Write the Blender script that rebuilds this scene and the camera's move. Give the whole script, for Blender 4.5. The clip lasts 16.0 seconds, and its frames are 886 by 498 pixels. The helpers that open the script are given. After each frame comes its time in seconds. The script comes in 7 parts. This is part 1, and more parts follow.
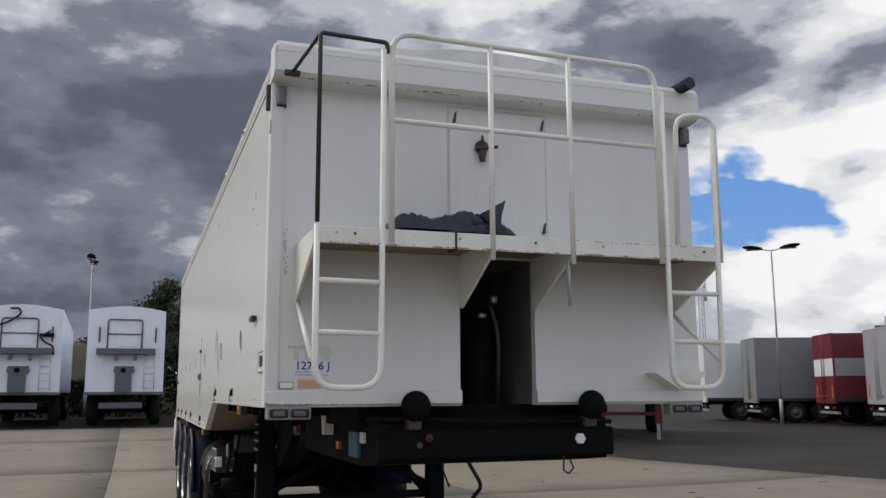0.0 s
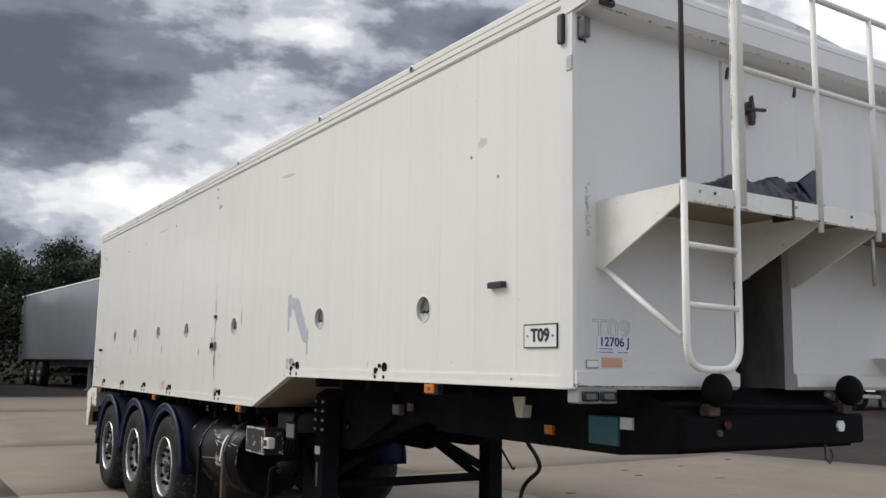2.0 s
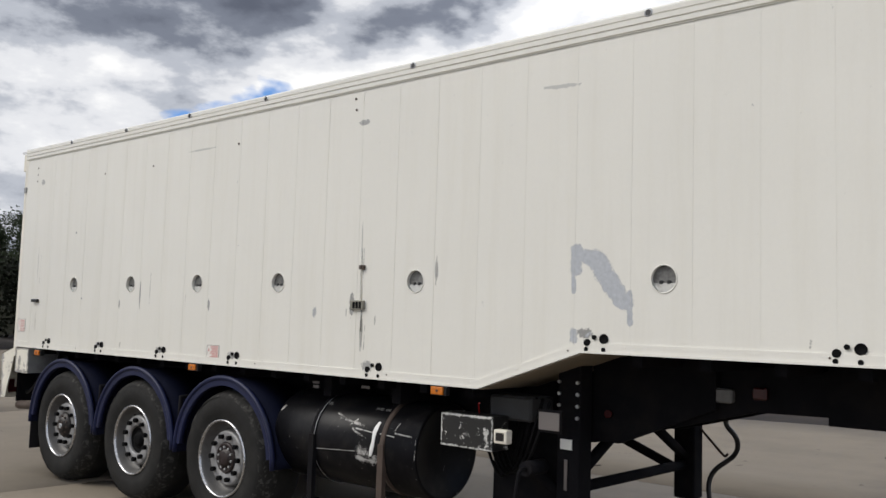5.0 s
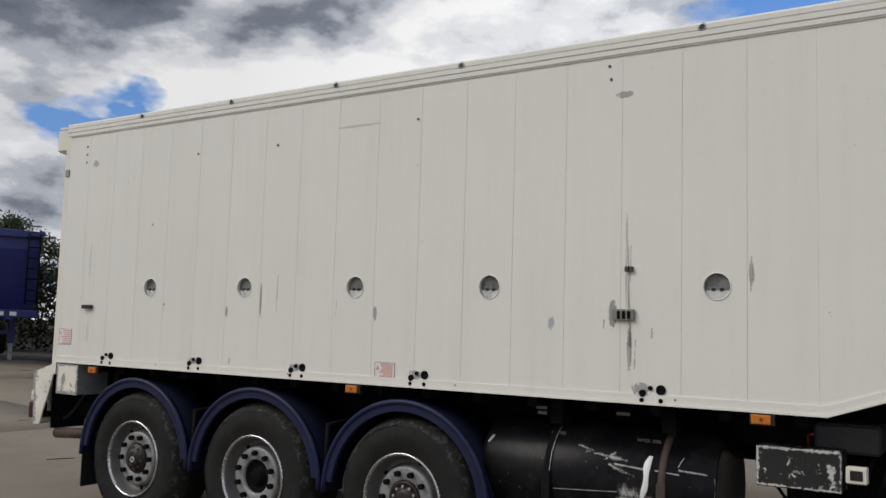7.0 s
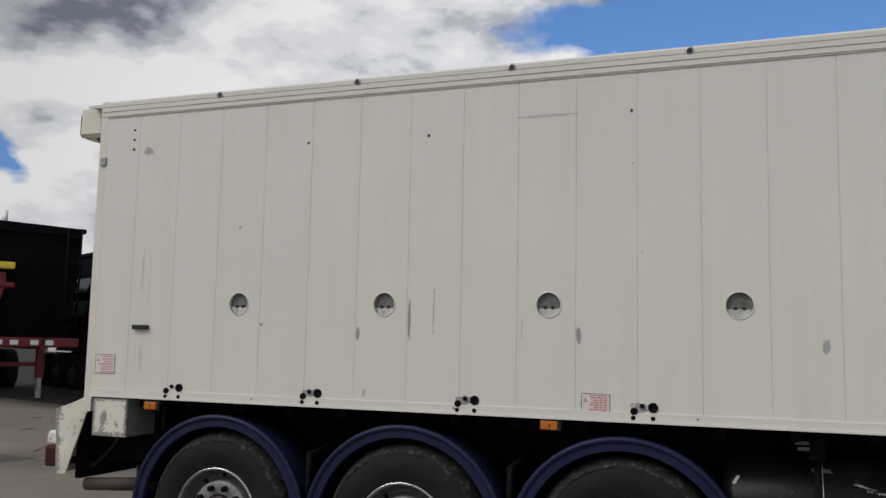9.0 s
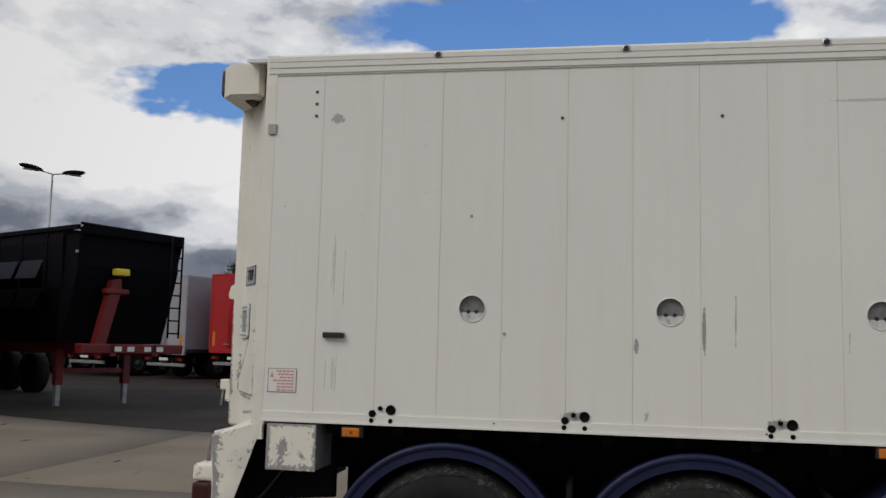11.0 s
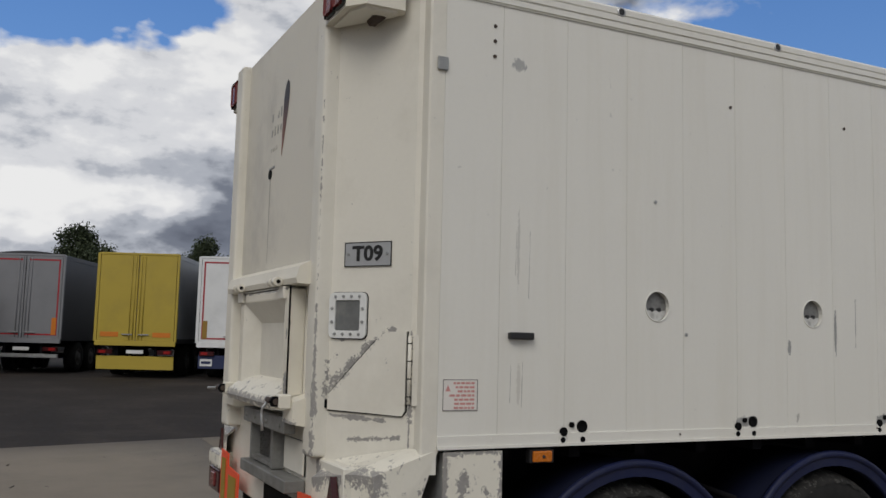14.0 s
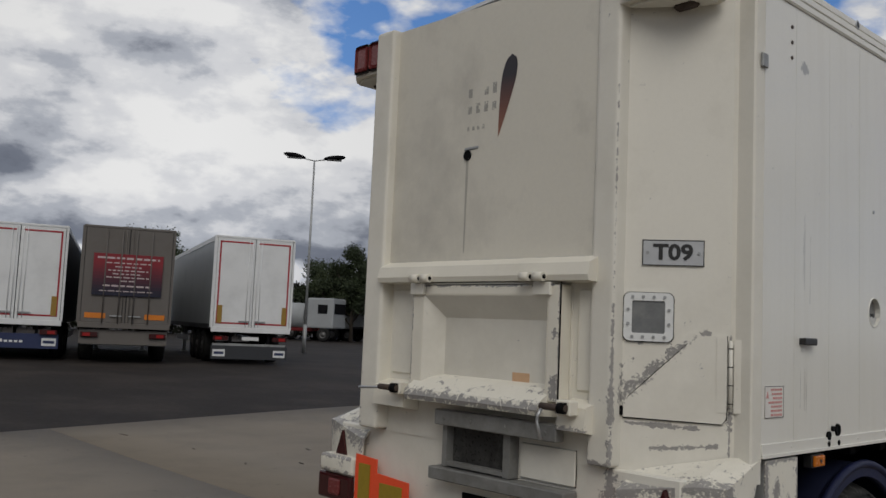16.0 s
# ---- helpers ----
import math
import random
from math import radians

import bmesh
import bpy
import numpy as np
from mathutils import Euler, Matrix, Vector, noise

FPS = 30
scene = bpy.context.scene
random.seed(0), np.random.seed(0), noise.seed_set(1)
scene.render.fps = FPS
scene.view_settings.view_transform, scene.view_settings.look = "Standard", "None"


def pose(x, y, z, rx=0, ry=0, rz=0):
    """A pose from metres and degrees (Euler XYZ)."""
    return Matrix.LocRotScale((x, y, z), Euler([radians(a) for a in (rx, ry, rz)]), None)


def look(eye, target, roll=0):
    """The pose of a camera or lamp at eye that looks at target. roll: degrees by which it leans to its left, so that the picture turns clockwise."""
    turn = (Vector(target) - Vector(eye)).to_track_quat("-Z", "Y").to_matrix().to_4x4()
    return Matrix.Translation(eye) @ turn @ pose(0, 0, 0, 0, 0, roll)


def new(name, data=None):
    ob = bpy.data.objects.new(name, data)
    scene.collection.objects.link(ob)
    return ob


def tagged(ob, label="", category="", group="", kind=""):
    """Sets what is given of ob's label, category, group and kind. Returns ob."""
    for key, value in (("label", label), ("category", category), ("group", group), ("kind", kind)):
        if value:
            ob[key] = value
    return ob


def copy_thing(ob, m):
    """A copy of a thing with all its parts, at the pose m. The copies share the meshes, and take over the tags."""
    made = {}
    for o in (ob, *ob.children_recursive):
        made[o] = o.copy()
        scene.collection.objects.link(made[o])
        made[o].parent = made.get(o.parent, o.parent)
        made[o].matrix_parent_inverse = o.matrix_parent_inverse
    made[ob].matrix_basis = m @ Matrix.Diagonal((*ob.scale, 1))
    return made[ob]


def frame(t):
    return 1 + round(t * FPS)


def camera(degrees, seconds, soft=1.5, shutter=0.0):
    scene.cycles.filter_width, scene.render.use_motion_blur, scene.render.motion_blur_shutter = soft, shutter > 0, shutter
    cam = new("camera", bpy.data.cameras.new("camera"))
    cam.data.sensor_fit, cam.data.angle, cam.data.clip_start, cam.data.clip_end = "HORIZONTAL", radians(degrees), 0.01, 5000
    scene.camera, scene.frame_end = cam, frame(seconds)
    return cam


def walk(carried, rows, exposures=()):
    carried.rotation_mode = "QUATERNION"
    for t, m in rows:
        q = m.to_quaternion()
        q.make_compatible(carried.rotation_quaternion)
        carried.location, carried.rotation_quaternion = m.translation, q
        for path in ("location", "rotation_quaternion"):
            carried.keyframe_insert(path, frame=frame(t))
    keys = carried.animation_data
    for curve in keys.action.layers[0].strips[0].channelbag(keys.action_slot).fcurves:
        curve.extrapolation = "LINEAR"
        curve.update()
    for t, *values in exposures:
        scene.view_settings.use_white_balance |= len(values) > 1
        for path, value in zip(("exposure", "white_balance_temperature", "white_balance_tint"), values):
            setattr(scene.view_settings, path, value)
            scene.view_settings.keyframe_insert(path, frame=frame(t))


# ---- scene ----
cam = camera(53.0, 16.0)
PATH = [
    (0, (0.177, 1.774, 1.56), (0.818, 3.641, 1.88), -0.3),
    (0.5, (-0.341, 2.073, 1.547), (0.407, 3.9, 1.866), 0.3),
    (1, (-0.863, 2.427, 1.555), (-0.016, 4.215, 1.85), 0.8),
    (1.5, (-1.324, 2.849, 1.57), (-0.358, 4.578, 1.85), 0.7),
    (2, (-1.72, 3.344, 1.574), (-0.667, 5.023, 1.839), 1.0),
    (2.5, (-2.107, 3.872, 1.572), (-0.956, 5.488, 1.828), 2.5),
    (3, (-2.423, 4.452, 1.563), (-1.209, 6.024, 1.804), 3.6),
    (5.3, (-3.496, 7.199, 1.633), (-1.963, 8.473, 1.802), 2.4),
    (5.5, (-3.563, 7.464, 1.61), (-2.017, 8.721, 1.784), 3.0),
    (6, (-3.732, 8.08, 1.625), (-2.149, 9.29, 1.801), 2.9),
    (6.5, (-3.835, 8.733, 1.611), (-2.202, 9.873, 1.794), 2.3),
    (7, (-3.939, 9.355, 1.614), (-2.263, 10.431, 1.798), 1.7),
    (7.5, (-4.028, 9.978, 1.62), (-2.307, 10.982, 1.792), 1.6),
    (8, (-4.125, 10.585, 1.616), (-2.342, 11.475, 1.794), 1.4),
    (8.5, (-4.183, 11.233, 1.631), (-2.351, 12.009, 1.829), 1.3),
    (9, (-4.194, 11.859, 1.642), (-2.335, 12.563, 1.86), 1.2),
    (9.2, (-4.178, 12.102, 1.641), (-2.311, 12.788, 1.856), 0.7),
    (11.3, (-3.909, 14.891, 1.73), (-1.934, 15.139, 1.925), 1.5),
    (11.5, (-3.842, 15.139, 1.752), (-1.858, 15.318, 1.929), 1.5),
    (12, (-3.648, 15.745, 1.766), (-1.652, 15.759, 1.887), 2.5),
    (12.5, (-3.418, 16.336, 1.715), (-1.429, 16.148, 1.812), 2.8),
    (13, (-3.176, 16.893, 1.677), (-1.227, 16.465, 1.818), 2.2),
    (13.5, (-2.913, 17.45, 1.674), (-1.035, 16.788, 1.868), 1.9),
    (14, (-2.6, 17.996, 1.701), (-0.812, 17.123, 1.907), 1.4),
    (14.5, (-2.285, 18.539, 1.702), (-0.565, 17.536, 1.895), 1.3),
    (15, (-1.863, 19.047, 1.692), (-0.218, 17.927, 1.895), 2.2),
    (15.5, (-1.446, 19.498, 1.698), (0.117, 18.265, 1.893), 3.4),
    (16, (-0.974, 19.826, 1.719), (0.48, 18.465, 1.897), 2.5),
]
EXPOSURES = [(0.0, 0.02), (0.5, 0.06), (1.5, 0.18), (3.0, 0.28), (5.5, 0.10), (7.0, -0.19), (9.0, -0.42), (11.5, -0.50), (13.0, -0.46), (14.5, -0.66), (16.0, -0.76)]
walk(cam, [(t, look(eye, target, roll)) for t, eye, target, roll in PATH], EXPOSURES)
# world and sun: a broken overcast with bright gaps
def nodes_of(tree):
    tree.nodes.clear()
    return tree.nodes, tree.links


def link(tree, a, b):
    tree.links.new(a, b)


SUN_AZ, SUN_EL = -48.0, 42.0
world = bpy.data.worlds.new("overcast_sky")
scene.world = world
world.use_nodes = True
wn, wl = nodes_of(world.node_tree)


def wnode(kind, **values):
    n = wn.new(kind)
    for k, v in values.items():
        if k in n.inputs:
            n.inputs[k].default_value = v
    return n


def wmath(op, a, b=None, c=None, clamp=False):
    n = wn.new("ShaderNodeMath")
    n.operation, n.use_clamp = op, clamp
    for i, v in enumerate((a, b, c)):
        if v is None:
            continue
        if isinstance(v, (int, float)):
            n.inputs[i].default_value = v
        else:
            wl.new(v, n.inputs[i])
    return n.outputs[0]


def wramp(fac, stops, ease="EASE"):
    n = wn.new("ShaderNodeValToRGB")
    n.color_ramp.interpolation = ease
    while len(n.color_ramp.elements) < len(stops):
        n.color_ramp.elements.new(0.5)
    for e, (p, c) in zip(n.color_ramp.elements, stops):
        e.position, e.color = p, (*c, 1)
    wl.new(fac, n.inputs[0])
    return n.outputs[0]


def wmix(fac, a, b):
    n = wn.new("ShaderNodeMix")
    n.data_type = "RGBA"
    for i, v in ((0, fac), (6, a), (7, b)):
        if isinstance(v, (int, float)):
            n.inputs[i].default_value = v
        elif isinstance(v, tuple):
            n.inputs[i].default_value = (*v, 1)
        else:
            wl.new(v, n.inputs[i])
    return n.outputs[2]


sky = wn.new("ShaderNodeTexSky")
sky.sky_type, sky.sun_disc = "NISHITA", False
sky.sun_elevation, sky.sun_rotation = radians(SUN_EL), radians(SUN_AZ)
sky.air_density, sky.dust_density, sky.ozone_density = 1.0, 0.6, 1.5
coord = wn.new("ShaderNodeTexCoord")
split = wn.new("ShaderNodeSeparateXYZ")
wl.new(coord.outputs["Generated"], split.inputs[0])
dx, dy, dz = split.outputs
up = wmath("MAXIMUM", dz, 0.0)
den = wmath("ADD", up, 0.22)
flat = wn.new("ShaderNodeCombineXYZ")
wl.new(wmath("DIVIDE", dx, den), flat.inputs[0])
wl.new(wmath("DIVIDE", dy, den), flat.inputs[1])
wl.new(wmath("MULTIPLY", up, 2.6), flat.inputs[2])


def wnoise(scale, detail, rough, shift, distortion=0.0, lac=2.1):
    m = wn.new("ShaderNodeMapping")
    m.inputs["Location"].default_value = shift
    wl.new(flat.outputs[0], m.inputs[0])
    n = wnode("ShaderNodeTexNoise", Scale=scale, Detail=detail, Roughness=rough, Distortion=distortion, Lacunarity=lac)
    wl.new(m.outputs[0], n.inputs["Vector"])
    return n.outputs["Fac"]


# cumulus: a noise on the dome, and the same noise a step towards the sun, which lights its flanks
def dome(scale, detail, rough, shift, squash=1.7, distortion=0.0):
    m = wn.new("ShaderNodeMapping")
    m.inputs["Location"].default_value = shift
    m.inputs["Scale"].default_value = (1.0, 1.0, squash)
    wl.new(coord.outputs["Generated"], m.inputs[0])
    n = wnode("ShaderNodeTexNoise", Scale=scale, Detail=detail, Roughness=rough, Distortion=distortion)
    wl.new(m.outputs[0], n.inputs["Vector"])
    return n.outputs["Fac"]


# bearing and height on the dome in degrees, shaken a little so that no cloud edge is smooth
shake = dome(3.2, 5.0, 0.6, (7.3, 2.2, 5.1))
shake_up = dome(3.6, 5.0, 0.6, (1.3, 9.2, 3.7))
bearing = wmath("MULTIPLY_ADD", wmath("ARCTAN2", dx, dy), 57.3, wmath("MULTIPLY_ADD", shake, 22.0, -11.0))
height_up = wmath("MULTIPLY_ADD", wmath("ARCSINE", dz), 57.3, wmath("MULTIPLY_ADD", shake_up, 9.0, -4.5))


def banks(start, clouds):
    """Adds soft masses of cloud: bearing, height, half widths in degrees, amount."""
    total = start
    for az, el, wide, tall, amount in clouds:
        u = wmath("MULTIPLY_ADD", bearing, 1.0 / wide, -az / wide)
        v = wmath("MULTIPLY_ADD", height_up, 1.0 / tall, -el / tall)
        q = wmath("MULTIPLY_ADD", u, u, wmath("MULTIPLY", v, v))
        total = wmath("MULTIPLY_ADD", wmath("SUBTRACT", 1.0, q, clamp=True), amount, total)
    return total


SHIFT = (2.35, 0.62, 0.35)
toward = tuple(a + 0.06 * b for a, b in zip(SHIFT, (-0.55, 0.25, 1.0)))
puff, puff_lit = dome(2.7, 12.0, 0.55, SHIFT, 2.1), dome(2.7, 8.0, 0.55, toward, 2.1)
veil = wnoise(1.2, 7.0, 0.55, (3.1, 1.7, 0.4), 0.2)
body = wmath("ADD", wmath("MULTIPLY", puff, 0.72), wmath("MULTIPLY", veil, 0.28))
# where the blue shows through, and where the cover is closed
body = banks(body, ((40.5, 9.9, 9.0, 2.7, -0.175), (25.5, 8.6, 5, 2.4, -0.14), (37.5, 12.0, 4.5, 2.2, -0.10), (68, 15.2, 14, 2.5, -0.155), (88, 20.0, 16, 3.6, -0.16), (117, 19, 5, 2.0, -0.10), (142, 18.5, 16, 6.0, -0.24), (147, 11, 8, 8.0, -0.27),
                    (0, 14, 34, 14, 0.20), (42, 4.2, 12, 3.0, 0.10), (44, 19.5, 18, 6.0, 0.18), (30, 15, 12, 2.6, 0.08), (60, 19, 14, 3.0, 0.14), (72, 8.5, 18, 5.0, 0.16), (106, 11, 19, 9.0, 0.24), (52, 13, 12, 5.0, 0.14), (128, 6, 14, 5.0, 0.12)))
cover = wmath("MULTIPLY", wmath("ADD", body, -0.392), 17.0, clamp=True)
flank = wmath("MULTIPLY", wmath("SUBTRACT", puff, puff_lit), 2.7)
shade = wmath("ADD", wmath("SUBTRACT", wmath("MULTIPLY", wmath("ADD", puff, -0.47), 0.95), flank), 0.455)
# heavy slate masses, flat grey bases, and the lit breaks between them
shade = banks(shade, ((-3, 17, 22, 9.0, 0.17), (-7, 9.0, 9, 6.0, 0.18), (-6, 18, 10, 9.0, 0.04), (4, 18, 34, 12.0, 0.17), (14, 21, 16, 5.0, 0.06), (-4, 6.0, 12, 3.4, 0.30), (12, 5.8, 9, 1.8, 0.16), (30, 16.5, 14, 3.0, 0.10), (44, 15.0, 9, 2.6, 0.12), (44, 19.5, 18, 2.6, 0.12), (70, 4.6, 14, 1.6, 0.20), (88, 4.4, 10, 1.4, 0.12), (106, 5.4, 15, 1.9, 0.22), (108, 10, 14, 2.6, 0.10), (126, 4.6, 12, 1.4, 0.10), (28, 21, 12, 3.5, 0.24),
                      (12.5, 10.0, 7, 2.4, -0.26), (-3, 2.2, 6, 1.0, -0.30), (42, 6.0, 9, 3.6, -0.34), (23, 21, 5, 2.0, -0.20), (70, 9.8, 11, 4.2, -0.20), (97, 8.0, 9, 2.6, -0.22), (108, 3.3, 22, 0.9, -0.26), (52, 13.5, 24, 6.0, -0.18), (64, 18, 26, 9.0, -0.10), (112, 15, 20, 6.0, -0.16), (122, 9, 12, 4.0, -0.14)))
cloud = wramp(shade, [(0.28, (0.90, 0.90, 0.90)), (0.44, (0.72, 0.73, 0.76)), (0.58, (0.45, 0.475, 0.53)), (0.75, (0.185, 0.205, 0.255)), (1.0, (0.105, 0.118, 0.155))])
blue = wramp(wmath("MULTIPLY", up, 1.8, clamp=True), [(0.0, (0.62, 0.74, 0.90)), (0.25, (0.15, 0.35, 0.78)), (1.0, (0.07, 0.21, 0.60))])
skyblue = wn.new("ShaderNodeMix")
skyblue.data_type, skyblue.blend_type = "RGBA", "MIX"
skyblue.inputs[0].default_value = 0.75
scaled = wn.new("ShaderNodeVectorMath")
scaled.operation = "SCALE"
scaled.inputs["Scale"].default_value = 0.09
wl.new(sky.outputs[0], scaled.inputs[0])
wl.new(scaled.outputs[0], skyblue.inputs[6])
wl.new(blue, skyblue.inputs[7])
mixed = wmix(cover, skyblue.outputs[2], cloud)
# away from the bank the cloud is thinner and lets more light through
thin = wn.new("ShaderNodeVectorMath")
thin.operation = "SCALE"
wl.new(mixed, thin.inputs[0])
wl.new(wmath("ADD", wmath("MULTIPLY", wmath("MULTIPLY", wmath("ADD", dx, -0.66), 3.2, clamp=True), 0.36), wmath("ADD", wmath("MULTIPLY", wmath("MULTIPLY", wmath("SUBTRACT", -0.2, dy), 4.0, clamp=True), 0.25), 1.0)), thin.inputs["Scale"])
mixed = thin.outputs[0]
# below the horizon: the yard's own dull grey
mixed = wmix(wmath("MULTIPLY", dz, -30.0, clamp=True), mixed, (0.12, 0.115, 0.11))
background = wnode("ShaderNodeBackground", Strength=1.0)
wl.new(mixed, background.inputs[0])
wout = wn.new("ShaderNodeOutputWorld")
wl.new(background.outputs[0], wout.inputs[0])

sun = new("sun", bpy.data.lights.new("sun", "SUN"))
sun.data.energy, sun.data.angle, sun.data.color = 1.9, radians(35), (1.0, 0.955, 0.88)
s_az, s_el = radians(SUN_AZ), radians(SUN_EL)
s_dir = Vector((math.sin(s_az) * math.cos(s_el), math.cos(s_az) * math.cos(s_el), math.sin(s_el)))
sun.matrix_basis = look(s_dir * 60, (0, 0, 0))


# ---- materials ----
def mat(name, col, rough=0.6, metal=0.0, var=0.12, scale=2.5, fine=70.0, bump=0.15, spec=0.5, chips=None, marks=(), dirt=None, grime=None, alpha=None, wear=None, sheen=0.25, grain=64.0):
    """A procedural surface. chips: (colour, amount 0..1, scale); marks: (axis pair centre a, b, half a, half b, turn, colour, raggedness);
    dirt: (colour, strength, scale)."""
    m = bpy.data.materials.new(name)
    m.use_nodes = True
    nt = m.node_tree
    n, l = nodes_of(nt)
    out, bs = n.new("ShaderNodeOutputMaterial"), n.new("ShaderNodeBsdfPrincipled")
    l.new(bs.outputs[0], out.inputs[0])
    tc = n.new("ShaderNodeTexCoord")

    def nz(sc, detail=6.0, r=0.6, stretch=None):
        t = n.new("ShaderNodeTexNoise")
        t.inputs["Scale"].default_value, t.inputs["Detail"].default_value, t.inputs["Roughness"].default_value = sc, detail, r
        v = tc.outputs["Object"]
        if stretch:
            mp = n.new("ShaderNodeMapping")
            mp.inputs["Scale"].default_value = stretch
            l.new(v, mp.inputs[0])
            v = mp.outputs[0]
        l.new(v, t.inputs["Vector"])
        return t.outputs["Fac"]

    def mth(op, a, b=0.0, clamp=False):
        t = n.new("ShaderNodeMath")
        t.operation, t.use_clamp = op, clamp
        for i, v in enumerate((a, b)):
            if isinstance(v, (int, float)):
                t.inputs[i].default_value = v
            else:
                l.new(v, t.inputs[i])
        return t.outputs[0]

    def mix(f, a, b):
        t = n.new("ShaderNodeMix")
        t.data_type = "RGBA"
        for i, v in ((0, f), (6, a), (7, b)):
            if isinstance(v, (int, float)):
                t.inputs[i].default_value = v
            elif isinstance(v, tuple):
                t.inputs[i].default_value = (*v[:3], 1)
            else:
                l.new(v, t.inputs[i])
        return t.outputs[2]

    big, small = nz(scale), nz(fine, 4.0)
    tone = mth("ADD", mth("MULTIPLY", big, 0.7), mth("MULTIPLY", small, 0.3))
    tone = mth("MULTIPLY", mth("ADD", tone, -0.3), 2.5, True)
    info = n.new("ShaderNodeObjectInfo")
    tone = mth("ADD", mth("MULTIPLY", tone, 0.8), mth("MULTIPLY", info.outputs["Random"], 0.2))
    lo, hi = tuple(c * (1 - var) for c in col), tuple(min(1.0, c * (1 + var)) for c in col)
    colour = mix(tone, lo, hi)
    ro = mth("ADD", mth("MULTIPLY", mth("ADD", small, -0.5), sheen), rough, True)
    if dirt:
        dc, ds, dsc = dirt
        d = mth("MULTIPLY", mth("ADD", nz(dsc, 7.0, 0.65, grime), -0.48), 4.0, True)
        colour = mix(mth("MULTIPLY", d, ds), colour, dc)
    for a, b, ha, hb, turn, mc, rag in marks:
        sp = n.new("ShaderNodeSeparateXYZ")
        l.new(tc.outputs["Object"], sp.inputs[0])
        da, db = mth("ADD", sp.outputs[1], -a), mth("ADD", sp.outputs[2], -b)
        c, s = math.cos(radians(turn)), math.sin(radians(turn))
        p = mth("MULTIPLY", mth("ADD", mth("MULTIPLY", da, c), mth("MULTIPLY", db, s)), 1 / ha)
        q = mth("MULTIPLY", mth("ADD", mth("MULTIPLY", db, c), mth("MULTIPLY", da, -s)), 1 / hb)
        r = mth("ADD", mth("MULTIPLY", p, p), mth("MULTIPLY", q, q))
        r = mth("ADD", r, mth("MULTIPLY", mth("ADD", nz(rag * 2.5, 6.0, 0.7), -0.5), 3.8))
        f = mth("MULTIPLY", mth("SUBTRACT", 0.75, r), 9.0, True)
        colour = mix(f, colour, mc)
    if chips:
        cc, amount, csc = chips
        chip = mth("MULTIPLY", mth("ADD", nz(csc, 8.0, 0.72), -(0.70 - 0.22 * amount)), 30.0, True)
        colour = mix(chip, colour, cc)
        ro = mth("ADD", ro, mth("MULTIPLY", chip, 0.15), True)
    if wear:
        where = n.new("ShaderNodeNewGeometry").outputs["Position"]

        def vec(op, a, b=None, s=None):
            t = n.new("ShaderNodeVectorMath")
            t.operation = op
            for i, v in ((0, a), (1, b)):
                if isinstance(v, (tuple, Vector)):
                    t.inputs[i].default_value = tuple(v)
                elif v is not None:
                    l.new(v, t.inputs[i])
            if s is not None:
                l.new(s, t.inputs["Scale"])
            return t.outputs["Value"] if op in ("DOT_PRODUCT", "LENGTH") else t.outputs["Vector"]

        rag = mth("ADD", mth("MULTIPLY", mth("ADD", nz(grain, 8.0, 0.74), -0.5), 6.5), mth("MULTIPLY", mth("ADD", nz(13.0, 4.0, 0.65), -0.5), 4.5))
        for wc, strokes in wear if isinstance(wear, list) else [wear]:
            total = None
            for p0, p1, width, *loose in strokes:
                a, b = Vector(p0), Vector(p1)
                run = b - a
                d = vec("SUBTRACT", where, a)
                h = mth("MULTIPLY", vec("DOT_PRODUCT", d, run), 1.0 / max(run.length_squared, 1e-6), True)
                near = vec("LENGTH", vec("SUBTRACT", d, vec("SCALE", run, None, h)))
                k = loose[0] if loose else 1.0
                worn = mth("SUBTRACT", 0.9 / k, mth("MULTIPLY", near, 1.0 / (width * k)))
                total = worn if total is None else mth("MAXIMUM", total, worn)
            depth = mth("ADD", mth("MAXIMUM", total, -3.0), rag)
            bare = mth("MULTIPLY", depth, 6.0, True)
            fringe = mth("MULTIPLY", bare, mth("SUBTRACT", 1.0, mth("MULTIPLY", mth("ADD", depth, -0.22), 5.0, True)))
            colour = mix(bare, colour, mix(mth("MULTIPLY", mth("ADD", nz(40.0, 5.0, 0.7), -0.35), 3.0, True), tuple(0.88 * c for c in wc), tuple(1.08 * c for c in wc)))
            colour = mix(mth("MULTIPLY", fringe, 0.45), colour, tuple(0.35 * c for c in wc))
            ro = mth("ADD", ro, mth("MULTIPLY", bare, -0.05), True)
    l.new(colour, bs.inputs["Base Color"])
    l.new(ro, bs.inputs["Roughness"])
    bs.inputs["Metallic"].default_value = metal
    bs.inputs["Specular IOR Level"].default_value = spec
    if alpha is not None:
        bs.inputs["Transmission Weight"].default_value = alpha
    if bump:
        bp = n.new("ShaderNodeBump")
        bp.inputs["Strength"].default_value, bp.inputs["Distance"].default_value = bump, 0.004
        l.new(mth("ADD", small, big), bp.inputs["Height"])
        l.new(bp.outputs[0], bs.inputs["Normal"])
    return m


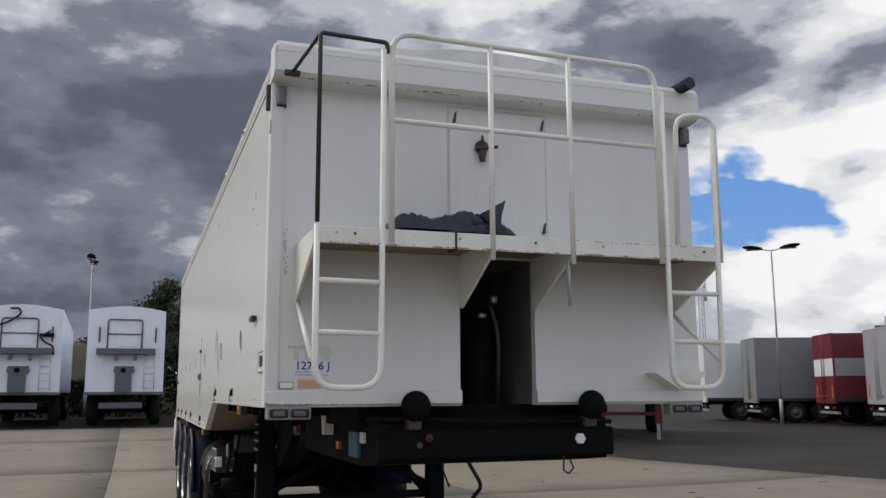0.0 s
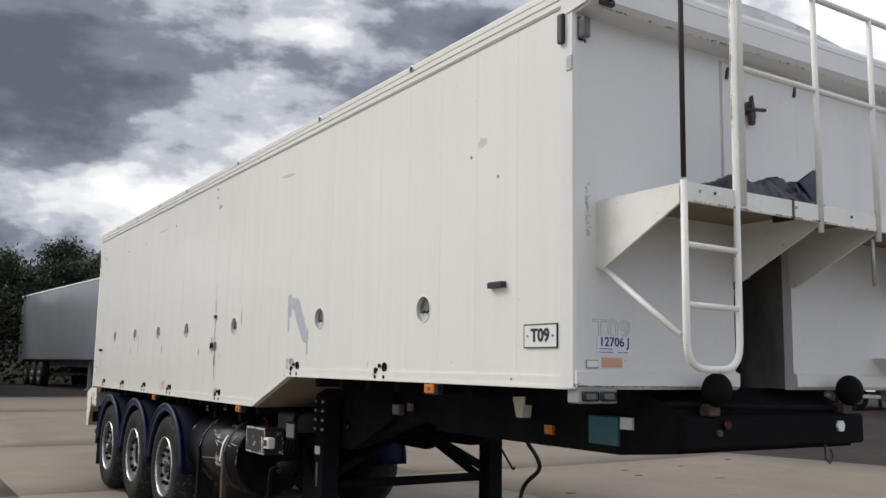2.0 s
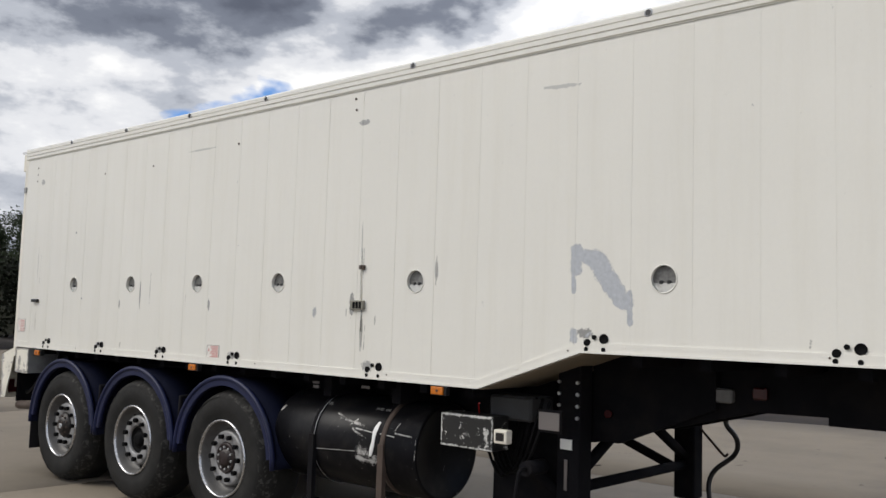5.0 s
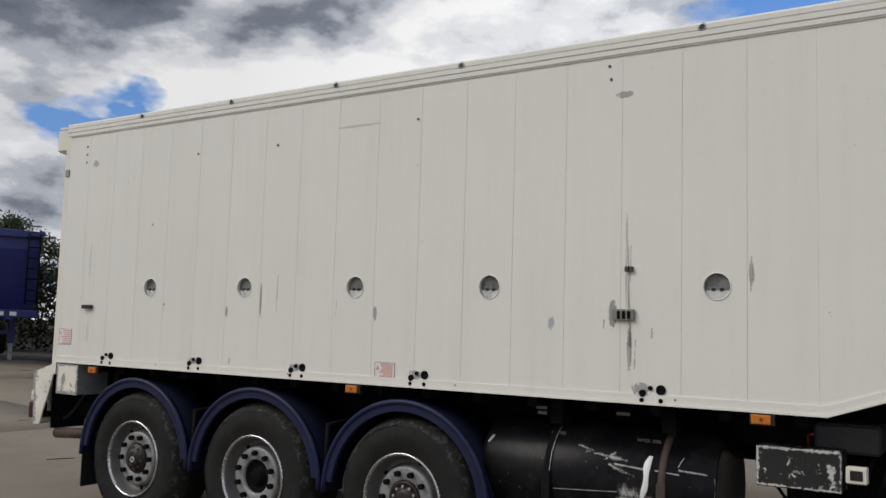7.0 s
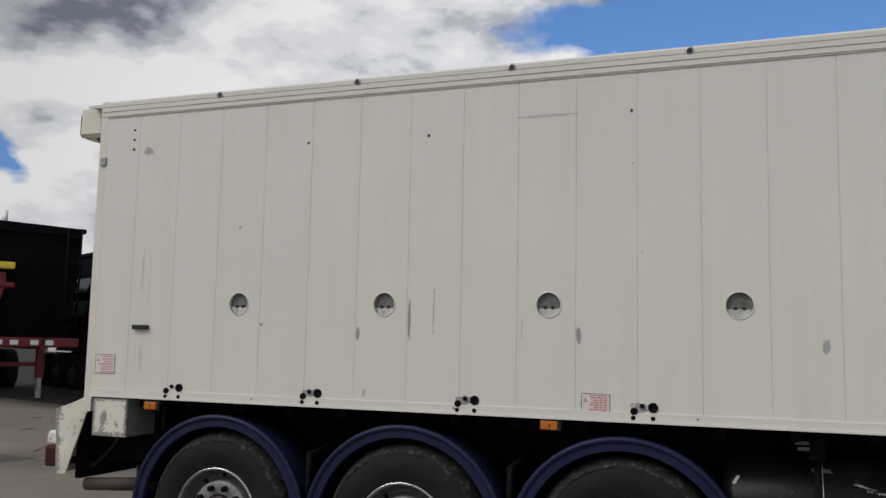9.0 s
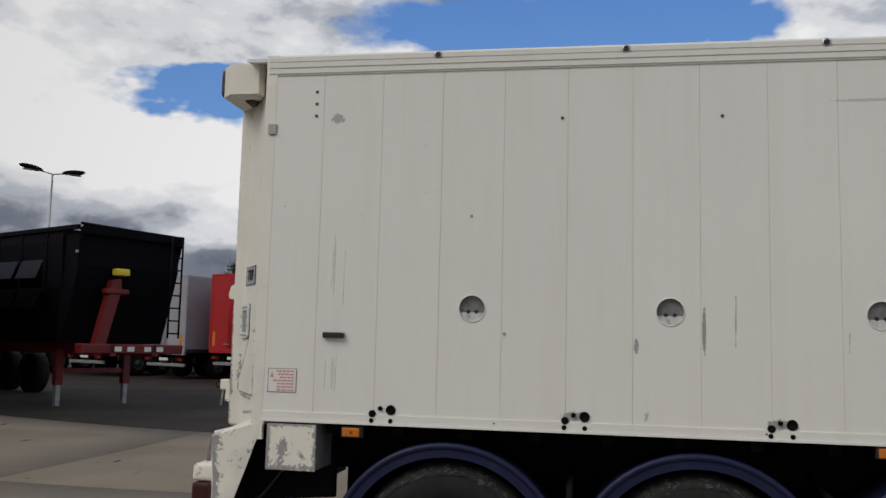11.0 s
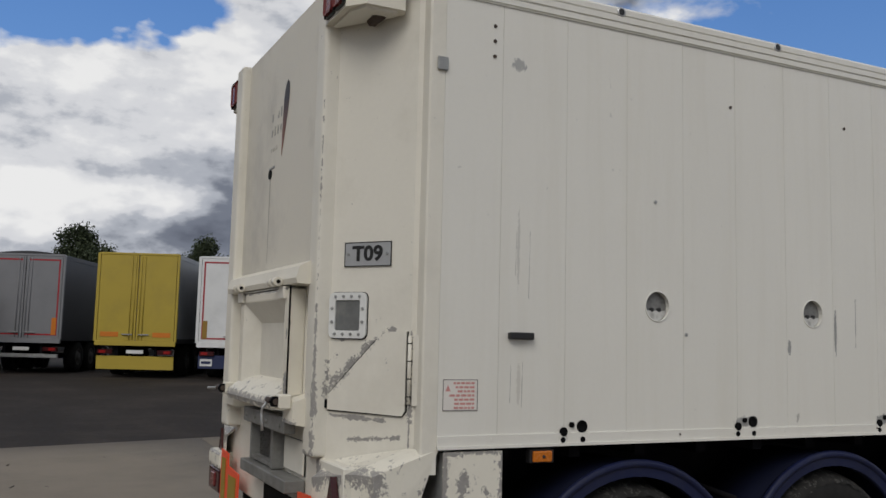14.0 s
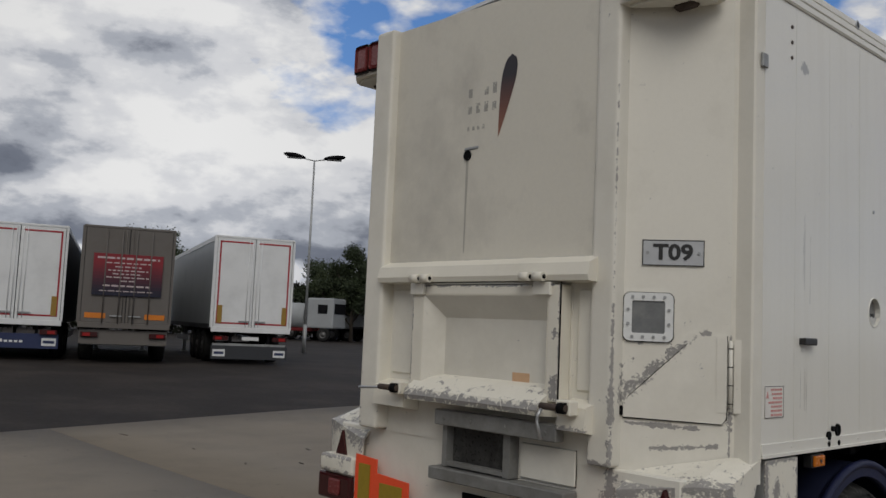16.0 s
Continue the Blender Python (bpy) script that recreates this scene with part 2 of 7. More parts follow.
CREAM = (0.748, 0.735, 0.682)
METAL = (0.46, 0.48, 0.515)
DARK = (0.12, 0.12, 0.115)
side_marks = [
    (11.17, 2.02, 0.008, 0.30, 0, (0.52, 0.52, 0.49), 30.0), (11.15, 1.56, 0.016, 0.15, 0, (0.30, 0.30, 0.28), 30.0), (11.25, 1.74, 0.03, 0.09, 0, (0.3, 0.3, 0.29), 24.0),
    (13.12, 3.005, 0.22, 0.010, 0, (0.52, 0.52, 0.49), 26.0), (11.19, 2.993, 0.06, 0.022, 0, (0.36, 0.36, 0.35), 22.0), (9.58, 3.0, 0.15, 0.014, 3, (0.50, 0.50, 0.48), 18.0),
    (11.63, 1.68, 0.024, 0.04, 0, (0.40, 0.41, 0.42), 20.0), (10.49, 1.96, 0.016, 0.07, 0, (0.32, 0.32, 0.31), 24.0), (13.96, 1.80, 0.012, 0.14, 0, (0.30, 0.30, 0.29), 30.0),
    (14.305, 1.71, 0.016, 0.045, 0, (0.33, 0.33, 0.32), 26.0), (12.92, 1.72, 0.018, 0.055, 0, (0.33, 0.33, 0.32), 26.0), (15.96, 2.12, 0.008, 0.20, 0, (0.58, 0.57, 0.53), 30.0),
    (15.97, 2.96, 0.042, 0.034, 0, (0.40, 0.40, 0.39), 22.0), (9.40, 1.60, 0.06, 0.03, 0, (0.28, 0.28, 0.27), 24.0), (14.62, 1.335, 0.075, 0.03, 0, (0.35, 0.35, 0.34), 22.0),
    (13.60, 1.33, 0.06, 0.032, 0, (0.33, 0.33, 0.32), 22.0), (12.58, 1.33, 0.06, 0.032, 0, (0.34, 0.34, 0.33), 22.0), (11.08, 1.33, 0.06, 0.04, 0, (0.36, 0.36, 0.35), 22.0),
    (7.0, 2.72, 0.05, 0.03, 0, (0.55, 0.54, 0.50), 20.0), (15.95, 1.52, 0.012, 0.10, 0, (0.62, 0.60, 0.55), 30.0),
]
SIDE_WEAR = [((0.80, y, z), (0.80, y + 0.004, z - h), w) for y, z, h, w in ((11.15, 1.69, 0.26, 0.0055), (11.115, 1.60, 0.16, 0.004), (11.17, 2.30, 0.42, 0.0035), (11.145, 2.12, 0.20, 0.003), (11.02, 1.66, 0.05, 0.006), (11.30, 1.70, 0.04, 0.006), (13.80, 1.98, 0.26, 0.003), (13.25, 1.80, 0.10, 0.003), (10.49, 2.05, 0.18, 0.003), (15.90, 2.2, 0.3, 0.0014), (15.97, 2.2, 0.2, 0.0011), (15.93, 1.62, 0.2, 0.0014), (15.99, 1.60, 0.16, 0.0011), (12.9, 1.36, 0.03, 0.008), (14.25, 1.36, 0.03, 0.008), (15.7, 1.30, 0.02, 0.010), (8.2, 1.60, 0.03, 0.006))]
# one large flake of paint gone between two joints, down to pale metal
PATCH_WEAR = [((0.80, ya, za), (0.80, yb, zb), w, k) for ya, za, yb, zb, w, k in ((9.460, 2.055, 9.462, 1.945, 0.040, 0.26), (9.482, 1.98, 9.475, 1.83, 0.015, 0.3), (9.44, 2.03, 9.36, 2.005, 0.040, 0.28), (9.335, 2.00, 9.295, 1.955, 0.060, 0.20), (9.30, 1.94, 9.235, 1.86, 0.064, 0.20), (9.245, 1.86, 9.195, 1.815, 0.056, 0.21), (9.185, 1.79, 9.150, 1.77, 0.050, 0.22), (9.132, 1.82, 9.126, 1.66, 0.019, 0.25), (9.475, 1.604, 9.468, 1.60, 0.020, 0.7), (9.478, 1.568, 9.468, 1.566, 0.020, 0.7), (9.385, 1.59, 9.375, 1.60, 0.012, 0.7))]
paint_side = mat("cream_side_paint", CREAM, 0.22, grain=90.0, var=0.035, scale=1.1, fine=45, bump=0.0, sheen=0.03, marks=side_marks, dirt=((0.60, 0.57, 0.48), 0.22, 1.3), grime=(1, 5, 0.35), chips=((0.42, 0.42, 0.40), 0.08, 14), wear=[((0.44, 0.435, 0.41), SIDE_WEAR), (METAL, PATCH_WEAR)])
DECK_WEAR = [((1.00, 5.80, 2.325), (1.12, 5.80, 2.328), 0.006), ((1.00, 5.78, 2.255), (2.9, 5.78, 2.255), 0.0035), ((2.2, 5.78, 2.325), (3.05, 5.78, 2.325), 0.003), ((0.94, 5.785, 2.05), (1.25, 5.785, 2.05), 0.004), ((0.94, 5.785, 1.84), (1.25, 5.785, 1.84), 0.004), ((0.94, 5.785, 2.3), (0.94, 5.785, 1.7), 0.003), ((1.0, 5.785, 1.585), (1.2, 5.785, 1.585), 0.006), ((1.24, 5.785, 3.2), (1.24, 5.785, 1.7), 0.0025)]
paint_deck = mat("white_tube_paint", (0.76, 0.75, 0.70), 0.45, var=0.06, scale=4, fine=60, bump=0.08, chips=((0.25, 0.18, 0.12), 0.20, 30), dirt=((0.46, 0.40, 0.30), 0.45, 3.0), wear=((0.20, 0.13, 0.085), DECK_WEAR))
CAP_RUST = [((0.80, 6.17, 3.172), (3.31, 6.17, 3.172), 0.0045), ((0.80, 6.28, 1.575), (1.80, 6.28, 1.575), 0.0018), ((2.27, 6.28, 1.575), (3.3, 6.28, 1.575), 0.0018), ((0.80, 6.26, 1.505), (1.82, 6.26, 1.495), 0.005), ((0.795, 6.27, 1.51), (0.795, 6.29, 1.60), 0.008), ((2.27, 6.26, 1.495), (3.3, 6.26, 1.495), 0.004), ((0.80, 6.31, 2.1), (0.80, 6.31, 3.15), 0.002)]
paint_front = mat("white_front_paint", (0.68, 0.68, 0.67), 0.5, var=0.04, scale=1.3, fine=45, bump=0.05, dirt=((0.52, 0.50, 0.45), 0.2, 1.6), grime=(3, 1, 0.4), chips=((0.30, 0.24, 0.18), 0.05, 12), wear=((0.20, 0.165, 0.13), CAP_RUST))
BARE = (0.31, 0.298, 0.285)


def on_corner(s, z):
    """A point on the angled rear corner, s along it towards the tail."""
    return (0.984 + 0.834 * s, 16.494 + 0.552 * s, z)


REAR_WEAR = [
    (on_corner(0.32, 1.47), on_corner(0.12, 1.665), 0.022), (on_corner(0.14, 1.65), on_corner(-0.02, 1.748), 0.011), (on_corner(0.29, 1.62), on_corner(0.28, 1.63), 0.012),
    (on_corner(0.27, 1.70), on_corner(0.25, 1.70), 0.008), (on_corner(0.335, 1.60), on_corner(0.335, 1.52), 0.012), (on_corner(0.30, 1.362), on_corner(0.02, 1.352), 0.009),
    (on_corner(0.20, 1.262), on_corner(-0.06, 1.285), 0.009), (on_corner(-0.112, 1.43), on_corner(-0.112, 1.74), 0.007), ((0.892, 16.433, 1.36), (0.892, 16.433, 1.46), 0.012),
    ((0.892, 16.433, 1.20), (0.892, 16.433, 1.74), 0.0035), ((1.258, 16.742, 1.18), (1.258, 16.742, 1.50), 0.013), ((1.258, 16.742, 1.48), (1.258, 16.742, 1.85), 0.006),
    ((1.258, 16.742, 1.90), (1.258, 16.742, 2.8), 0.0035), ((1.26, 16.745, 1.18), (1.37, 16.745, 1.18), 0.014), ((1.38, 16.745, 1.20), (1.38, 16.745, 1.42), 0.010),
    ((2.895, 16.81, 1.18), (2.895, 16.81, 1.5), 0.02), ((2.745, 16.82, 1.2), (2.745, 16.82, 1.9), 0.006),
    ((1.56, 16.86, 1.385), (2.44, 16.86, 1.385), 0.028), ((1.503, 16.795, 1.42), (1.503, 16.795, 1.93), 0.007), ((1.530, 16.795, 1.45), (1.525, 16.795, 1.52), 0.018),
    ((1.53, 16.795, 1.70), (1.53, 16.795, 1.72), 0.014), ((1.55, 16.795, 1.934), (2.47, 16.795, 1.934), 0.008), ((2.474, 16.795, 1.44), (2.474, 16.795, 1.92), 0.008),
    ((1.38, 16.735, 2.063), (2.72, 16.735, 2.063), 0.004), ((1.35, 16.81, 1.31), (1.49, 16.81, 1.31), 0.015), ((1.28, 16.69, 1.12), (1.30, 16.69, 1.05), 0.035),
]
WING_WEAR = [(a, b, w) for m in (lambda x: x, lambda x: 4.10 - x) for a, b, w in (
    ((m(0.785), 16.630, 1.152), (m(0.90), 16.680, 1.148), 0.045), ((m(0.90), 16.680, 1.148), (m(1.22), 16.745, 1.095), 0.040), ((m(0.95), 16.62, 1.20), (m(1.12), 16.70, 1.17), 0.026),
    ((m(0.785), 16.625, 1.10), (m(0.785), 16.605, 0.72), 0.026), ((m(0.785), 16.45, 1.22), (m(0.785), 16.62, 1.17), 0.018), ((m(0.79), 16.62, 1.0), (m(0.79), 16.60, 0.93), 0.030),
    ((m(0.90), 16.680, 0.95), (m(0.90), 16.680, 0.72), 0.02), ((m(0.86), 16.775, 0.99), (m(1.16), 16.775, 0.99), 0.022), ((m(1.16), 16.775, 0.89), (m(0.88), 16.775, 0.89), 0.016))]
BOX_WEAR = [((0.79, 16.03, 1.0), (0.79, 16.31, 0.99), 0.018), ((0.79, 16.31, 0.99), (0.79, 16.31, 1.23), 0.018), ((0.79, 16.03, 1.0), (0.79, 16.03, 1.23), 0.014), ((0.79, 16.05, 1.232), (0.79, 16.3, 1.232), 0.012), ((0.79, 16.24, 1.03), (0.79, 16.21, 1.14), 0.022), ((0.79, 16.12, 1.08), (0.79, 16.10, 1.06), 0.014)]
paint_worn = mat("worn_cream_paint", (0.75, 0.715, 0.62), 0.5, var=0.05, scale=2, fine=60, bump=0.12, dirt=((0.50, 0.47, 0.39), 0.3, 2.5), chips=((0.40, 0.41, 0.42), 0.10, 9), wear=(BARE, REAR_WEAR[17:25]))
paint_chipped = mat("heavily_chipped_cream_paint", (0.75, 0.72, 0.63), 0.5, var=0.05, scale=2, fine=60, bump=0.2, dirt=((0.42, 0.40, 0.34), 0.35, 3.0), chips=(BARE, 0.50, 17), wear=(BARE, WING_WEAR + BOX_WEAR + REAR_WEAR[17:18]))
paint_rear = mat("cream_rear_paint", (0.735, 0.71, 0.635), 0.5, var=0.05, scale=1.2, fine=50, bump=0.08, dirt=((0.46, 0.43, 0.36), 0.5, 1.1), chips=((0.34, 0.335, 0.33), 0.17, 17), wear=(BARE, REAR_WEAR))
soot = mat("tail_door_paint_with_soot", (0.66, 0.63, 0.55), 0.55, var=0.08, scale=0.9, fine=50, bump=0.08, dirt=((0.30, 0.285, 0.26), 0.7, 1.0), grime=(1, 1, 0.8))
alloy = mat("bare_aluminium", (0.50, 0.51, 0.52), 0.45, 0.85, var=0.12, scale=6, bump=0.1)
tail_steel = mat("dull_tail_steel", (0.235, 0.235, 0.225), 0.6, 0.35, var=0.3, scale=7, bump=0.2, dirt=((0.09, 0.08, 0.068), 0.65, 5))
galv = mat("galvanised_steel", (0.36, 0.37, 0.37), 0.55, 0.5, var=0.2, scale=8, bump=0.15, dirt=((0.14, 0.13, 0.12), 0.5, 6))
black_steel = mat("black_chassis_paint", (0.008, 0.008, 0.010), 0.8, var=0.4, scale=4, bump=0.2, dirt=((0.018, 0.015, 0.013), 0.6, 4), spec=0.07)
grease = mat("greasy_black", (0.006, 0.006, 0.0065), 0.65, var=0.3, scale=6, bump=0.2, spec=0.06)
rust = mat("rusty_dark_steel", (0.07, 0.05, 0.04), 0.7, 0.2, var=0.4, scale=9, bump=0.3)
# scratches; the last stroke paints a highlight along the front cap's edge
TANK_WEAR_GLINT = [((0.949, 11.507, 0.977), (0.933, 11.40, 0.955), 0.005, 1.6), ((0.91, 11.33, 0.915), (0.931, 11.28, 0.951), 0.006, 1.2), ((0.902, 11.264, 0.896), (0.897, 11.095, 0.884), 0.0065, 0.6), ((0.897, 11.03, 0.884), (0.894, 10.898, 0.875), 0.003, 0.5), ((0.883, 11.638, 0.721), (0.879, 11.247, 0.747), 0.0022, 0.5),
             ((0.879, 11.20, 0.75), (0.880, 11.065, 0.735), 0.022, 1.7), ((0.885, 11.24, 0.707), (0.885, 11.05, 0.69), 0.013, 1.5), ((0.937, 10.885, 0.961), (0.909, 10.906, 0.914), 0.0025, 0.5), ((0.93, 11.45, 0.95), (0.91, 11.20, 0.92), 0.006, 1.9), ((0.90, 11.30, 0.89), (0.89, 11.15, 0.84), 0.006, 1.8), ((0.899, 10.90, 0.90), (0.899, 10.75, 0.89), 0.004, 1.0), ((0.95, 11.66, 0.98), (0.90, 11.68, 0.89), 0.003, 0.5), ((0.95, 12.08, 0.98), (0.93, 12.10, 0.95), 0.008, 0.6), ((0.896, 10.705, 0.90), (0.878, 10.70, 0.72), 0.003, 0.8)]
tank_black = mat("scratched_black_tank_paint", (0.005, 0.005, 0.0065), 0.34, var=0.3, scale=3, bump=0.1, chips=((0.42, 0.42, 0.41), 0.16, 40), dirt=((0.03, 0.028, 0.026), 0.5, 5), wear=((0.46, 0.45, 0.43), TANK_WEAR_GLINT), spec=0.14, grain=190.0)
BOX_EDGES = [((0.885, ya, za), (0.885, yb, zb), w) for ya, za, yb, zb, w in ((10.09, 1.07, 10.48, 1.07, 0.007), (10.09, 0.88, 10.48, 0.88, 0.006), (10.085, 0.88, 10.085, 1.07, 0.008), (10.485, 0.88, 10.485, 1.07, 0.007), (10.12, 0.90, 10.13, 1.0, 0.016))]
box_black = mat("scraped_black_box_paint", (0.012, 0.012, 0.012), 0.45, var=0.3, scale=3, bump=0.1, chips=((0.62, 0.62, 0.60), 0.50, 22), wear=((0.55, 0.55, 0.53), BOX_EDGES))
rubber = mat("tyre_rubber", (0.014, 0.0138, 0.0135), 0.75, var=0.35, scale=7, fine=120, bump=0.3, dirt=((0.030, 0.029, 0.027), 0.5, 8), spec=0.2)
tread_dust = mat("dusty_tread_rubber", (0.022, 0.0215, 0.0205), 0.85, var=0.4, scale=10, fine=90, bump=0.5, chips=((0.066, 0.064, 0.060), 0.74, 26), spec=0.2)
# darker copy of the guard blue, with the shade below the body painted in
guard_dark = mat("shaded_guard_back", (0.006, 0.008, 0.022), 0.8, var=0.3, scale=5, bump=0.1, spec=0.1)
sign_white = mat("faded_white_sign", (0.72, 0.69, 0.65), 0.5, var=0.05, scale=12, bump=0.02)
guard_blue = mat("dark_blue_mudguard_plastic", (0.007, 0.011, 0.046), 0.5, var=0.25, scale=3, bump=0.1, dirt=((0.025, 0.028, 0.045), 0.5, 5), spec=0.3)
rim_grey = mat("dirty_aluminium_rim", (0.13, 0.128, 0.126), 0.5, 0.35, var=0.25, scale=9, bump=0.2, dirt=((0.07, 0.06, 0.052), 0.6, 11))
rim_edge = mat("polished_rim_lip", (0.50, 0.50, 0.51), 0.25, 0.9, var=0.1, scale=9, bump=0.05)
hub_dirt = mat("oily_hub", (0.016, 0.012, 0.011), 0.5, 0.2, var=0.5, scale=20, bump=0.4)
amber = mat("amber_lens", (0.52, 0.15, 0.015), 0.25, var=0.12, scale=30, bump=0.05)
tail_red = mat("dull_tail_lamp_red", (0.17, 0.035, 0.035), 0.25, var=0.2, scale=20, bump=0.05)
red_lens = mat("red_lens", (0.30, 0.014, 0.014), 0.2, var=0.15, scale=30, bump=0.05)
dark_lens = mat("dark_red_lens", (0.045, 0.008, 0.009), 0.2, var=0.2, scale=20, bump=0.05)
clear_lens = mat("smoky_clear_lens", (0.13, 0.13, 0.13), 0.15, var=0.15, scale=30, bump=0.05)
black_plastic = mat("black_plastic", (0.015, 0.015, 0.016), 0.4, var=0.2, scale=20, bump=0.08)
plate_white = mat("white_plate", (0.72, 0.73, 0.72), 0.35, var=0.05, scale=12, bump=0.03)
plate_grey = mat("brushed_plate", (0.48, 0.49, 0.50), 0.4, 0.4, var=0.08, scale=14, bump=0.05)
ink = mat("black_ink", (0.015, 0.015, 0.015), 0.5, var=0.1, bump=0)
ink_navy = mat("navy_ink", (0.03, 0.035, 0.10), 0.5, var=0.1, bump=0)
ink_grey = mat("pencil_grey", (0.46, 0.46, 0.47), 0.7, var=0.1, bump=0)
paper = mat("lilac_white_sticker", (0.70, 0.70, 0.80), 0.5, var=0.03, scale=8, bump=0.02)
orange_tag = mat("faded_orange_label", (0.62, 0.40, 0.24), 0.5, var=0.1, scale=12, bump=0.03)
pink_tag = mat("faded_red_print", (0.58, 0.27, 0.25), 0.6, var=0.12, scale=30, bump=0.02)
label_white = mat("faded_white_label", (0.15, 0.135, 0.13), 0.5, var=0.05, scale=12, bump=0.02)
teal = mat("teal_plastic", (0.022, 0.105, 0.135), 0.5, var=0.15, scale=14, bump=0.05)
chevron_red = mat("red_reflective_board", (0.85, 0.09, 0.03), 0.4, var=0.06, scale=20, bump=0.02)
chevron_yellow = mat("ochre_reflective_board", (0.30, 0.21, 0.02), 0.4, var=0.15, scale=30, bump=0.02)
tarp_navy = mat("navy_pvc_tarpaulin", (0.004, 0.0055, 0.020), 0.36, var=0.3, scale=6, fine=40, bump=0.4)
roof_tarp = mat("white_pvc_roof_sheet", (0.68, 0.69, 0.71), 0.5, var=0.05, scale=2, bump=0.15)
black_pipe = mat("rusty_black_pipe", (0.030, 0.022, 0.020), 0.5, var=0.3, scale=14, bump=0.2)
underside = mat("dull_brown_underfloor", (0.22, 0.18, 0.13), 0.8, var=0.25, scale=3, bump=0.3)
smoked_glass = mat("dirty_window_glass", (0.16, 0.165, 0.165), 0.12, var=0.2, scale=12, bump=0.02, dirt=((0.30, 0.30, 0.28), 0.5, 9))
hole_cup = mat("grey_recess_plastic", (0.19, 0.19, 0.185), 0.3, var=0.25, scale=20, bump=0.05, dirt=((0.05, 0.048, 0.045), 0.8, 16))
hole_pale = mat("pale_recess_plastic", (0.58, 0.58, 0.56), 0.35, var=0.12, scale=20, bump=0.05, dirt=((0.20, 0.195, 0.18), 0.9, 18))
seam_dark = mat("joint_sealant", (0.56, 0.55, 0.50), 0.7, var=0.2, scale=10, bump=0.1)
concrete = mat("worn_concrete", (0.205, 0.176, 0.139), 0.75, var=0.13, scale=0.7, fine=24, bump=0.4, dirt=((0.135, 0.116, 0.094), 0.65, 0.6), chips=((0.085, 0.072, 0.060), 0.26, 3.4), spec=0.25)
asphalt = mat("dark_stained_asphalt", (0.020, 0.0158, 0.0137), 0.85, var=0.5, scale=0.5, fine=9, bump=0.6, dirt=((0.046, 0.037, 0.031), 0.7, 0.5), chips=((0.12, 0.11, 0.097), 0.12, 3.0), spec=0.25)


# ---- building helpers ----
def box(bm, x0, x1, y0, y1, z0, z1, bevel=0.0, seg=1):
    vs = [bm.verts.new((x, y, z)) for z in (z0, z1) for y in (y0, y1) for x in (x0, x1)]
    fs = [bm.faces.new([vs[i] for i in q]) for q in ((0, 2, 3, 1), (4, 5, 7, 6), (0, 1, 5, 4), (2, 6, 7, 3), (1, 3, 7, 5), (0, 4, 6, 2))]
    if bevel:
        es = list({e for f in fs for e in f.edges})
        bmesh.ops.bevel(bm, geom=es, offset=bevel, segments=seg, affect="EDGES", profile=0.6)
    return bm


def cyl(bm, a, b, r, seg=16, r2=None, caps=True):
    a, b = Vector(a), Vector(b)
    q = (b - a).to_track_quat("Z", "Y")
    rings = []
    for p, rad in ((a, r), (b, r if r2 is None else r2)):
        rings.append([bm.verts.new(p + q @ Vector((rad * math.cos(2 * math.pi * i / seg), rad * math.sin(2 * math.pi * i / seg), 0))) for i in range(seg)])
    for i in range(seg):
        bm.faces.new((rings[0][i], rings[0][(i + 1) % seg], rings[1][(i + 1) % seg], rings[1][i])).smooth = True
    if caps:
        bm.faces.new(list(reversed(rings[0])))
        bm.faces.new(rings[1])
    return bm


def tube(bm, pts, r, seg=10, closed=False):
    """A round bar along a line of points."""
    pts = [Vector(p) for p in pts]
    n, rings, prev = len(pts), [], None
    for i, p in enumerate(pts):
        a = pts[i - 1] if i or closed else p
        b = pts[(i + 1) % n] if i < n - 1 or closed else p
        d = ((p - a).normalized() + (b - p).normalized()).normalized()
        side = d.orthogonal().normalized() if prev is None else (prev - d * prev.dot(d)).normalized()
        prev = side
        other = d.cross(side)
        rings.append([bm.verts.new(p + r * (math.cos(2 * math.pi * k / seg) * side + math.sin(2 * math.pi * k / seg) * other)) for k in range(seg)])
    for i in range(n - (0 if closed else 1)):
        r0, r1 = rings[i], rings[(i + 1) % n]
        for k in range(seg):
            bm.faces.new((r0[k], r0[(k + 1) % seg], r1[(k + 1) % seg], r1[k])).smooth = True
    if not closed:
        bm.faces.new(list(reversed(rings[0])))
        bm.faces.new(rings[-1])
    return bm


def rounded(pts, radius, steps=5):
    """The same line of points with its corners rounded."""
    pts = [Vector(p) for p in pts]
    out = [pts[0]]
    for a, p, b in zip(pts, pts[1:], pts[2:]):
        k = min(radius, (a - p).length * 0.48, (b - p).length * 0.48)
        s, e = p + (a - p).normalized() * k, p + (b - p).normalized() * k
        out += [(1 - t) ** 2 * s + 2 * t * (1 - t) * p + t * t * e for t in (i / steps for i in range(steps + 1))]
    return out + [pts[-1]]


def prism(bm, pts, a, b, axis="x", smooth=False):
    """A polygon in the other two axes, drawn out along axis from a to b."""
    def at(u, v, w):
        return {"x": (w, u, v), "y": (u, w, v), "z": (u, v, w)}[axis]
    lo, hi = [bm.verts.new(at(u, v, a)) for u, v in pts], [bm.verts.new(at(u, v, b)) for u, v in pts]
    n = len(pts)
    for i in range(n):
        bm.faces.new((lo[i], lo[(i + 1) % n], hi[(i + 1) % n], hi[i])).smooth = smooth
    bm.faces.new(lo)
    bm.faces.new(list(reversed(hi)))
    return bm


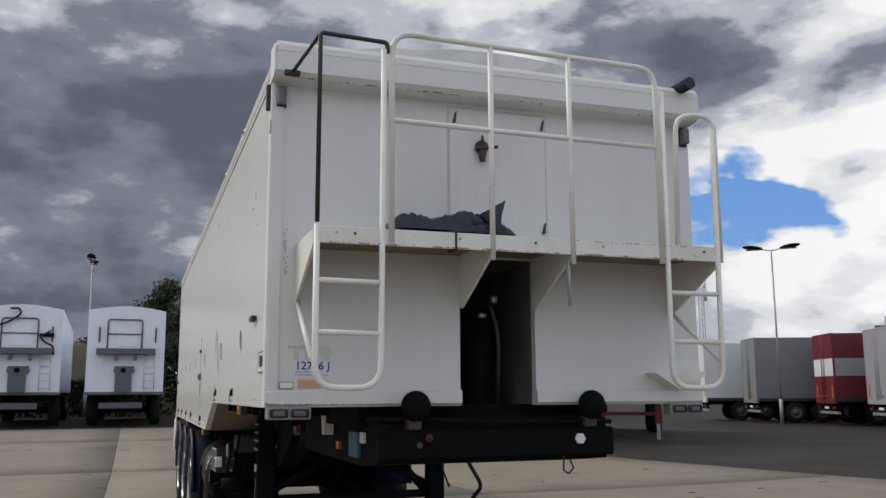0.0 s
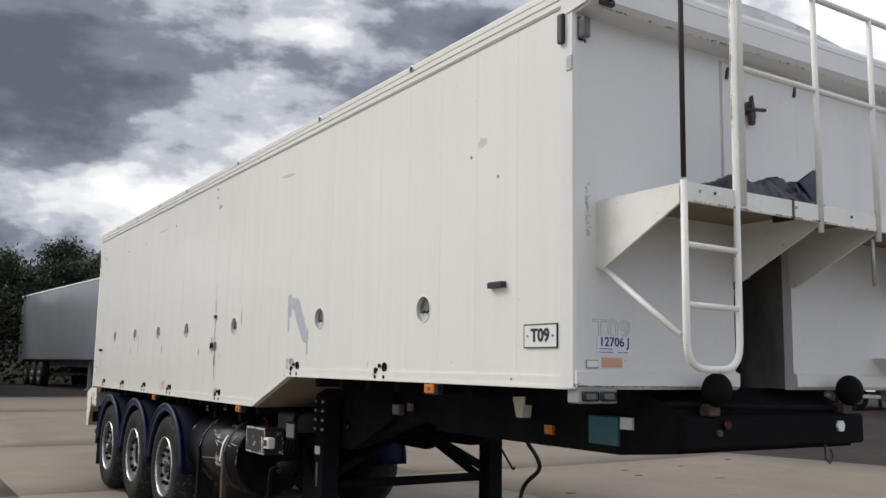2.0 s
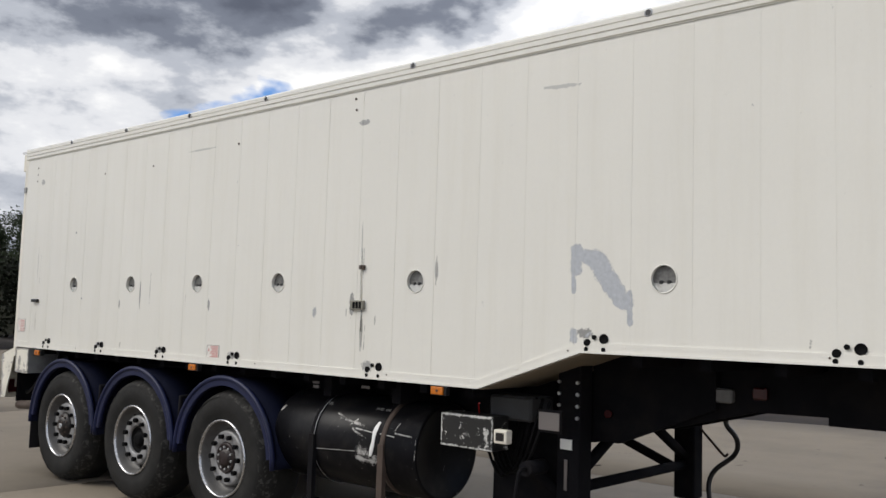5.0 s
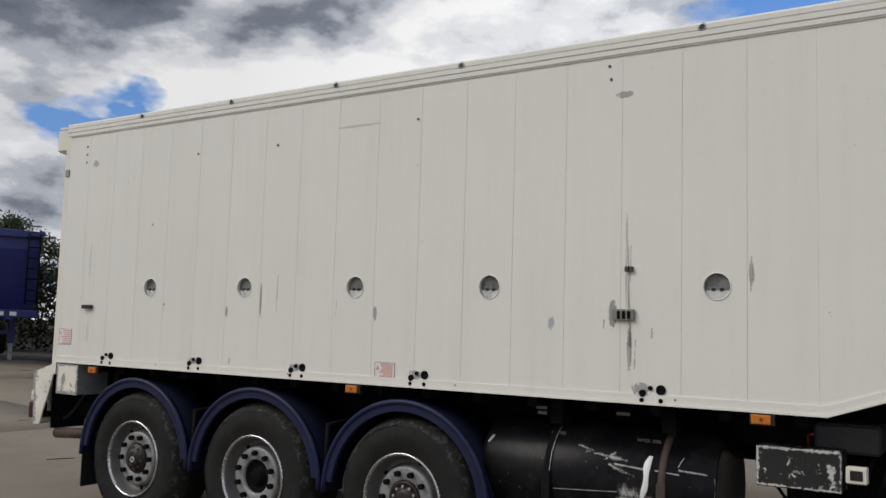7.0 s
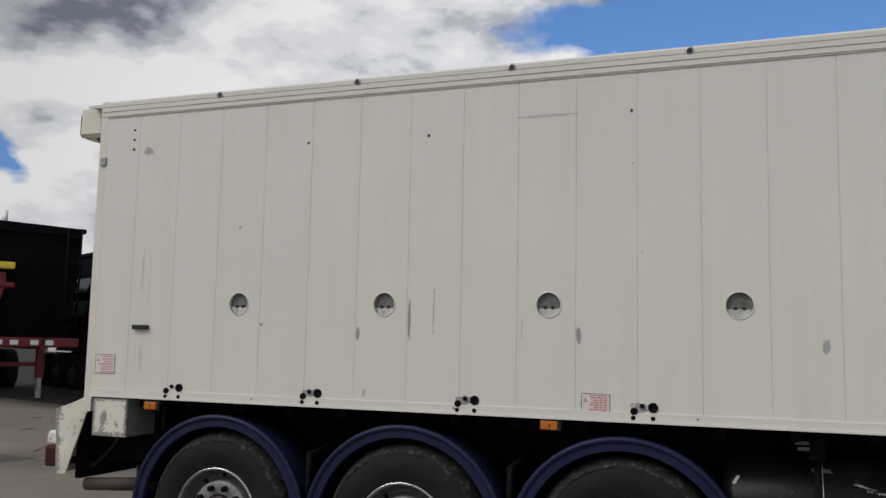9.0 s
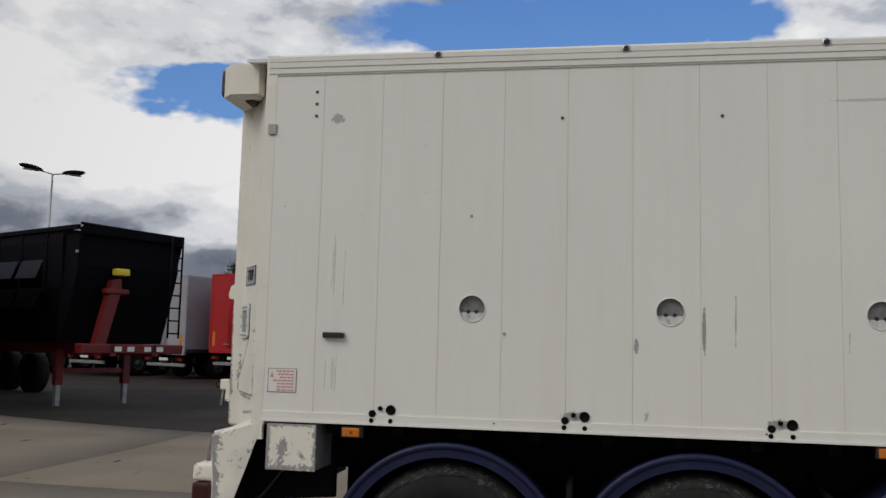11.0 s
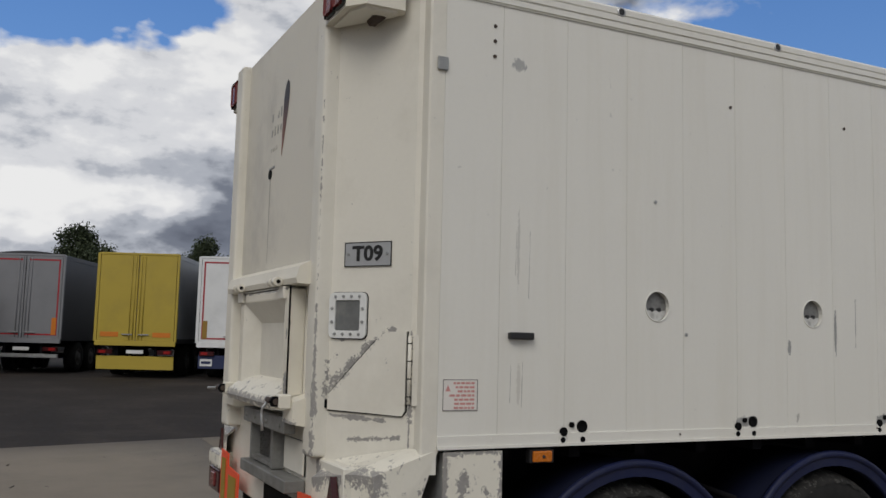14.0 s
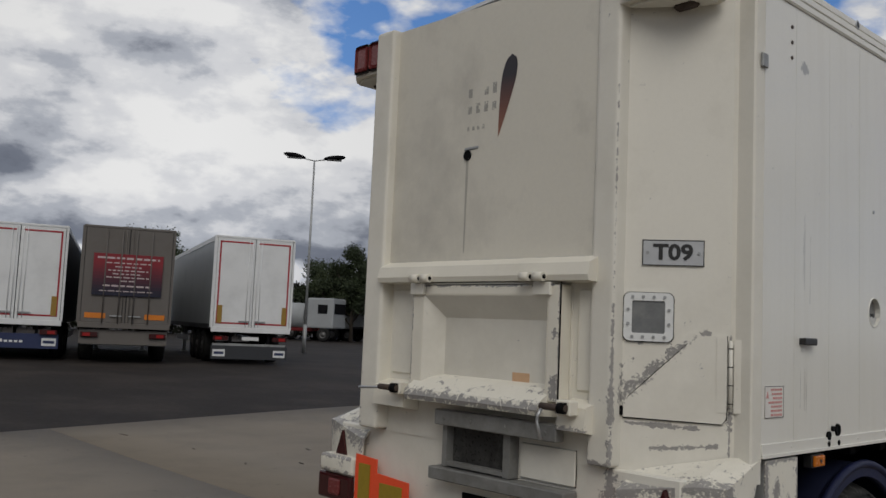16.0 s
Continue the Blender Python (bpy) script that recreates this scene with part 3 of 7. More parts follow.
def strip(bm, inner, outer, a, b, axis="x", smooth=True):
    """A band between two lines in the other two axes, with thickness from a to b along axis."""
    def at(p, w):
        u, v = p
        return {"x": (w, u, v), "y": (u, w, v), "z": (u, v, w)}[axis]
    rows = [[bm.verts.new(at(p, w)) for p in line] for line, w in ((inner, a), (outer, a), (outer, b), (inner, b))]
    for k in range(4):
        p, q = rows[k], rows[(k + 1) % 4]
        for i in range(len(inner) - 1):
            bm.faces.new((p[i], q[i], q[i + 1], p[i + 1])).smooth = smooth and k in (1, 3)
    for i in (0, -1):
        bm.faces.new([r[i] for r in rows])
    return bm


def lathe(bm, profile, centre, axis, seg=40):
    """Turns a profile of (radius, along) round an axis through centre."""
    q = Vector(axis).to_track_quat("Z", "Y")
    rings = [[bm.verts.new(Vector(centre) + q @ Vector((r * math.cos(2 * math.pi * i / seg), r * math.sin(2 * math.pi * i / seg), h))) for i in range(seg)] for r, h in profile]
    for a, b in zip(rings, rings[1:]):
        for i in range(seg):
            bm.faces.new((a[i], a[(i + 1) % seg], b[(i + 1) % seg], b[i])).smooth = True
    return bm


def wobble(bm, amount, scale):
    for v in bm.verts:
        v.co += Vector(noise.noise_vector(v.co * scale)) * amount
    return bm


def place_all(bm, m):
    bmesh.ops.transform(bm, matrix=m, verts=bm.verts)
    return bm


def mesh_of(name, bm, material):
    bmesh.ops.recalc_face_normals(bm, faces=bm.faces)
    me = bpy.data.meshes.new(name)
    bm.to_mesh(me)
    bm.free()
    me.materials.append(material)
    return me


def part(name, bm, material, parent, label=""):
    ob = new(name, mesh_of(name, bm, material))
    ob.parent = parent
    return tagged(ob, label)


def alone(name, bm, material, label, category, group="", kind=""):
    return tagged(new(name, mesh_of(name, bm, material)), label, category, group, kind)


# the bulkhead with its deck and ladders is drawn in its own measure and set on the body by this
FM = Matrix(((1.0902, 0, 0, -0.081), (0, 1.05, 0, -0.3648), (0, 0, 1.0877, -0.1663), (0, 0, 0, 1)))


def fpart(name, bm, material, parent, label=""):
    return part(name, place_all(bm, FM), material, parent, label)


def settle(root, base):
    """Moves an empty to its base while its parts stay where they are."""
    root.location = base
    for child in root.children:
        child.matrix_parent_inverse = Matrix.Translation(-Vector(base))


def letters(name, text, size, material, parent, m, label="", bold=0.0, width=None, depth=0.001, drawn=0.0):
    cu = bpy.data.curves.new(name, "FONT")
    cu.body, cu.size, cu.align_x, cu.align_y, cu.extrude, cu.offset = text, size, "CENTER", "CENTER", depth, bold
    cu.resolution_u = 3
    if drawn:
        cu.fill_mode, cu.bevel_depth, cu.bevel_resolution = "NONE", drawn, 0
    tmp = bpy.data.objects.new(name, cu)
    scene.collection.objects.link(tmp)
    me = bpy.data.meshes.new_from_object(tmp.evaluated_get(bpy.context.evaluated_depsgraph_get()))
    bpy.data.objects.remove(tmp)
    if width:
        xs = [v.co.x for v in me.vertices]
        k = width / (max(xs) - min(xs))
        for v in me.vertices:
            v.co.x *= k
    me.transform(m)
    me.materials.clear()
    me.materials.append(material)
    ob = new(name, me)
    ob.parent = parent
    return tagged(ob, label)


def facing(origin, right, normal):
    """A frame whose x runs to the right on an upright face, y up and z out of it."""
    r, n = Vector(right).normalized(), Vector(normal).normalized()
    u = n.cross(r)
    return Matrix.Translation(origin) @ Matrix((r, u, n)).transposed().to_4x4()


def smooth01(t):
    t = max(0.0, min(1.0, t))
    return t * t * (3 - 2 * t)


def lie(x, y):
    """The height of the yard: flat round the trailer, rising gently towards its far sides."""
    return 0.50 * smooth01((y - 20) / 13) * (1 - smooth01((x - 8) / 18)) + 0.33 * smooth01((x - 8) / 16) * (1 - smooth01((y - 18) / 14))


# ---- ground ----
def sheet(bm, xs, ys, dz):
    grid = [[bm.verts.new((x, y, lie(x, y) + dz)) for x in xs] for y in ys]
    for r0, r1 in zip(grid, grid[1:]):
        for i in range(len(xs) - 1):
            bm.faces.new((r0[i], r0[i + 1], r1[i + 1], r1[i])).smooth = True
    return bm


steps_x = [-1500, -500, -150, -60] + list(range(-40, 61, 2)) + [80, 150, 500, 1500]
steps_y = [-1500, -500, -150, -60] + list(range(-40, 61, 2)) + [80, 150, 500, 1500]
ground = alone("ground", sheet(bmesh.new(), steps_x, steps_y, -0.02), asphalt, "dark stained asphalt of a lorry yard", "ground", kind="structure")
pavement = tagged(new("pavement"), "worn pale concrete apron cast in large slabs", "pavement", kind="structure")

CX = 2.05          # middle of the trailer
SX, RX = 0.80, 3.30  # its two sides
Y0, Y1 = 6.33, 16.345  # side panels, front to rear


def low(y):
    """The bottom edge of the side."""
    return 1.500 if y < 9.42 else 1.255 if y > 10.13 else 1.500 - 0.245 * (y - 9.42) / 0.71


# ---- the white bulk trailer ----
trailer = tagged(new("semi_trailer"), "cream white bulk tipping semi-trailer with chipped paint, uncoupled on its legs", "trailer")
LEFT = (0, -1, 0), (-1, 0, 0)


def on_side(y, z, out=0.0):
    return facing((SX - out, y, z), *LEFT)


# side planks, each an upright panel of its own; some have a round recess
HOLES = [7.556, 8.935, 10.668, 12.052, 13.095, 14.130, 15.177]
HZ, HR = 1.892, 0.073
PITCH = 0.3465
edges = [Y0] + [y for y in (16.055 - PITCH * i for i in range(28, -1, -1)) if y > Y0 + 0.1] + [Y1]


def plank(ya, yb):
    bm = bmesh.new()
    g, t, top = 0.0007 if yb < 10.3 else 0.0011, 0.030, 3.222
    ya, yb = ya + g, yb - g
    ys = [ya] + [k for k in (9.42, 10.13) if ya < k < yb] + [yb]
    rim = [(y, low(y) + 0.045) for y in ys] + [(yb, top), (ya, top)]
    hole = next((h for h in HOLES if ya < h < yb), None)
    if hole is None:
        prism(bm, rim, SX, SX + t)
        return bm
    hole = min(max(hole, ya + HR + 0.01), yb - HR - 0.01)
    front = [bm.verts.new((SX, y, z)) for y, z in rim]
    ring = [bm.verts.new((SX, hole + HR * math.cos(a), HZ + HR * math.sin(a))) for a in (2 * math.pi * i / 20 for i in range(20))]
    es = [bm.edges.new((v[i], v[(i + 1) % len(v)])) for v in (front, ring) for i in range(len(v))]
    bmesh.ops.triangle_fill(bm, edges=es, use_beauty=True)
    back = [bm.verts.new((SX + t, v.co.y, v.co.z)) for v in front]
    inner = [bm.verts.new((SX + 0.05, v.co.y, v.co.z)) for v in ring]
    for v, w in ((front, back), (ring, inner)):
        for i in range(len(v)):
            bm.faces.new((v[i], v[(i + 1) % len(v)], w[(i + 1) % len(v)], w[i]))
    return bm


for ya, yb in zip(edges, edges[1:]):
    part("side_panel", plank(ya, yb), paint_side, trailer)
    h = next((h for h in HOLES if ya < h < yb), None)
    if h is not None:
        h = min(max(h, ya + HR + 0.013), yb - HR - 0.013)
        cup = part("sight_hole", cyl(bmesh.new(), (SX + 0.024, h, HZ), (SX + 0.052, h, HZ), HR, 24), hole_cup, trailer, "grey round recess with two bolts")
        bm = bmesh.new()
        pts = [(h + (HR - 0.004) * math.cos(a), HZ + (HR - 0.004) * math.sin(a)) for a in (math.pi + 0.30 + (math.pi - 0.6) * i / 14 for i in range(15))]
        prism(bm, pts, SX + 0.014, SX + 0.0245)
        part("pale_insert", bm, hole_pale, cup)
        for dy in (-0.022, 0.022):
            part("bolt", cyl(bmesh.new(), (SX + 0.012, h + dy, HZ - 0.016), (SX + 0.0245, h + dy, HZ - 0.016), 0.011, 8), black_plastic, cup)
        lathe(bm := bmesh.new(), [(HR - 0.003, 0), (HR - 0.003, 0.003), (HR + 0.003, 0.003), (HR + 0.003, -0.002)], (SX, h, HZ), (-1, 0, 0), 24)
        part("rim", bm, paint_side, cup)

# dark gaps behind the planks, the hidden far side and the load space
bm = bmesh.new()
prism(bm, [(Y0 + 0.01, 1.56), (9.42, 1.56), (10.15, 1.30), (Y1 - 0.01, 1.30), (Y1 - 0.01, 3.2), (Y0 + 0.01, 3.2)], SX + 0.0545, SX + 0.068)
part("inner_wall", bm, seam_dark, trailer)
for h in edges[1:-1]:
    bm = bmesh.new()
    box(bm, SX + (0.0008 if h < 10.3 else 0.0018), SX + 0.024, h - 0.012, h + 0.012, low(h) + 0.055, 3.21)
    part("joint_seal", bm, seam_dark if h > 8.6 else paint_side, trailer)
bm = bmesh.new()
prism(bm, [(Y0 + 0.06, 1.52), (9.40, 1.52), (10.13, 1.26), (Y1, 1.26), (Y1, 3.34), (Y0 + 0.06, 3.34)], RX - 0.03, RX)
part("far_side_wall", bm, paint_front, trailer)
bm = bmesh.new()
prism(bm, [(Y0 + 0.80, 1.50), (9.41, 1.50), (10.14, 1.25), (16.34, 1.25), (16.34, 1.28), (10.15, 1.28), (9.42, 1.53), (Y0 + 0.80, 1.53)], SX + 0.03, RX - 0.03)
part("underfloor", bm, black_steel, trailer, "dark underside with cross bearers")
bm = bmesh.new()
prism(bm, [(9.28, 1.497), (9.41, 1.497), (10.14, 1.247), (10.14, 1.240), (9.41, 1.490), (9.28, 1.490)], SX + 0.03, RX - 0.03)
part("sloped_floor", bm, underside, trailer, "dull brown sloping underside")
for i in range(24):
    y = 7.2 + i * 0.38
    z = low(y) - 0.012
    if not 9.1 < y < 10.2:
        part("cross_bearer", box(bmesh.new(), SX + 0.09, RX - 0.09, y, y + 0.06, z - 0.06, z), black_steel, trailer)

# bottom rail with a lip, and bolts along it
bm = bmesh.new()
line = [Y0 - 0.03, 9.42, 10.13, Y1]
for inner, outer, a, b in (((0.0), 0.048, SX - 0.007, SX + 0.03), (-0.008, 0.004, SX - 0.014, SX + 0.03)):
    strip(bm, [(y, low(y) + inner) for y in line], [(y, low(y) + outer) for y in line], a, b, smooth=False)
part("bottom_rail", bm, paint_side, trailer)
for i, y in enumerate(edges[1:-1]):
    part("rail_rivet", cyl(bmesh.new(), (SX - 0.010, y + 0.03, low(y + 0.03) + 0.028), (SX - 0.004, y + 0.03, low(y + 0.03) + 0.028), 0.005, 8), paint_side if i % 4 else rust, trailer)

# top rail, ridged lengthwise, with bolt heads
bm = bmesh.new()
profile = [(SX + 0.03, 3.2240), (SX - 0.004, 3.2240), (SX - 0.004, 3.2322), (SX - 0.016, 3.2355), (SX - 0.016, 3.2601), (SX - 0.010, 3.2634), (SX - 0.010, 3.2666), (SX - 0.018, 3.2699), (SX - 0.018, 3.2962),
           (SX - 0.010, 3.2994), (SX - 0.010, 3.3027), (SX - 0.016, 3.3060), (SX - 0.016, 3.3322), (SX - 0.004, 3.3454), (SX + 0.08, 3.3454), (SX + 0.08, 3.2240)]
prism(bm, [(x + 0.013, z) for x, z in profile], Y0 - 0.06, Y1 + 0.05, "y")
part("top_rail", bm, paint_side, trailer)
bm = bmesh.new()
box(bm, SX - 0.006, SX + 0.02, Y0, Y1, 3.2215, 3.2255)
part("rail_seal", bm, seam_dark, trailer)
for y in (7.74, 9.04, 10.75, 12.297, 13.331, 14.361, 15.40):
    b = part("rail_bolt", cyl(bmesh.new(), (SX - 0.006, y, 3.318), (SX + 0.004, y, 3.318), 0.017, 12), black_plastic, trailer)
    lathe(bm := bmesh.new(), [(0.017, 0.0), (0.025, 0.0), (0.025, 0.004), (0.017, 0.006)], (SX - 0.001, y, 3.318), (-1, 0, 0), 14)
    part("washer", bm, alloy, b)

# roof sheet: low arch from side to side, rolled on the far rail
bm = bmesh.new()
arch = [(SX + 0.02 + (RX - SX - 0.04) * i / 14, 3.335 + 0.15 * math.sin(math.pi * i / 14)) for i in range(15)]
under = [(x, z - 0.02) for x, z in arch]
strip(bm, under, arch, Y0 - 0.06, Y1 + 0.2, "y")
part("roof_sheet", bm, roof_tarp, trailer, "white roof sheet over low hoops")
bm = bmesh.new()
v0 = [bm.verts.new((x, Y0 - 0.135, 3.362)) for i, (x, z) in enumerate(arch)]
v1 = [bm.verts.new((x, Y0 - 0.055, z + 0.004)) for x, z in arch]
for i in range(14):
    bm.faces.new((v0[i], v0[i + 1], v1[i + 1], v1[i])).smooth = True
bmesh.ops.solidify(bm, geom=bm.faces, thickness=0.012)
wobble(bm, 0.005, 3)
part("front_flap", bm, roof_tarp, trailer, "creased white sheet end over the front cap")
bm = bmesh.new()
cyl(bm, (RX - 0.10, Y0 - 0.27, 3.365), (RX - 0.10, Y1, 3.365), 0.036, 16)
part("sheet_roll", bm, tarp_navy, trailer, "dark roller tube of the roof sheet")

# front wall with its cylinder bay
FR = 3.115
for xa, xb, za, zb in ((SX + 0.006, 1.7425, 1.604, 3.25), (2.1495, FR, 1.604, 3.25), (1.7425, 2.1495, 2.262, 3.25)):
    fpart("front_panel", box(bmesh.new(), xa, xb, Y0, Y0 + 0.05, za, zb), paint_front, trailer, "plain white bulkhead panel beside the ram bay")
for xa, xb in ((SX - 0.002, 1.745), (2.147, FR + 0.002)):
    bm = bmesh.new()
    prism(bm, [(Y0 - 0.006, 1.604), (Y0 - 0.022, 1.594), (Y0 - 0.022, 1.540), (Y0 - 0.004, 1.525), (Y0 + 0.05, 1.525), (Y0 + 0.05, 1.604)], xa, xb)
    fpart("front_sill", bm, paint_front, trailer)
bm = bmesh.new()
prism(bm, [(SX - 0.008, Y0 + 0.07), (SX - 0.008, Y0 - 0.004), (SX + 0.004, Y0 - 0.012), (SX + 0.05, Y0 - 0.012), (SX + 0.05, Y0 - 0.002), (SX + 0.004, Y0), (SX + 0.004, Y0 + 0.07)], 1.53, 3.23, "z")
fpart("corner_angle", bm, paint_front, trailer)
# the bay's shade is put into the dark colour of its walls
bay_paint = mat("shaded_grey_bay_paint", (0.16, 0.155, 0.15), 0.6, var=0.25, scale=3, bump=0.1, dirt=((0.03, 0.028, 0.026), 0.85, 2.2), grime=(2, 1, 0.6))
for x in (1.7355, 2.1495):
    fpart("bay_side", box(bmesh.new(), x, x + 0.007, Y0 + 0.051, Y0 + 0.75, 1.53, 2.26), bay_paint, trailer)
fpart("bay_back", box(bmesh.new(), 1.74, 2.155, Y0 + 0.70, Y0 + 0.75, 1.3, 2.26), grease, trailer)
ram = fpart("hydraulic_ram", cyl(bmesh.new(), (1.93, Y0 + 0.28, 1.25), (1.93, Y0 + 0.28, 2.06), 0.085, 24), grease, trailer, "greasy black tipping ram")
fpart("ram_stage", cyl(bmesh.new(), (1.93, Y0 + 0.28, 2.06), (1.93, Y0 + 0.28, 2.2), 0.065, 20), black_steel, ram)
fpart("ram_collar", cyl(bmesh.new(), (1.93, Y0 + 0.28, 2.03), (1.93, Y0 + 0.28, 2.06), 0.095, 20), black_steel, ram)
fpart("ram_hose", tube(bmesh.new(), rounded([(2.02, Y0 + 0.22, 1.35), (2.03, Y0 + 0.2, 1.9), (1.96, Y0 + 0.2, 2.1)], 0.1), 0.016, 8), black_plastic, ram)
fpart("ram_pin", cyl(bmesh.new(), (1.955, Y0 + 0.12, 2.065), (1.985, Y0 + 0.12, 2.065), 0.020, 12), alloy, ram)
fpart("ram_clip", cyl(bmesh.new(), (1.905, Y0 + 0.17, 1.985), (1.945, Y0 + 0.17, 1.985), 0.014, 10), alloy, ram)

# front cap over the bulkhead
bm = bmesh.new()
prism(bm, [(Y0 + 0.05, 3.055), (Y0 - 0.10, 3.070), (Y0 - 0.125, 3.095), (Y0 - 0.115, 3.225), (Y0 - 0.095, 3.250), (Y0 + 0.05, 3.256)], SX - 0.012, FR + 0.012)
bmesh.ops.bevel(bm, geom=[e for e in bm.edges if abs(e.verts[0].co.x - e.verts[1].co.x) < 0.01], offset=0.012, segments=2, affect="EDGES")
fpart("front_cap", bm, paint_front, trailer, "white folded cap with a rust line below")
fpart("cap_seam", box(bmesh.new(), SX, FR, Y0 - 0.120, Y0 - 0.1, 3.195, 3.199), paint_deck, trailer)
# inspection door in the bulkhead
door = fpart("inspection_door", box(bmesh.new(), 1.69, 2.225, Y0 - 0.010, Y0, 2.31, 3.035, 0.003), paint_front, trailer, "flat white access door with a lever latch")
for xa, xb, za, zb in ((1.682, 1.687, 2.3, 3.04), (2.228, 2.233, 2.3, 3.04), (1.682, 2.233, 3.038, 3.042)):
    fpart("door_gap", box(bmesh.new(), xa, xb, Y0 - 0.003, Y0 + 0.001, za, zb), seam_dark, door)
bm = bmesh.new()
cyl(bm, (1.862, Y0 - 0.03, 2.835), (1.862, Y0 - 0.01, 2.835), 0.035, 14)
prism(bm, [(1.845, 2.80), (1.862, 2.895), (1.879, 2.80), (1.872, 2.755), (1.852, 2.755)], Y0 - 0.045, Y0 - 0.022, "y")
tube(bm, [(1.82, Y0 - 0.04, 2.822), (1.94, Y0 - 0.05, 2.835)], 0.009, 8)
fpart("lever_latch", bm, rust, door, "worn brown lever latch")
for x, z in ((1.715, 2.985), (2.205, 2.985), (2.205, 2.43)):
    bm = bmesh.new()
    prism(bm, [(x - 0.008, z - 0.03), (x + 0.004, z + 0.02), (x + 0.012, z + 0.03), (x + 0.006, z - 0.03)], Y0 - 0.022, Y0 - 0.008, "y")
    fpart("corner_catch", bm, black_plastic, door)

# access deck with gussets
DY = 5.855
bm = bmesh.new()
box(bm, 0.939, 2.951, DY + 0.013, Y0, 2.278, 2.293)
box(bm, 0.925, 2.965, DY, DY + 0.012, 2.222, 2.296, 0.002)
box(bm, 0.925, 0.937, DY, Y0, 2.222, 2.281)
box(bm, 2.953, 2.965, DY, Y0, 2.222, 2.281)
deck = fpart("deck", bm, paint_deck, trailer, "white folded steel standing deck, scuffed")
fpart("deck_underside", box(bmesh.new(), 0.941, 2.949, DY + 0.016, Y0 - 0.004, 2.266, 2.2765), underside, deck, "dull brown plate below the deck")
for x in (0.925, 1.745, 2.142, 2.955):
    bm = bmesh.new()
    prism(bm, [(DY + 0.01, 2.281), (Y0, 2.281), (Y0, 2.015), (Y0 - 0.03, 2.000), (DY + 0.01, 2.215)], x - 0.006, x + 0.006)
    fpart("gusset", bm, paint_deck, trailer)
fpart("ratchet_strap", box(bmesh.new(), 1.556, 1.566, DY - 0.004, DY + 0.1, 2.215, 2.302), black_plastic, trailer)
for i, x in enumerate((1.02, 1.10, 1.58, 1.95, 2.30, 2.86)):
    fpart("deck_bolt", cyl(bmesh.new(), (x, DY - 0.005, 2.268), (x, DY + 0.002, 2.268), 0.006, 8), rust if i % 2 else galv, trailer)

# tubular ladders and guard rail
R = 0.0135
ladder = fpart("ladder", tube(bmesh.new(), rounded([(0.935, DY, 2.30), (0.935, DY, 1.61), (1.218, DY, 1.61), (1.225, DY, 3.115)], 0.10), R, 12), paint_deck, trailer, "white tube ladder curved at its foot")
for z in (2.062, 1.842):
    fpart("rung", tube(bmesh.new(), [(0.935, DY, z), (1.22, DY, z - 0.004)], R * 0.9, 10), paint_deck, ladder)
fpart("brace", tube(bmesh.new(), [(0.93, Y0 - 0.02, 2.02), (0.925, DY + 0.02, 1.73)], 0.012, 10), paint_deck, ladder)
rail = fpart("guard_rail", tube(bmesh.new(), rounded([(1.262, DY, 2.24), (1.262, DY, 3.203), (2.622, DY, 3.185), (2.620, DY, 2.2)], 0.10), R, 12), paint_deck, trailer, "white tubular guard rail over the deck")
fpart("mid_bar", tube(bmesh.new(), [(1.262, DY, 2.790), (2.620, DY, 2.780)], R * 0.9, 10), paint_deck, rail)
for x in (1.738, 2.142):
    fpart("rail_post", tube(bmesh.new(), [(x, DY, 3.197), (x, DY, 2.18)], R * 0.95, 10), paint_deck, rail)
far_ladder = fpart("ladder", tube(bmesh.new(), rounded([(2.655, DY, 3.07), (2.650, DY, 1.606), (2.932, DY, 1.606), (2.945, DY, 2.9)], 0.10), R, 12), paint_deck, trailer, "white tube ladder curved at its foot")
for z in (2.060, 1.825):
    fpart("rung", tube(bmesh.new(), [(2.65, DY, z), (2.935, DY, z)], R * 0.9, 10), paint_deck, far_ladder)
fpart("hoop", tube(bmesh.new(), rounded([(2.775, DY + 0.1, 2.28), (2.765, DY + 0.05, 2.975), (2.955, DY, 2.975), (2.955, DY, 2.22)], 0.08), R, 12), paint_deck, far_ladder)
fpart("brace", tube(bmesh.new(), [(2.93, Y0 - 0.02, 2.02), (2.94, DY + 0.02, 1.73)], 0.011, 10), paint_deck, far_ladder)
pipe = fpart("hand_pole", tube(bmesh.new(), rounded([(0.935, DY, 2.31), (0.936, DY, 3.16), (1.240, DY, 3.150), (1.240, DY, 3.10)], 0.018, 3), 0.0105, 10), black_pipe, trailer, "thin black steel pole frame")
fpart("stay", tube(bmesh.new(), [(0.936, DY, 3.155), (0.868, Y0 - 0.13, 3.085)], 0.009, 8), black_pipe, pipe)
fpart("stay_foot", box(bmesh.new(), 0.83, 0.905, Y0 - 0.15, Y0 - 0.122, 3.066, 3.094, 0.006), black_pipe, pipe)
fpart("hanging_bar", tube(bmesh.new(), [(2.125, DY + 0.02, 2.19), (2.128, DY + 0.02, 1.985)], 0.009, 8), galv, trailer)

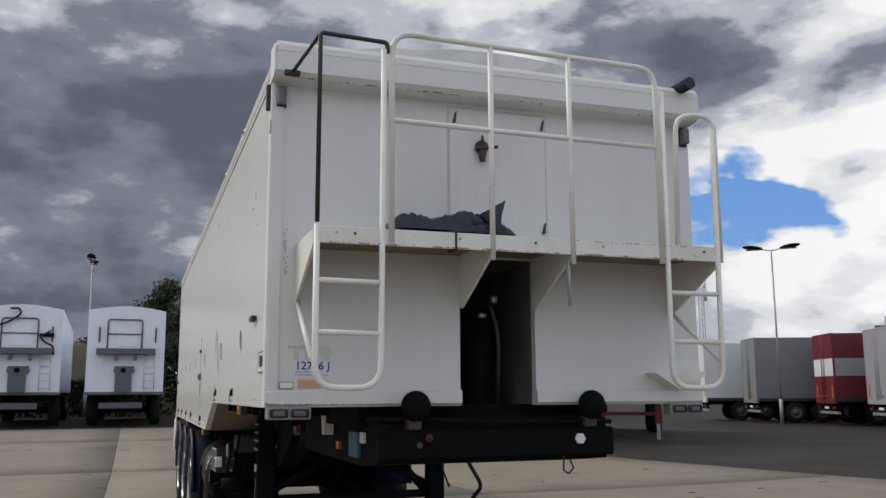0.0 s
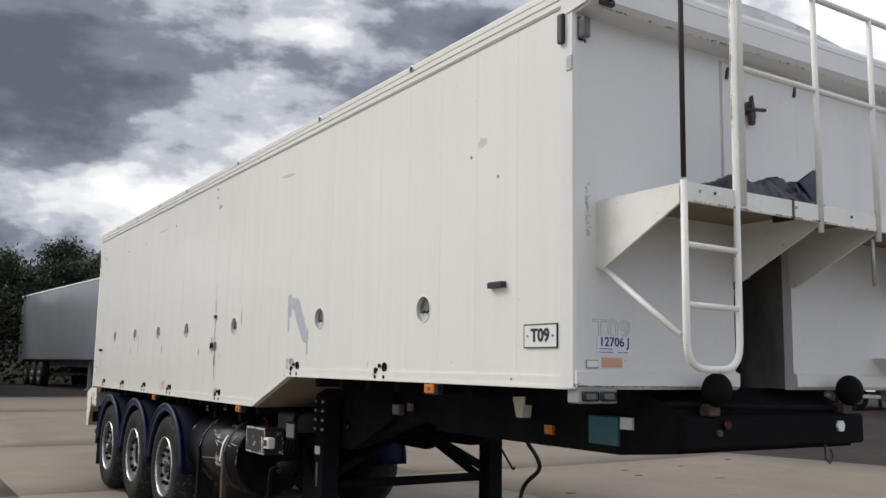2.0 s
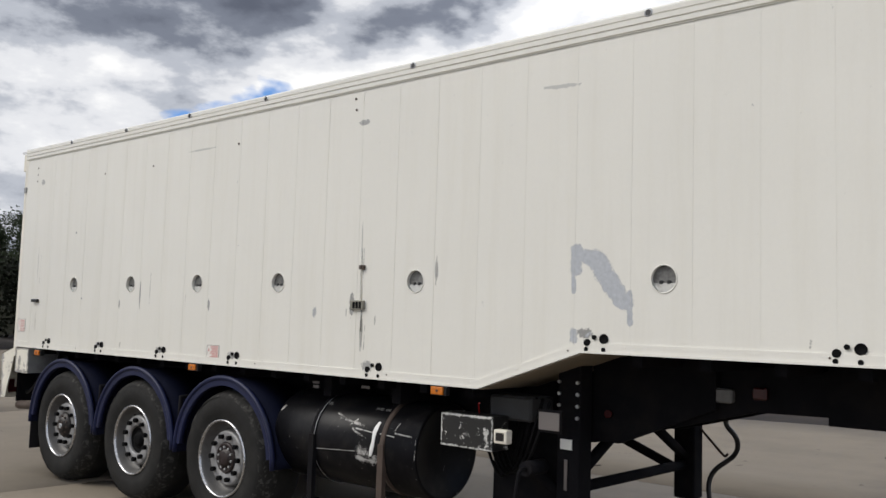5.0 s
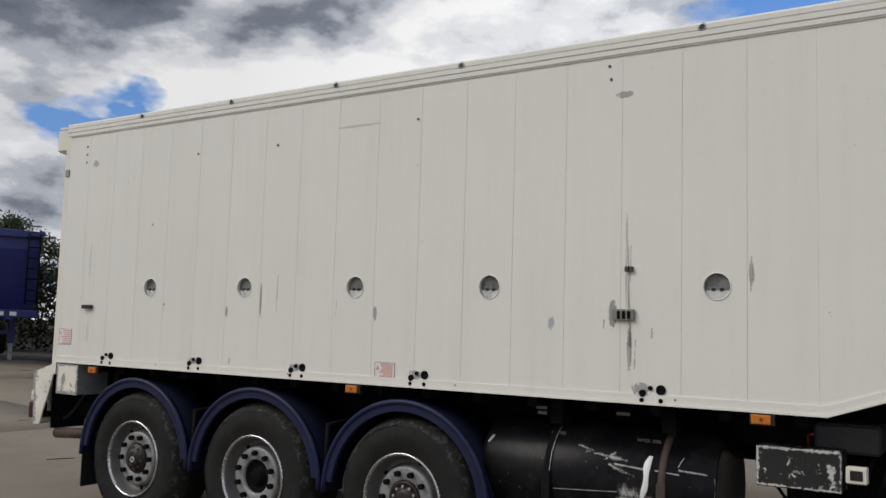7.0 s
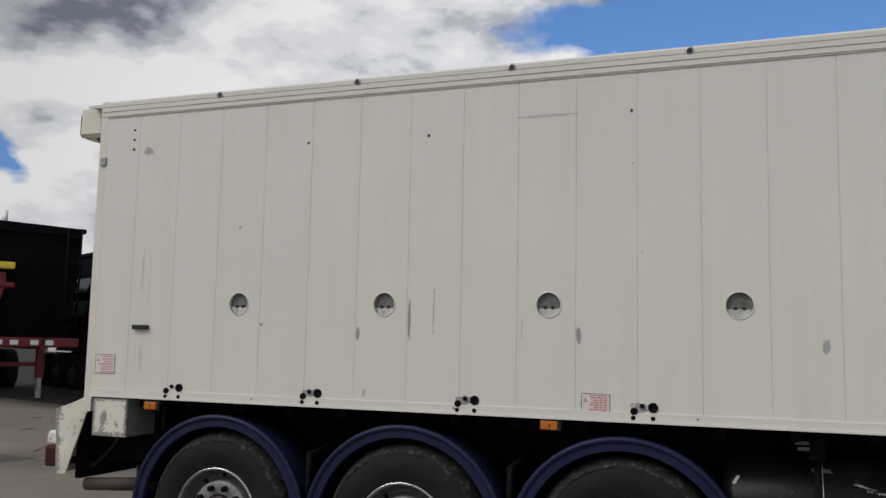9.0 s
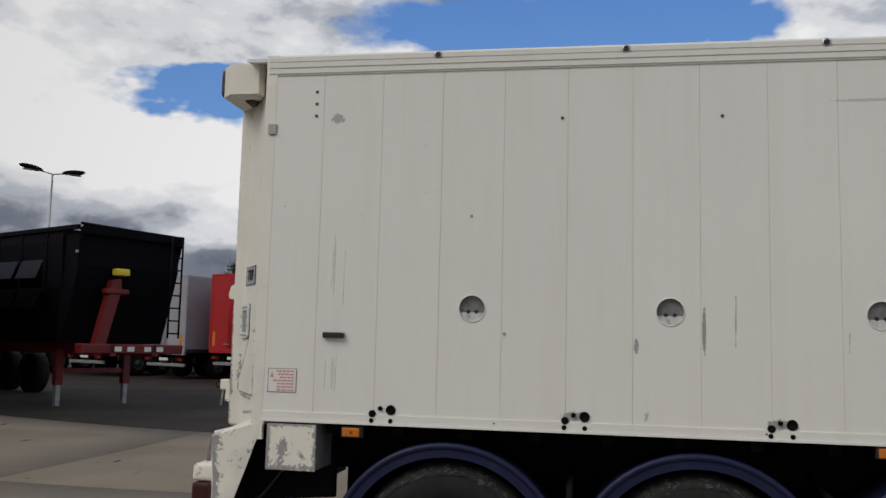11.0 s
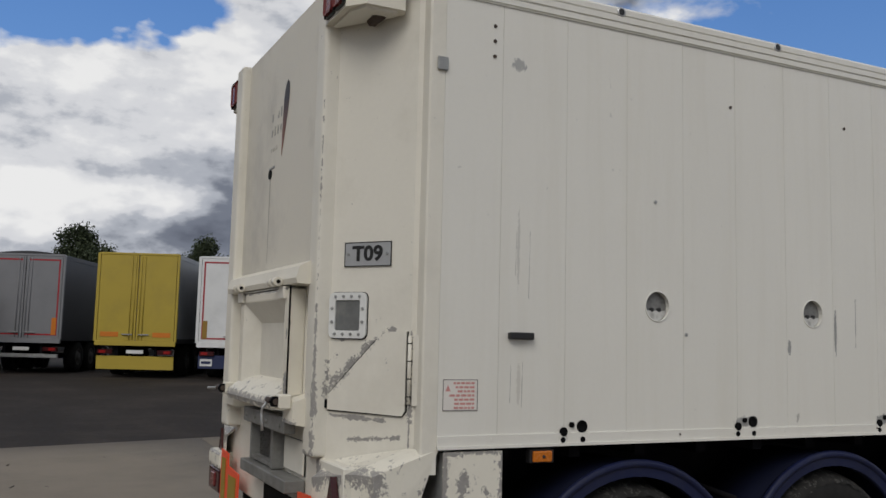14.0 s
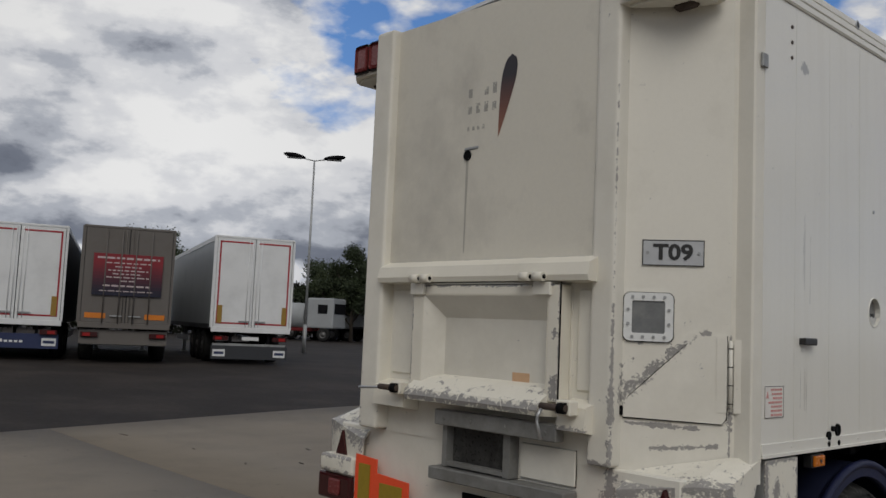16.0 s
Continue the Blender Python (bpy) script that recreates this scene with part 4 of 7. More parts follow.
# step bracket, lamps and stickers on the bulkhead
bm = bmesh.new()
prism(bm, [(2.78, 1.685), (2.92, 1.600), (3.09, 1.675), (3.08, 1.692)], Y0 - 0.11, Y0, "y")
fpart("step_bracket", bm, paint_deck, trailer)
for x in (0.836, FR - 0.036):
    lamp = fpart("marker_lamp", box(bmesh.new(), x - 0.021, x + 0.021, Y0 - 0.05, Y0 - 0.002, 2.955, 3.045, 0.012, 2), clear_lens, trailer, "smoky oval marker lamp")
    fpart("lamp_base", box(bmesh.new(), x - 0.026, x + 0.026, Y0 - 0.012, Y0 - 0.001, 2.945, 3.055, 0.004), black_plastic, lamp)
fpart("marker_lamp", box(bmesh.new(), SX - 0.028, SX - 0.001, 6.372, 6.405, 2.945, 3.075, 0.008, 2), black_plastic, trailer, "black side marker")
fpart("catch_plate", box(bmesh.new(), SX - 0.012, SX - 0.001, 6.325, 6.362, 2.82, 2.885, 0.003), galv, trailer)
for x0 in (0.805, FR - 0.205):
    pair = fpart("front_lamp_unit", box(bmesh.new(), x0, x0 + 0.2, Y0 - 0.03, Y0 + 0.05, 1.470, 1.528, 0.006), mat("tarnished_lamp_shell", (0.26, 0.26, 0.25), 0.5, 0.3, var=0.3, scale=12), trailer, "pair of front position lamps")
    for k in (0, 1):
        fpart("lens", box(bmesh.new(), x0 + 0.010 + k * 0.095, x0 + 0.094 + k * 0.095, Y0 - 0.036, Y0 - 0.028, 1.480, 1.518, 0.010, 2), black_plastic, pair)
        fpart("bulb_glass", box(bmesh.new(), x0 + 0.024 + k * 0.095, x0 + 0.080 + k * 0.095, Y0 - 0.040, Y0 - 0.036, 1.486, 1.512, 0.008, 2), clear_lens, pair)
FRONT = (1, 0, 0), (0, -1, 0)
st = fpart("lot_sticker", box(bmesh.new(), 0.921, 1.102, Y0 - 0.0035, Y0 - 0.001, 1.662, 1.738), paper, trailer, "pale lilac auction sticker with a lot number")
letters("lot_number", "12706 J", 0.052, ink_navy, st, FM @ facing((1.012, Y0 - 0.0045, 1.714), *FRONT), width=0.150, bold=0.0006)
for xa, xb, z in ((0.930, 1.000, 1.6855), (0.930, 1.005, 1.672), (1.030, 1.052, 1.672), (1.058, 1.088, 1.672)):
    fpart("small_print", box(bmesh.new(), xa, xb, Y0 - 0.0045, Y0 - 0.0036, z, z + 0.003), ink_navy, st)
tag = fpart("warning_label", box(bmesh.new(), 0.945, 1.055, Y0 - 0.0035, Y0 - 0.001, 1.612, 1.652), orange_tag, trailer)
for z in (1.619, 1.629, 1.639):
    fpart("small_print", box(bmesh.new(), 0.952, 1.048, Y0 - 0.0045, Y0 - 0.0036, z, z + 0.004), pink_tag, tag)
letters("chalked_letters", "T09", 0.105, ink_grey, trailer, FM @ facing((1.0, Y0 - 0.0012, 1.765), *FRONT), "faint pencilled fleet mark", width=0.205, depth=0.0, drawn=0.0012)
rf = fpart("reflector", box(bmesh.new(), 0.858, 0.925, Y0 - 0.006, Y0 - 0.001, 1.608, 1.642, 0.003), galv, trailer, "clear oblong reflector")
fpart("reflector_lens", box(bmesh.new(), 0.862, 0.921, Y0 - 0.010, Y0 - 0.005, 1.612, 1.638, 0.003), plate_white, rf)
random.seed(5)
for i in range(14):
    z = 2.14 + i * 0.016
    x = 0.875 + random.uniform(-0.008, 0.008)
    fpart("scribble", box(bmesh.new(), x - random.uniform(0.001, 0.010), x + random.uniform(0.001, 0.010), Y0 - 0.0025, Y0 - 0.0005, z, z + random.uniform(0.004, 0.018)), ink_grey, trailer)

# side fittings
plate = part("fleet_plate", box(bmesh.new(), SX - 0.006, SX - 0.001, 6.398, 6.634, 1.672, 1.778, 0.002), plate_white, trailer, "white fleet number plate with black edge")
for ya, yb, za, zb in ((6.396, 6.636, 1.774, 1.779), (6.396, 6.636, 1.671, 1.675), (6.396, 6.400, 1.671, 1.779), (6.632, 6.636, 1.671, 1.779)):
    part("plate_edge", box(bmesh.new(), SX - 0.0075, SX - 0.001, ya, yb, za, zb), ink, plate)
letters("fleet_number", "T09", 0.082, ink, plate, on_side(6.516, 1.725, 0.0075), width=0.135, bold=0.0022)
for y in (6.425, 6.607):
    part("plate_screw", cyl(bmesh.new(), (SX - 0.010, y, 1.725), (SX - 0.005, y, 1.725), 0.006, 8), galv, plate)


def grip(y, z):
    bm = bmesh.new()
    box(bm, SX - 0.030, SX - 0.014, y - 0.060, y + 0.060, z - 0.016, z + 0.016, 0.006, 2)
    for d in (-0.05, 0.05):
        box(bm, SX - 0.018, SX - 0.001, y + d - 0.010, y + d + 0.010, z - 0.014, z + 0.014)
    part("rope_grip", bm, black_plastic, trailer, "short black plastic grip")


grip(6.845, 1.977)
grip(15.948, 1.731)


def bolt_group(y, z, mirror=1):
    """Black bolt holes low on the side, one large and three small, with a grey scuff."""
    big = part("lashing_bolt", lathe(bmesh.new(), [(0.0, 0.002), (0.018, 0.002), (0.023, 0.007), (0.027, 0.006), (0.028, -0.002)], (SX - 0.001, y, z), (-1, 0, 0), 16), grease, trailer, "black greasy lashing bolt")
    for dy, dz, r in ((0.058, 0.008, 0.013), (0.102, -0.022, 0.020), (0.106, -0.058, 0.013), (-0.001, -0.058, 0.013)):
        part("small_bolt", cyl(bmesh.new(), (SX - 0.010, y + dy * mirror, z + dz), (SX - 0.001, y + dy * mirror, z + dz), r, 10), grease, big)


for y, z in ((9.28, 1.572), (10.968, 1.330), (12.508, 1.333), (13.533, 1.332), (14.569, 1.334), (15.612, 1.331), (7.985, 1.572)):
    bolt_group(y, z)


def side_lamp(y, z, x=SX + 0.005):
    body = part("side_marker_lamp", box(bmesh.new(), x - 0.012, x + 0.03, y - 0.062, y + 0.062, z - 0.030, z + 0.030, 0.004), black_plastic, trailer, "amber side marker lamp in a black housing")
    part("lens", box(bmesh.new(), x - 0.024, x - 0.010, y - 0.046, y + 0.052, z - 0.024, z + 0.024, 0.006, 2), amber, body)
    part("lens_stud", cyl(bmesh.new(), (x - 0.028, y, z), (x - 0.022, y, z), 0.008, 8), rust, body)


for y, z in ((7.45, 1.462), (10.44, 1.215), (13.08, 1.212), (15.826, 1.205)):
    side_lamp(y, z)
latch = part("side_latch", box(bmesh.new(), SX - 0.022, SX - 0.001, 11.118, 11.246, 1.702, 1.766, 0.004), mat("tarnished_latch_steel", (0.25, 0.24, 0.20), 0.55, 0.3, var=0.3, scale=14, bump=0.2), trailer, "worn steel latch with black gaps")
for dy in (-0.04, -0.01, 0.02):
    part("latch_slot", box(bmesh.new(), SX - 0.026, SX - 0.018, 11.178 + dy, 11.196 + dy, 1.712, 1.756), grease, latch)
bm = bmesh.new()
tube(bm, [(SX - 0.006, 11.155, 1.766), (SX - 0.006, 11.168, 2.12)], 0.003, 8)
tube(bm, [(SX - 0.006, 11.150, 1.56), (SX - 0.006, 11.150, 1.702)], 0.003, 8)
part("latch_rod", bm, paint_side, latch)
for y, z in ((11.166, 1.99), (11.14, 1.99)):
    part("rod_guide", box(bmesh.new(), SX - 0.018, SX - 0.001, y - 0.01, y + 0.01, z - 0.014, z + 0.014), rust, latch)


def notice(y0, y1, z0, z1):
    lab = part("warning_label", box(bmesh.new(), SX - 0.003, SX - 0.0005, y0, y1, z0, z1), sign_white, trailer, "faded red and white warning label")
    for ya, yb, za, zb in ((y0, y1, z1 - 0.003, z1), (y0, y1, z0, z0 + 0.003), (y0, y0 + 0.003, z0, z1), (y1 - 0.003, y1, z0, z1)):
        part("label_edge", box(bmesh.new(), SX - 0.0038, SX - 0.0028, ya, yb, za, zb), label_white, lab)
    wordy, n = random.Random(int(y0 * 100)), 7
    for i in range(n):
        z, y = z1 - (z1 - z0) * (i + 0.9) / (n + 0.6), y0 + 0.016
        while y < y1 - 0.05 - 0.012 * (i % 3):
            w = wordy.uniform(0.010, 0.026)
            part("small_print", box(bmesh.new(), SX - 0.004, SX - 0.0028, y, y + w, z - 0.0045, z + 0.0045), pink_tag, lab)
            y += w + 0.005
    part("warning_sign", prism(bmesh.new(), [(y1 - 0.012, z1 - 0.050), (y1 - 0.024, z1 - 0.022), (y1 - 0.036, z1 - 0.050)], SX - 0.004, SX - 0.0028), pink_tag, lab)


notice(16.155, 16.322, 1.408, 1.540)
notice(12.742, 12.902, 1.300, 1.400)
for y, z in ((16.10, 3.12), (16.10, 3.05), (16.10, 2.98), (15.19, 2.40), (14.70, 2.94), (13.86, 2.935), (12.62, 3.0), (11.285, 3.17), (11.275, 3.09), (15.0, 1.76), (6.86, 2.52), (7.1, 2.66)):
    part("rivet", cyl(bmesh.new(), (SX - 0.004, y, z), (SX + 0.002, y, z), 0.009, 8), rust if z > 2.9 else galv, trailer)
part("corner_fitting", box(bmesh.new(), SX - 0.012, SX, 16.335, 16.385, 2.875, 2.935, 0.003), galv, trailer, "small grey corner fitting")


# ---- rear end ----
RY = 16.82
BACK = (-1, 0, 0), (0, 1, 0)


def both(points):
    """The same plan line on the far side."""
    return [(2 * CX - x, y) for x, y in points]


for plan in ([(SX, Y1), (SX + 0.004, 16.408), (SX + 0.012, 16.416), (0.882, 16.412), (0.892, 16.433), (1.275, 16.687), (1.292, 16.662), (0.93, 16.40), (SX + 0.03, Y1)],):
    part("corner_panel", prism(bmesh.new(), plan, 1.145, 3.345, "z"), paint_rear, trailer, "angled cream rear corner panel, chipped along its edges")
    part("corner_panel", prism(bmesh.new(), both(plan), 1.19, 3.345, "z"), paint_rear, trailer)
for xa, xb, ya in ((1.255, 1.38, 16.747), (2.745, 2.895, 16.785)):
    post = part("rear_post", box(bmesh.new(), xa, xb, 16.60, ya, 1.17, 3.36, 0.022, 3), paint_rear, trailer, "rounded cream rear post")
part("rear_door", box(bmesh.new(), 1.34, 2.75, 16.70, 16.735, 2.0, 3.35), soot, trailer, "upper tail door, cream paint darkened by soot")
part("rear_rib", prism(bmesh.new(), [(16.735, 2.062), (16.80, 2.030), (RY - 0.005, 1.975), (RY - 0.012, 1.950), (16.70, 1.945), (16.70, 2.062)], 1.342, 2.748), paint_worn, trailer, "sloped cross rib of the tail")
part("lower_tail", box(bmesh.new(), 1.34, 2.75, 16.66, 16.70, 1.16, 1.95), paint_rear, trailer)
# grain flap
flap = part("tail_flap", box(bmesh.new(), 1.503, 2.49, 16.7005, 16.712, 1.40, 1.95), paint_rear, trailer, "recessed cream tail flap with chipped frame")
for xa, xb, za, zb in ((1.502, 1.575, 1.42, 1.935), (2.385, 2.475, 1.42, 1.935), (1.575, 2.385, 1.880, 1.935)):
    part("flap_frame", box(bmesh.new(), xa, xb, 16.712, 16.795, za, zb, 0.012, 2), paint_worn, flap)
part("flap_bevel", prism(bmesh.new(), [(2.387, 16.795), (2.387, 16.712), (2.305, 16.712)], 1.45, 1.88, "z"), paint_rear, flap)
part("flap_bevel", prism(bmesh.new(), [(1.573, 16.795), (1.573, 16.712), (1.60, 16.712)], 1.45, 1.88, "z"), paint_rear, flap)
part("flap_bevel", prism(bmesh.new(), [(16.795, 1.884), (16.712, 1.884), (16.712, 1.775)], 1.575, 2.387), paint_rear, flap)
part("flap_shelf", prism(bmesh.new(), [(16.712, 1.49), (16.76, 1.475), (16.85, 1.415), (16.86, 1.385), (16.85, 1.36), (16.712, 1.35)], 1.56, 2.44), paint_chipped, flap, "sloped ledge worn to bare metal")
part("flap_gap", box(bmesh.new(), 1.4995, 1.5022, 16.7885, 16.7965, 1.41, 1.945), grease, flap)
part("flap_gap", box(bmesh.new(), 2.478, 2.486, 16.712, 16.745, 1.41, 1.945), seam_dark, flap)
part("flap_gap", box(bmesh.new(), 1.54, 2.48, 16.75, 16.798, 1.9375, 1.944), seam_dark, flap)
for x in (1.64, 2.385):
    for k in (-0.045, 0.035):
        hg = part("flap_hinge", cyl(bmesh.new(), (x + k - 0.028, 16.835, 1.966), (x + k + 0.028, 16.835, 1.966), 0.021, 14), paint_worn, flap, "round barrel hinge")
        part("hinge_pin", cyl(bmesh.new(), (x + k - 0.032, 16.835, 1.966), (x + k + 0.032, 16.835, 1.966), 0.010, 10), grease, hg)
for x in (1.60, 2.43):
    part("hinge_leaf", box(bmesh.new(), x - 0.05, x + 0.05, 16.79, 16.812, 1.885, 1.945, 0.004), paint_rear, flap)
part("small_label", box(bmesh.new(), 1.735, 1.840, 16.7125, 16.7145, 1.487, 1.530), orange_tag, flap)
for xa, xb in ((1.345, 1.492), (2.50, 2.745)):
    part("side_pocket", box(bmesh.new(), xa + 0.02, xb - 0.02, 16.66, 16.712, 1.47, 1.92, 0.01), paint_rear, trailer)
    part("pocket_sill", prism(bmesh.new(), [(16.70, 1.44), (16.80, 1.41), (16.81, 1.31), (16.70, 1.29)], xa, xb), paint_worn, trailer)
# latches of the flap
for x, turn in ((1.47, 1), (2.56, -1)):
    lt = part("flap_latch", cyl(bmesh.new(), (x - 0.08, 16.87, 1.408), (x + 0.06, 16.87, 1.408), 0.015, 12), rust, trailer, "rusty screw latch with a steel lever")
    part("latch_nut", cyl(bmesh.new(), (x - 0.075, 16.87, 1.408), (x - 0.040, 16.87, 1.408), 0.026, 6), grease, lt)
    part("latch_bracket", box(bmesh.new(), x - 0.09, x - 0.01, 16.80, 16.86, 1.375, 1.44, 0.006), paint_worn, lt)
    end = [(x + 0.05, 16.875, 1.40), (x + 0.045, 16.90, 1.375), (x + 0.055, 16.90, 1.35), (x + 0.03, 16.90, 1.27)] if turn > 0 else [(x + 0.02, 16.87, 1.408), (x + 0.10, 16.88, 1.40), (x + 0.19, 16.90, 1.395)]
    part("latch_lever", tube(bmesh.new(), rounded(end, 0.02, 3), 0.007, 8), alloy, lt)
# steel frame of the discharge hatch
part("hatch_beam", box(bmesh.new(), 1.50, 2.27, 16.74, 16.80, 1.250, 1.325, 0.005), tail_steel, trailer, "grey steel cross beam with rivets")
for x in (1.56, 1.80, 2.02, 2.2):
    part("beam_rivet", cyl(bmesh.new(), (x, 16.795, 1.285), (x, 16.807, 1.285), 0.009, 8), tail_steel, trailer)
hatch = part("hatch_frame", box(bmesh.new(), 2.21, 2.24, 16.70, 16.765, 1.05, 1.25), tail_steel, trailer, "grey steel outlet hatch")
part("hatch_post", box(bmesh.new(), 1.795, 1.835, 16.70, 16.765, 1.05, 1.25), tail_steel, hatch)
# a dark sheet stands in for the shaded depth of the open mouth
part("hatch_glass", box(bmesh.new(), 1.835, 2.21, 16.712, 16.718, 1.07, 1.25), mat("dim_hatch_mouth", (0.02, 0.02, 0.02), 0.3, var=0.5, scale=9, bump=0.05, dirt=((0.13, 0.13, 0.12), 0.6, 7)), hatch, "dark sheet standing in for the shaded hatch mouth")
part("hatch_floor", box(bmesh.new(), 1.835, 2.21, 16.70, 16.760, 1.055, 1.075), tail_steel, hatch)
part("lid_gap", box(bmesh.new(), 1.4593, 1.7758, 16.699, 16.7045, 1.0592, 1.2158), grease, trailer)
part("hatch_lid", box(bmesh.new(), 1.46, 1.775, 16.700, 16.712, 1.06, 1.215, 0.004), paint_rear, trailer)
part("lower_beam", box(bmesh.new(), 1.45, 2.30, 16.70, 16.80, 0.985, 1.045, 0.005), tail_steel, trailer, "grey steel sill below the hatch")
part("tail_apron", box(bmesh.new(), 0.95, 3.15, 16.64, 16.695, 0.80, 1.165, 0.006), paint_rear, trailer)
# added plate, blocks the light gap and the view of the boards' backs
part("underrun_plate", box(bmesh.new(), 0.93, 3.17, 16.52, 16.56, 0.66, 1.17), black_steel, trailer, "mud-dark plate added behind the tail to block the gap")
part("dark_opening", box(bmesh.new(), 1.45, 2.15, 16.69, 16.704, 0.78, 0.93), grease, trailer)
# wings over the rear corners
for side in (0, 1):
    def at(x):
        return 2 * CX - x if side else x
    bm = bmesh.new()
    a0, a1, a2 = (at(0.80), 16.335, 1.247), (at(0.885), 16.44, 1.247), (at(1.19), 16.645, 1.172)
    b0, b1, b2 = (at(0.785), 16.630, 1.152), (at(0.90), 16.680, 1.148), (at(1.22), 16.745, 1.095)
    c0, c1, c2 = (at(0.785), 16.600, 0.70), (at(0.90), 16.675, 0.69), (at(1.22), 16.735, 0.70)
    d0 = (at(0.80), 16.530, 0.71)
    vs = {k: bm.verts.new(v) for k, v in dict(a0=a0, a1=a1, a2=a2, b0=b0, b1=b1, b2=b2, c0=c0, c1=c1, c2=c2, d0=d0).items()}
    for q in (("a0", "a1", "b1", "b0"), ("a1", "a2", "b2", "b1"), ("b0", "b1", "c1", "c0"), ("b1", "b2", "c2", "c1"), ("a0", "b0", "c0", "d0")):
        bm.faces.new([vs[k] for k in q])
    bmesh.ops.subdivide_edges(bm, edges=bm.edges, cuts=3, use_grid_fill=True)
    wobble(bm, 0.006, 7)
    bmesh.ops.solidify(bm, geom=bm.faces, thickness=0.012)
    wing = part("rear_wing", bm, paint_chipped, trailer, "dented cream wing panel, worn to metal")
    bm = bmesh.new()
    prism(bm, [(at(1.055), 0.985), (at(1.005), 1.125), (at(0.955), 0.985)], 16.705, 16.735, "y")
    part("triangle_reflector", bm, dark_lens, wing, "dark red triangular reflector")
    box(bm := bmesh.new(), min(at(0.86), at(1.16)), max(at(0.86), at(1.16)), 16.64, 16.775, 0.885, 0.99, 0.03, 3)
    lampbox = part("rear_lamp_unit", wobble(bm, 0.008, 9), paint_chipped, trailer, "rear lamp unit under a chipped white hood")
    part("rear_lamp", box(bmesh.new(), min(at(0.84), at(1.14)), max(at(0.84), at(1.14)), 16.65, 16.765, 0.74, 0.885, 0.02, 3), dark_lens, lampbox, "dark red rear lamp")
    part("lamp_lens", box(bmesh.new(), min(at(0.95), at(1.05)), max(at(0.95), at(1.05)), 16.760, 16.775, 0.77, 0.86, 0.01), tail_red, lampbox)
    board = part("marker_board", prism(bmesh.new(), [(at(1.18), 1.020), (at(1.36), 1.010), (at(1.36), 0.940), (at(1.62), 0.925), (at(1.62), 0.72), (at(1.18), 0.70)], 16.756, 16.764, "y"), chevron_red, trailer, "fluorescent red rear marking board with ochre panels")
    for xa, xb, za, zb in ((1.215, 1.31, 0.72, 0.975), (1.395, 1.575, 0.74, 0.895)):
        part("board_panel", box(bmesh.new(), min(at(xa), at(xb)), max(at(xa), at(xb)), 16.765, 16.768, za, zb), chevron_yellow, board)
    # high lamp housing on the corner
    hood = part("high_lamp_hood", prism(bmesh.new(), [(at(0.90), 16.50), (at(0.90), 16.68), (at(0.98), 16.75), (at(1.26), 16.75), (at(1.26), 16.69), (at(0.95), 16.48)], 3.150, 3.335, "z"), paint_worn, trailer, "cream hood with tail lamps high on the corner")
    part("hood_floor", prism(bmesh.new(), [(at(0.92), 16.53), (at(0.92), 16.68), (at(1.0), 16.72), (at(1.23), 16.72), (at(1.23), 16.70), (at(0.97), 16.52)], 3.138, 3.150, "z"), paint_rear, hood)
    for k, mm in ((1.045, tail_red), (1.175, tail_red)):
        lens = box(bmesh.new(), min(at(k - 0.052), at(k + 0.052)), max(at(k - 0.052), at(k + 0.052)), 16.755, 16.768, 3.175, 3.320, 0.02, 2)
        part("high_lamp", lens, mm, hood)
        part("lamp_bezel", box(bmesh.new(), min(at(k - 0.062), at(k + 0.062)), max(at(k - 0.062), at(k + 0.062)), 16.747, 16.760, 3.163, 3.332, 0.02, 2), black_plastic, hood)
    part("cable_gland", wobble(box(bmesh.new(), min(at(0.98), at(1.08)), max(at(0.98), at(1.08)), 16.56, 16.62, 3.12, 3.17, 0.012), 0.012, 14), rust, hood)
# fittings of the angled corner panel; s runs along it towards the tail
D, NRM = Vector((0.834, 0.552, 0)), Vector((-0.552, 0.834, 0))


def corner(s, z, out=0.0):
    return facing(Vector((0.984, 16.494, z)) + D * s + NRM * out, -D, NRM)


plate = part("fleet_plate", place_all(box(bmesh.new(), -0.127, 0.127, -0.055, 0.055, 0.001, 0.006, 0.003), corner(0.126, 2.078)), plate_grey, trailer, "grey fleet number plate")
for xa, xb, za, zb in ((-0.127, 0.127, 0.051, 0.055), (-0.127, 0.127, -0.055, -0.051), (-0.127, -0.123, -0.055, 0.055), (0.123, 0.127, -0.055, 0.055)):
    part("plate_edge", place_all(box(bmesh.new(), xa, xb, za, zb, 0.004, 0.0075), corner(0.126, 2.078)), ink, plate)
letters("fleet_number", "T09", 0.092, ink, plate, corner(0.126, 2.078, 0.0075), width=0.165, bold=0.003)
for k in (-0.105, 0.105):
    part("plate_screw", place_all(cyl(bmesh.new(), (k, 0, 0.004), (k, 0, 0.011), 0.007, 8), corner(0.126, 2.078)), galv, plate)
def round_square(h, r):
    return [(math.copysign(h - r, math.cos(q)) + r * math.cos(q), math.copysign(h - r, math.sin(q)) + r * math.sin(q)) for q in (math.pi / 2 * k + math.pi / 2 * j / 4 + (0.001 if j == 0 else -0.001 if j == 4 else 0) for k in range(4) for j in range(5))]


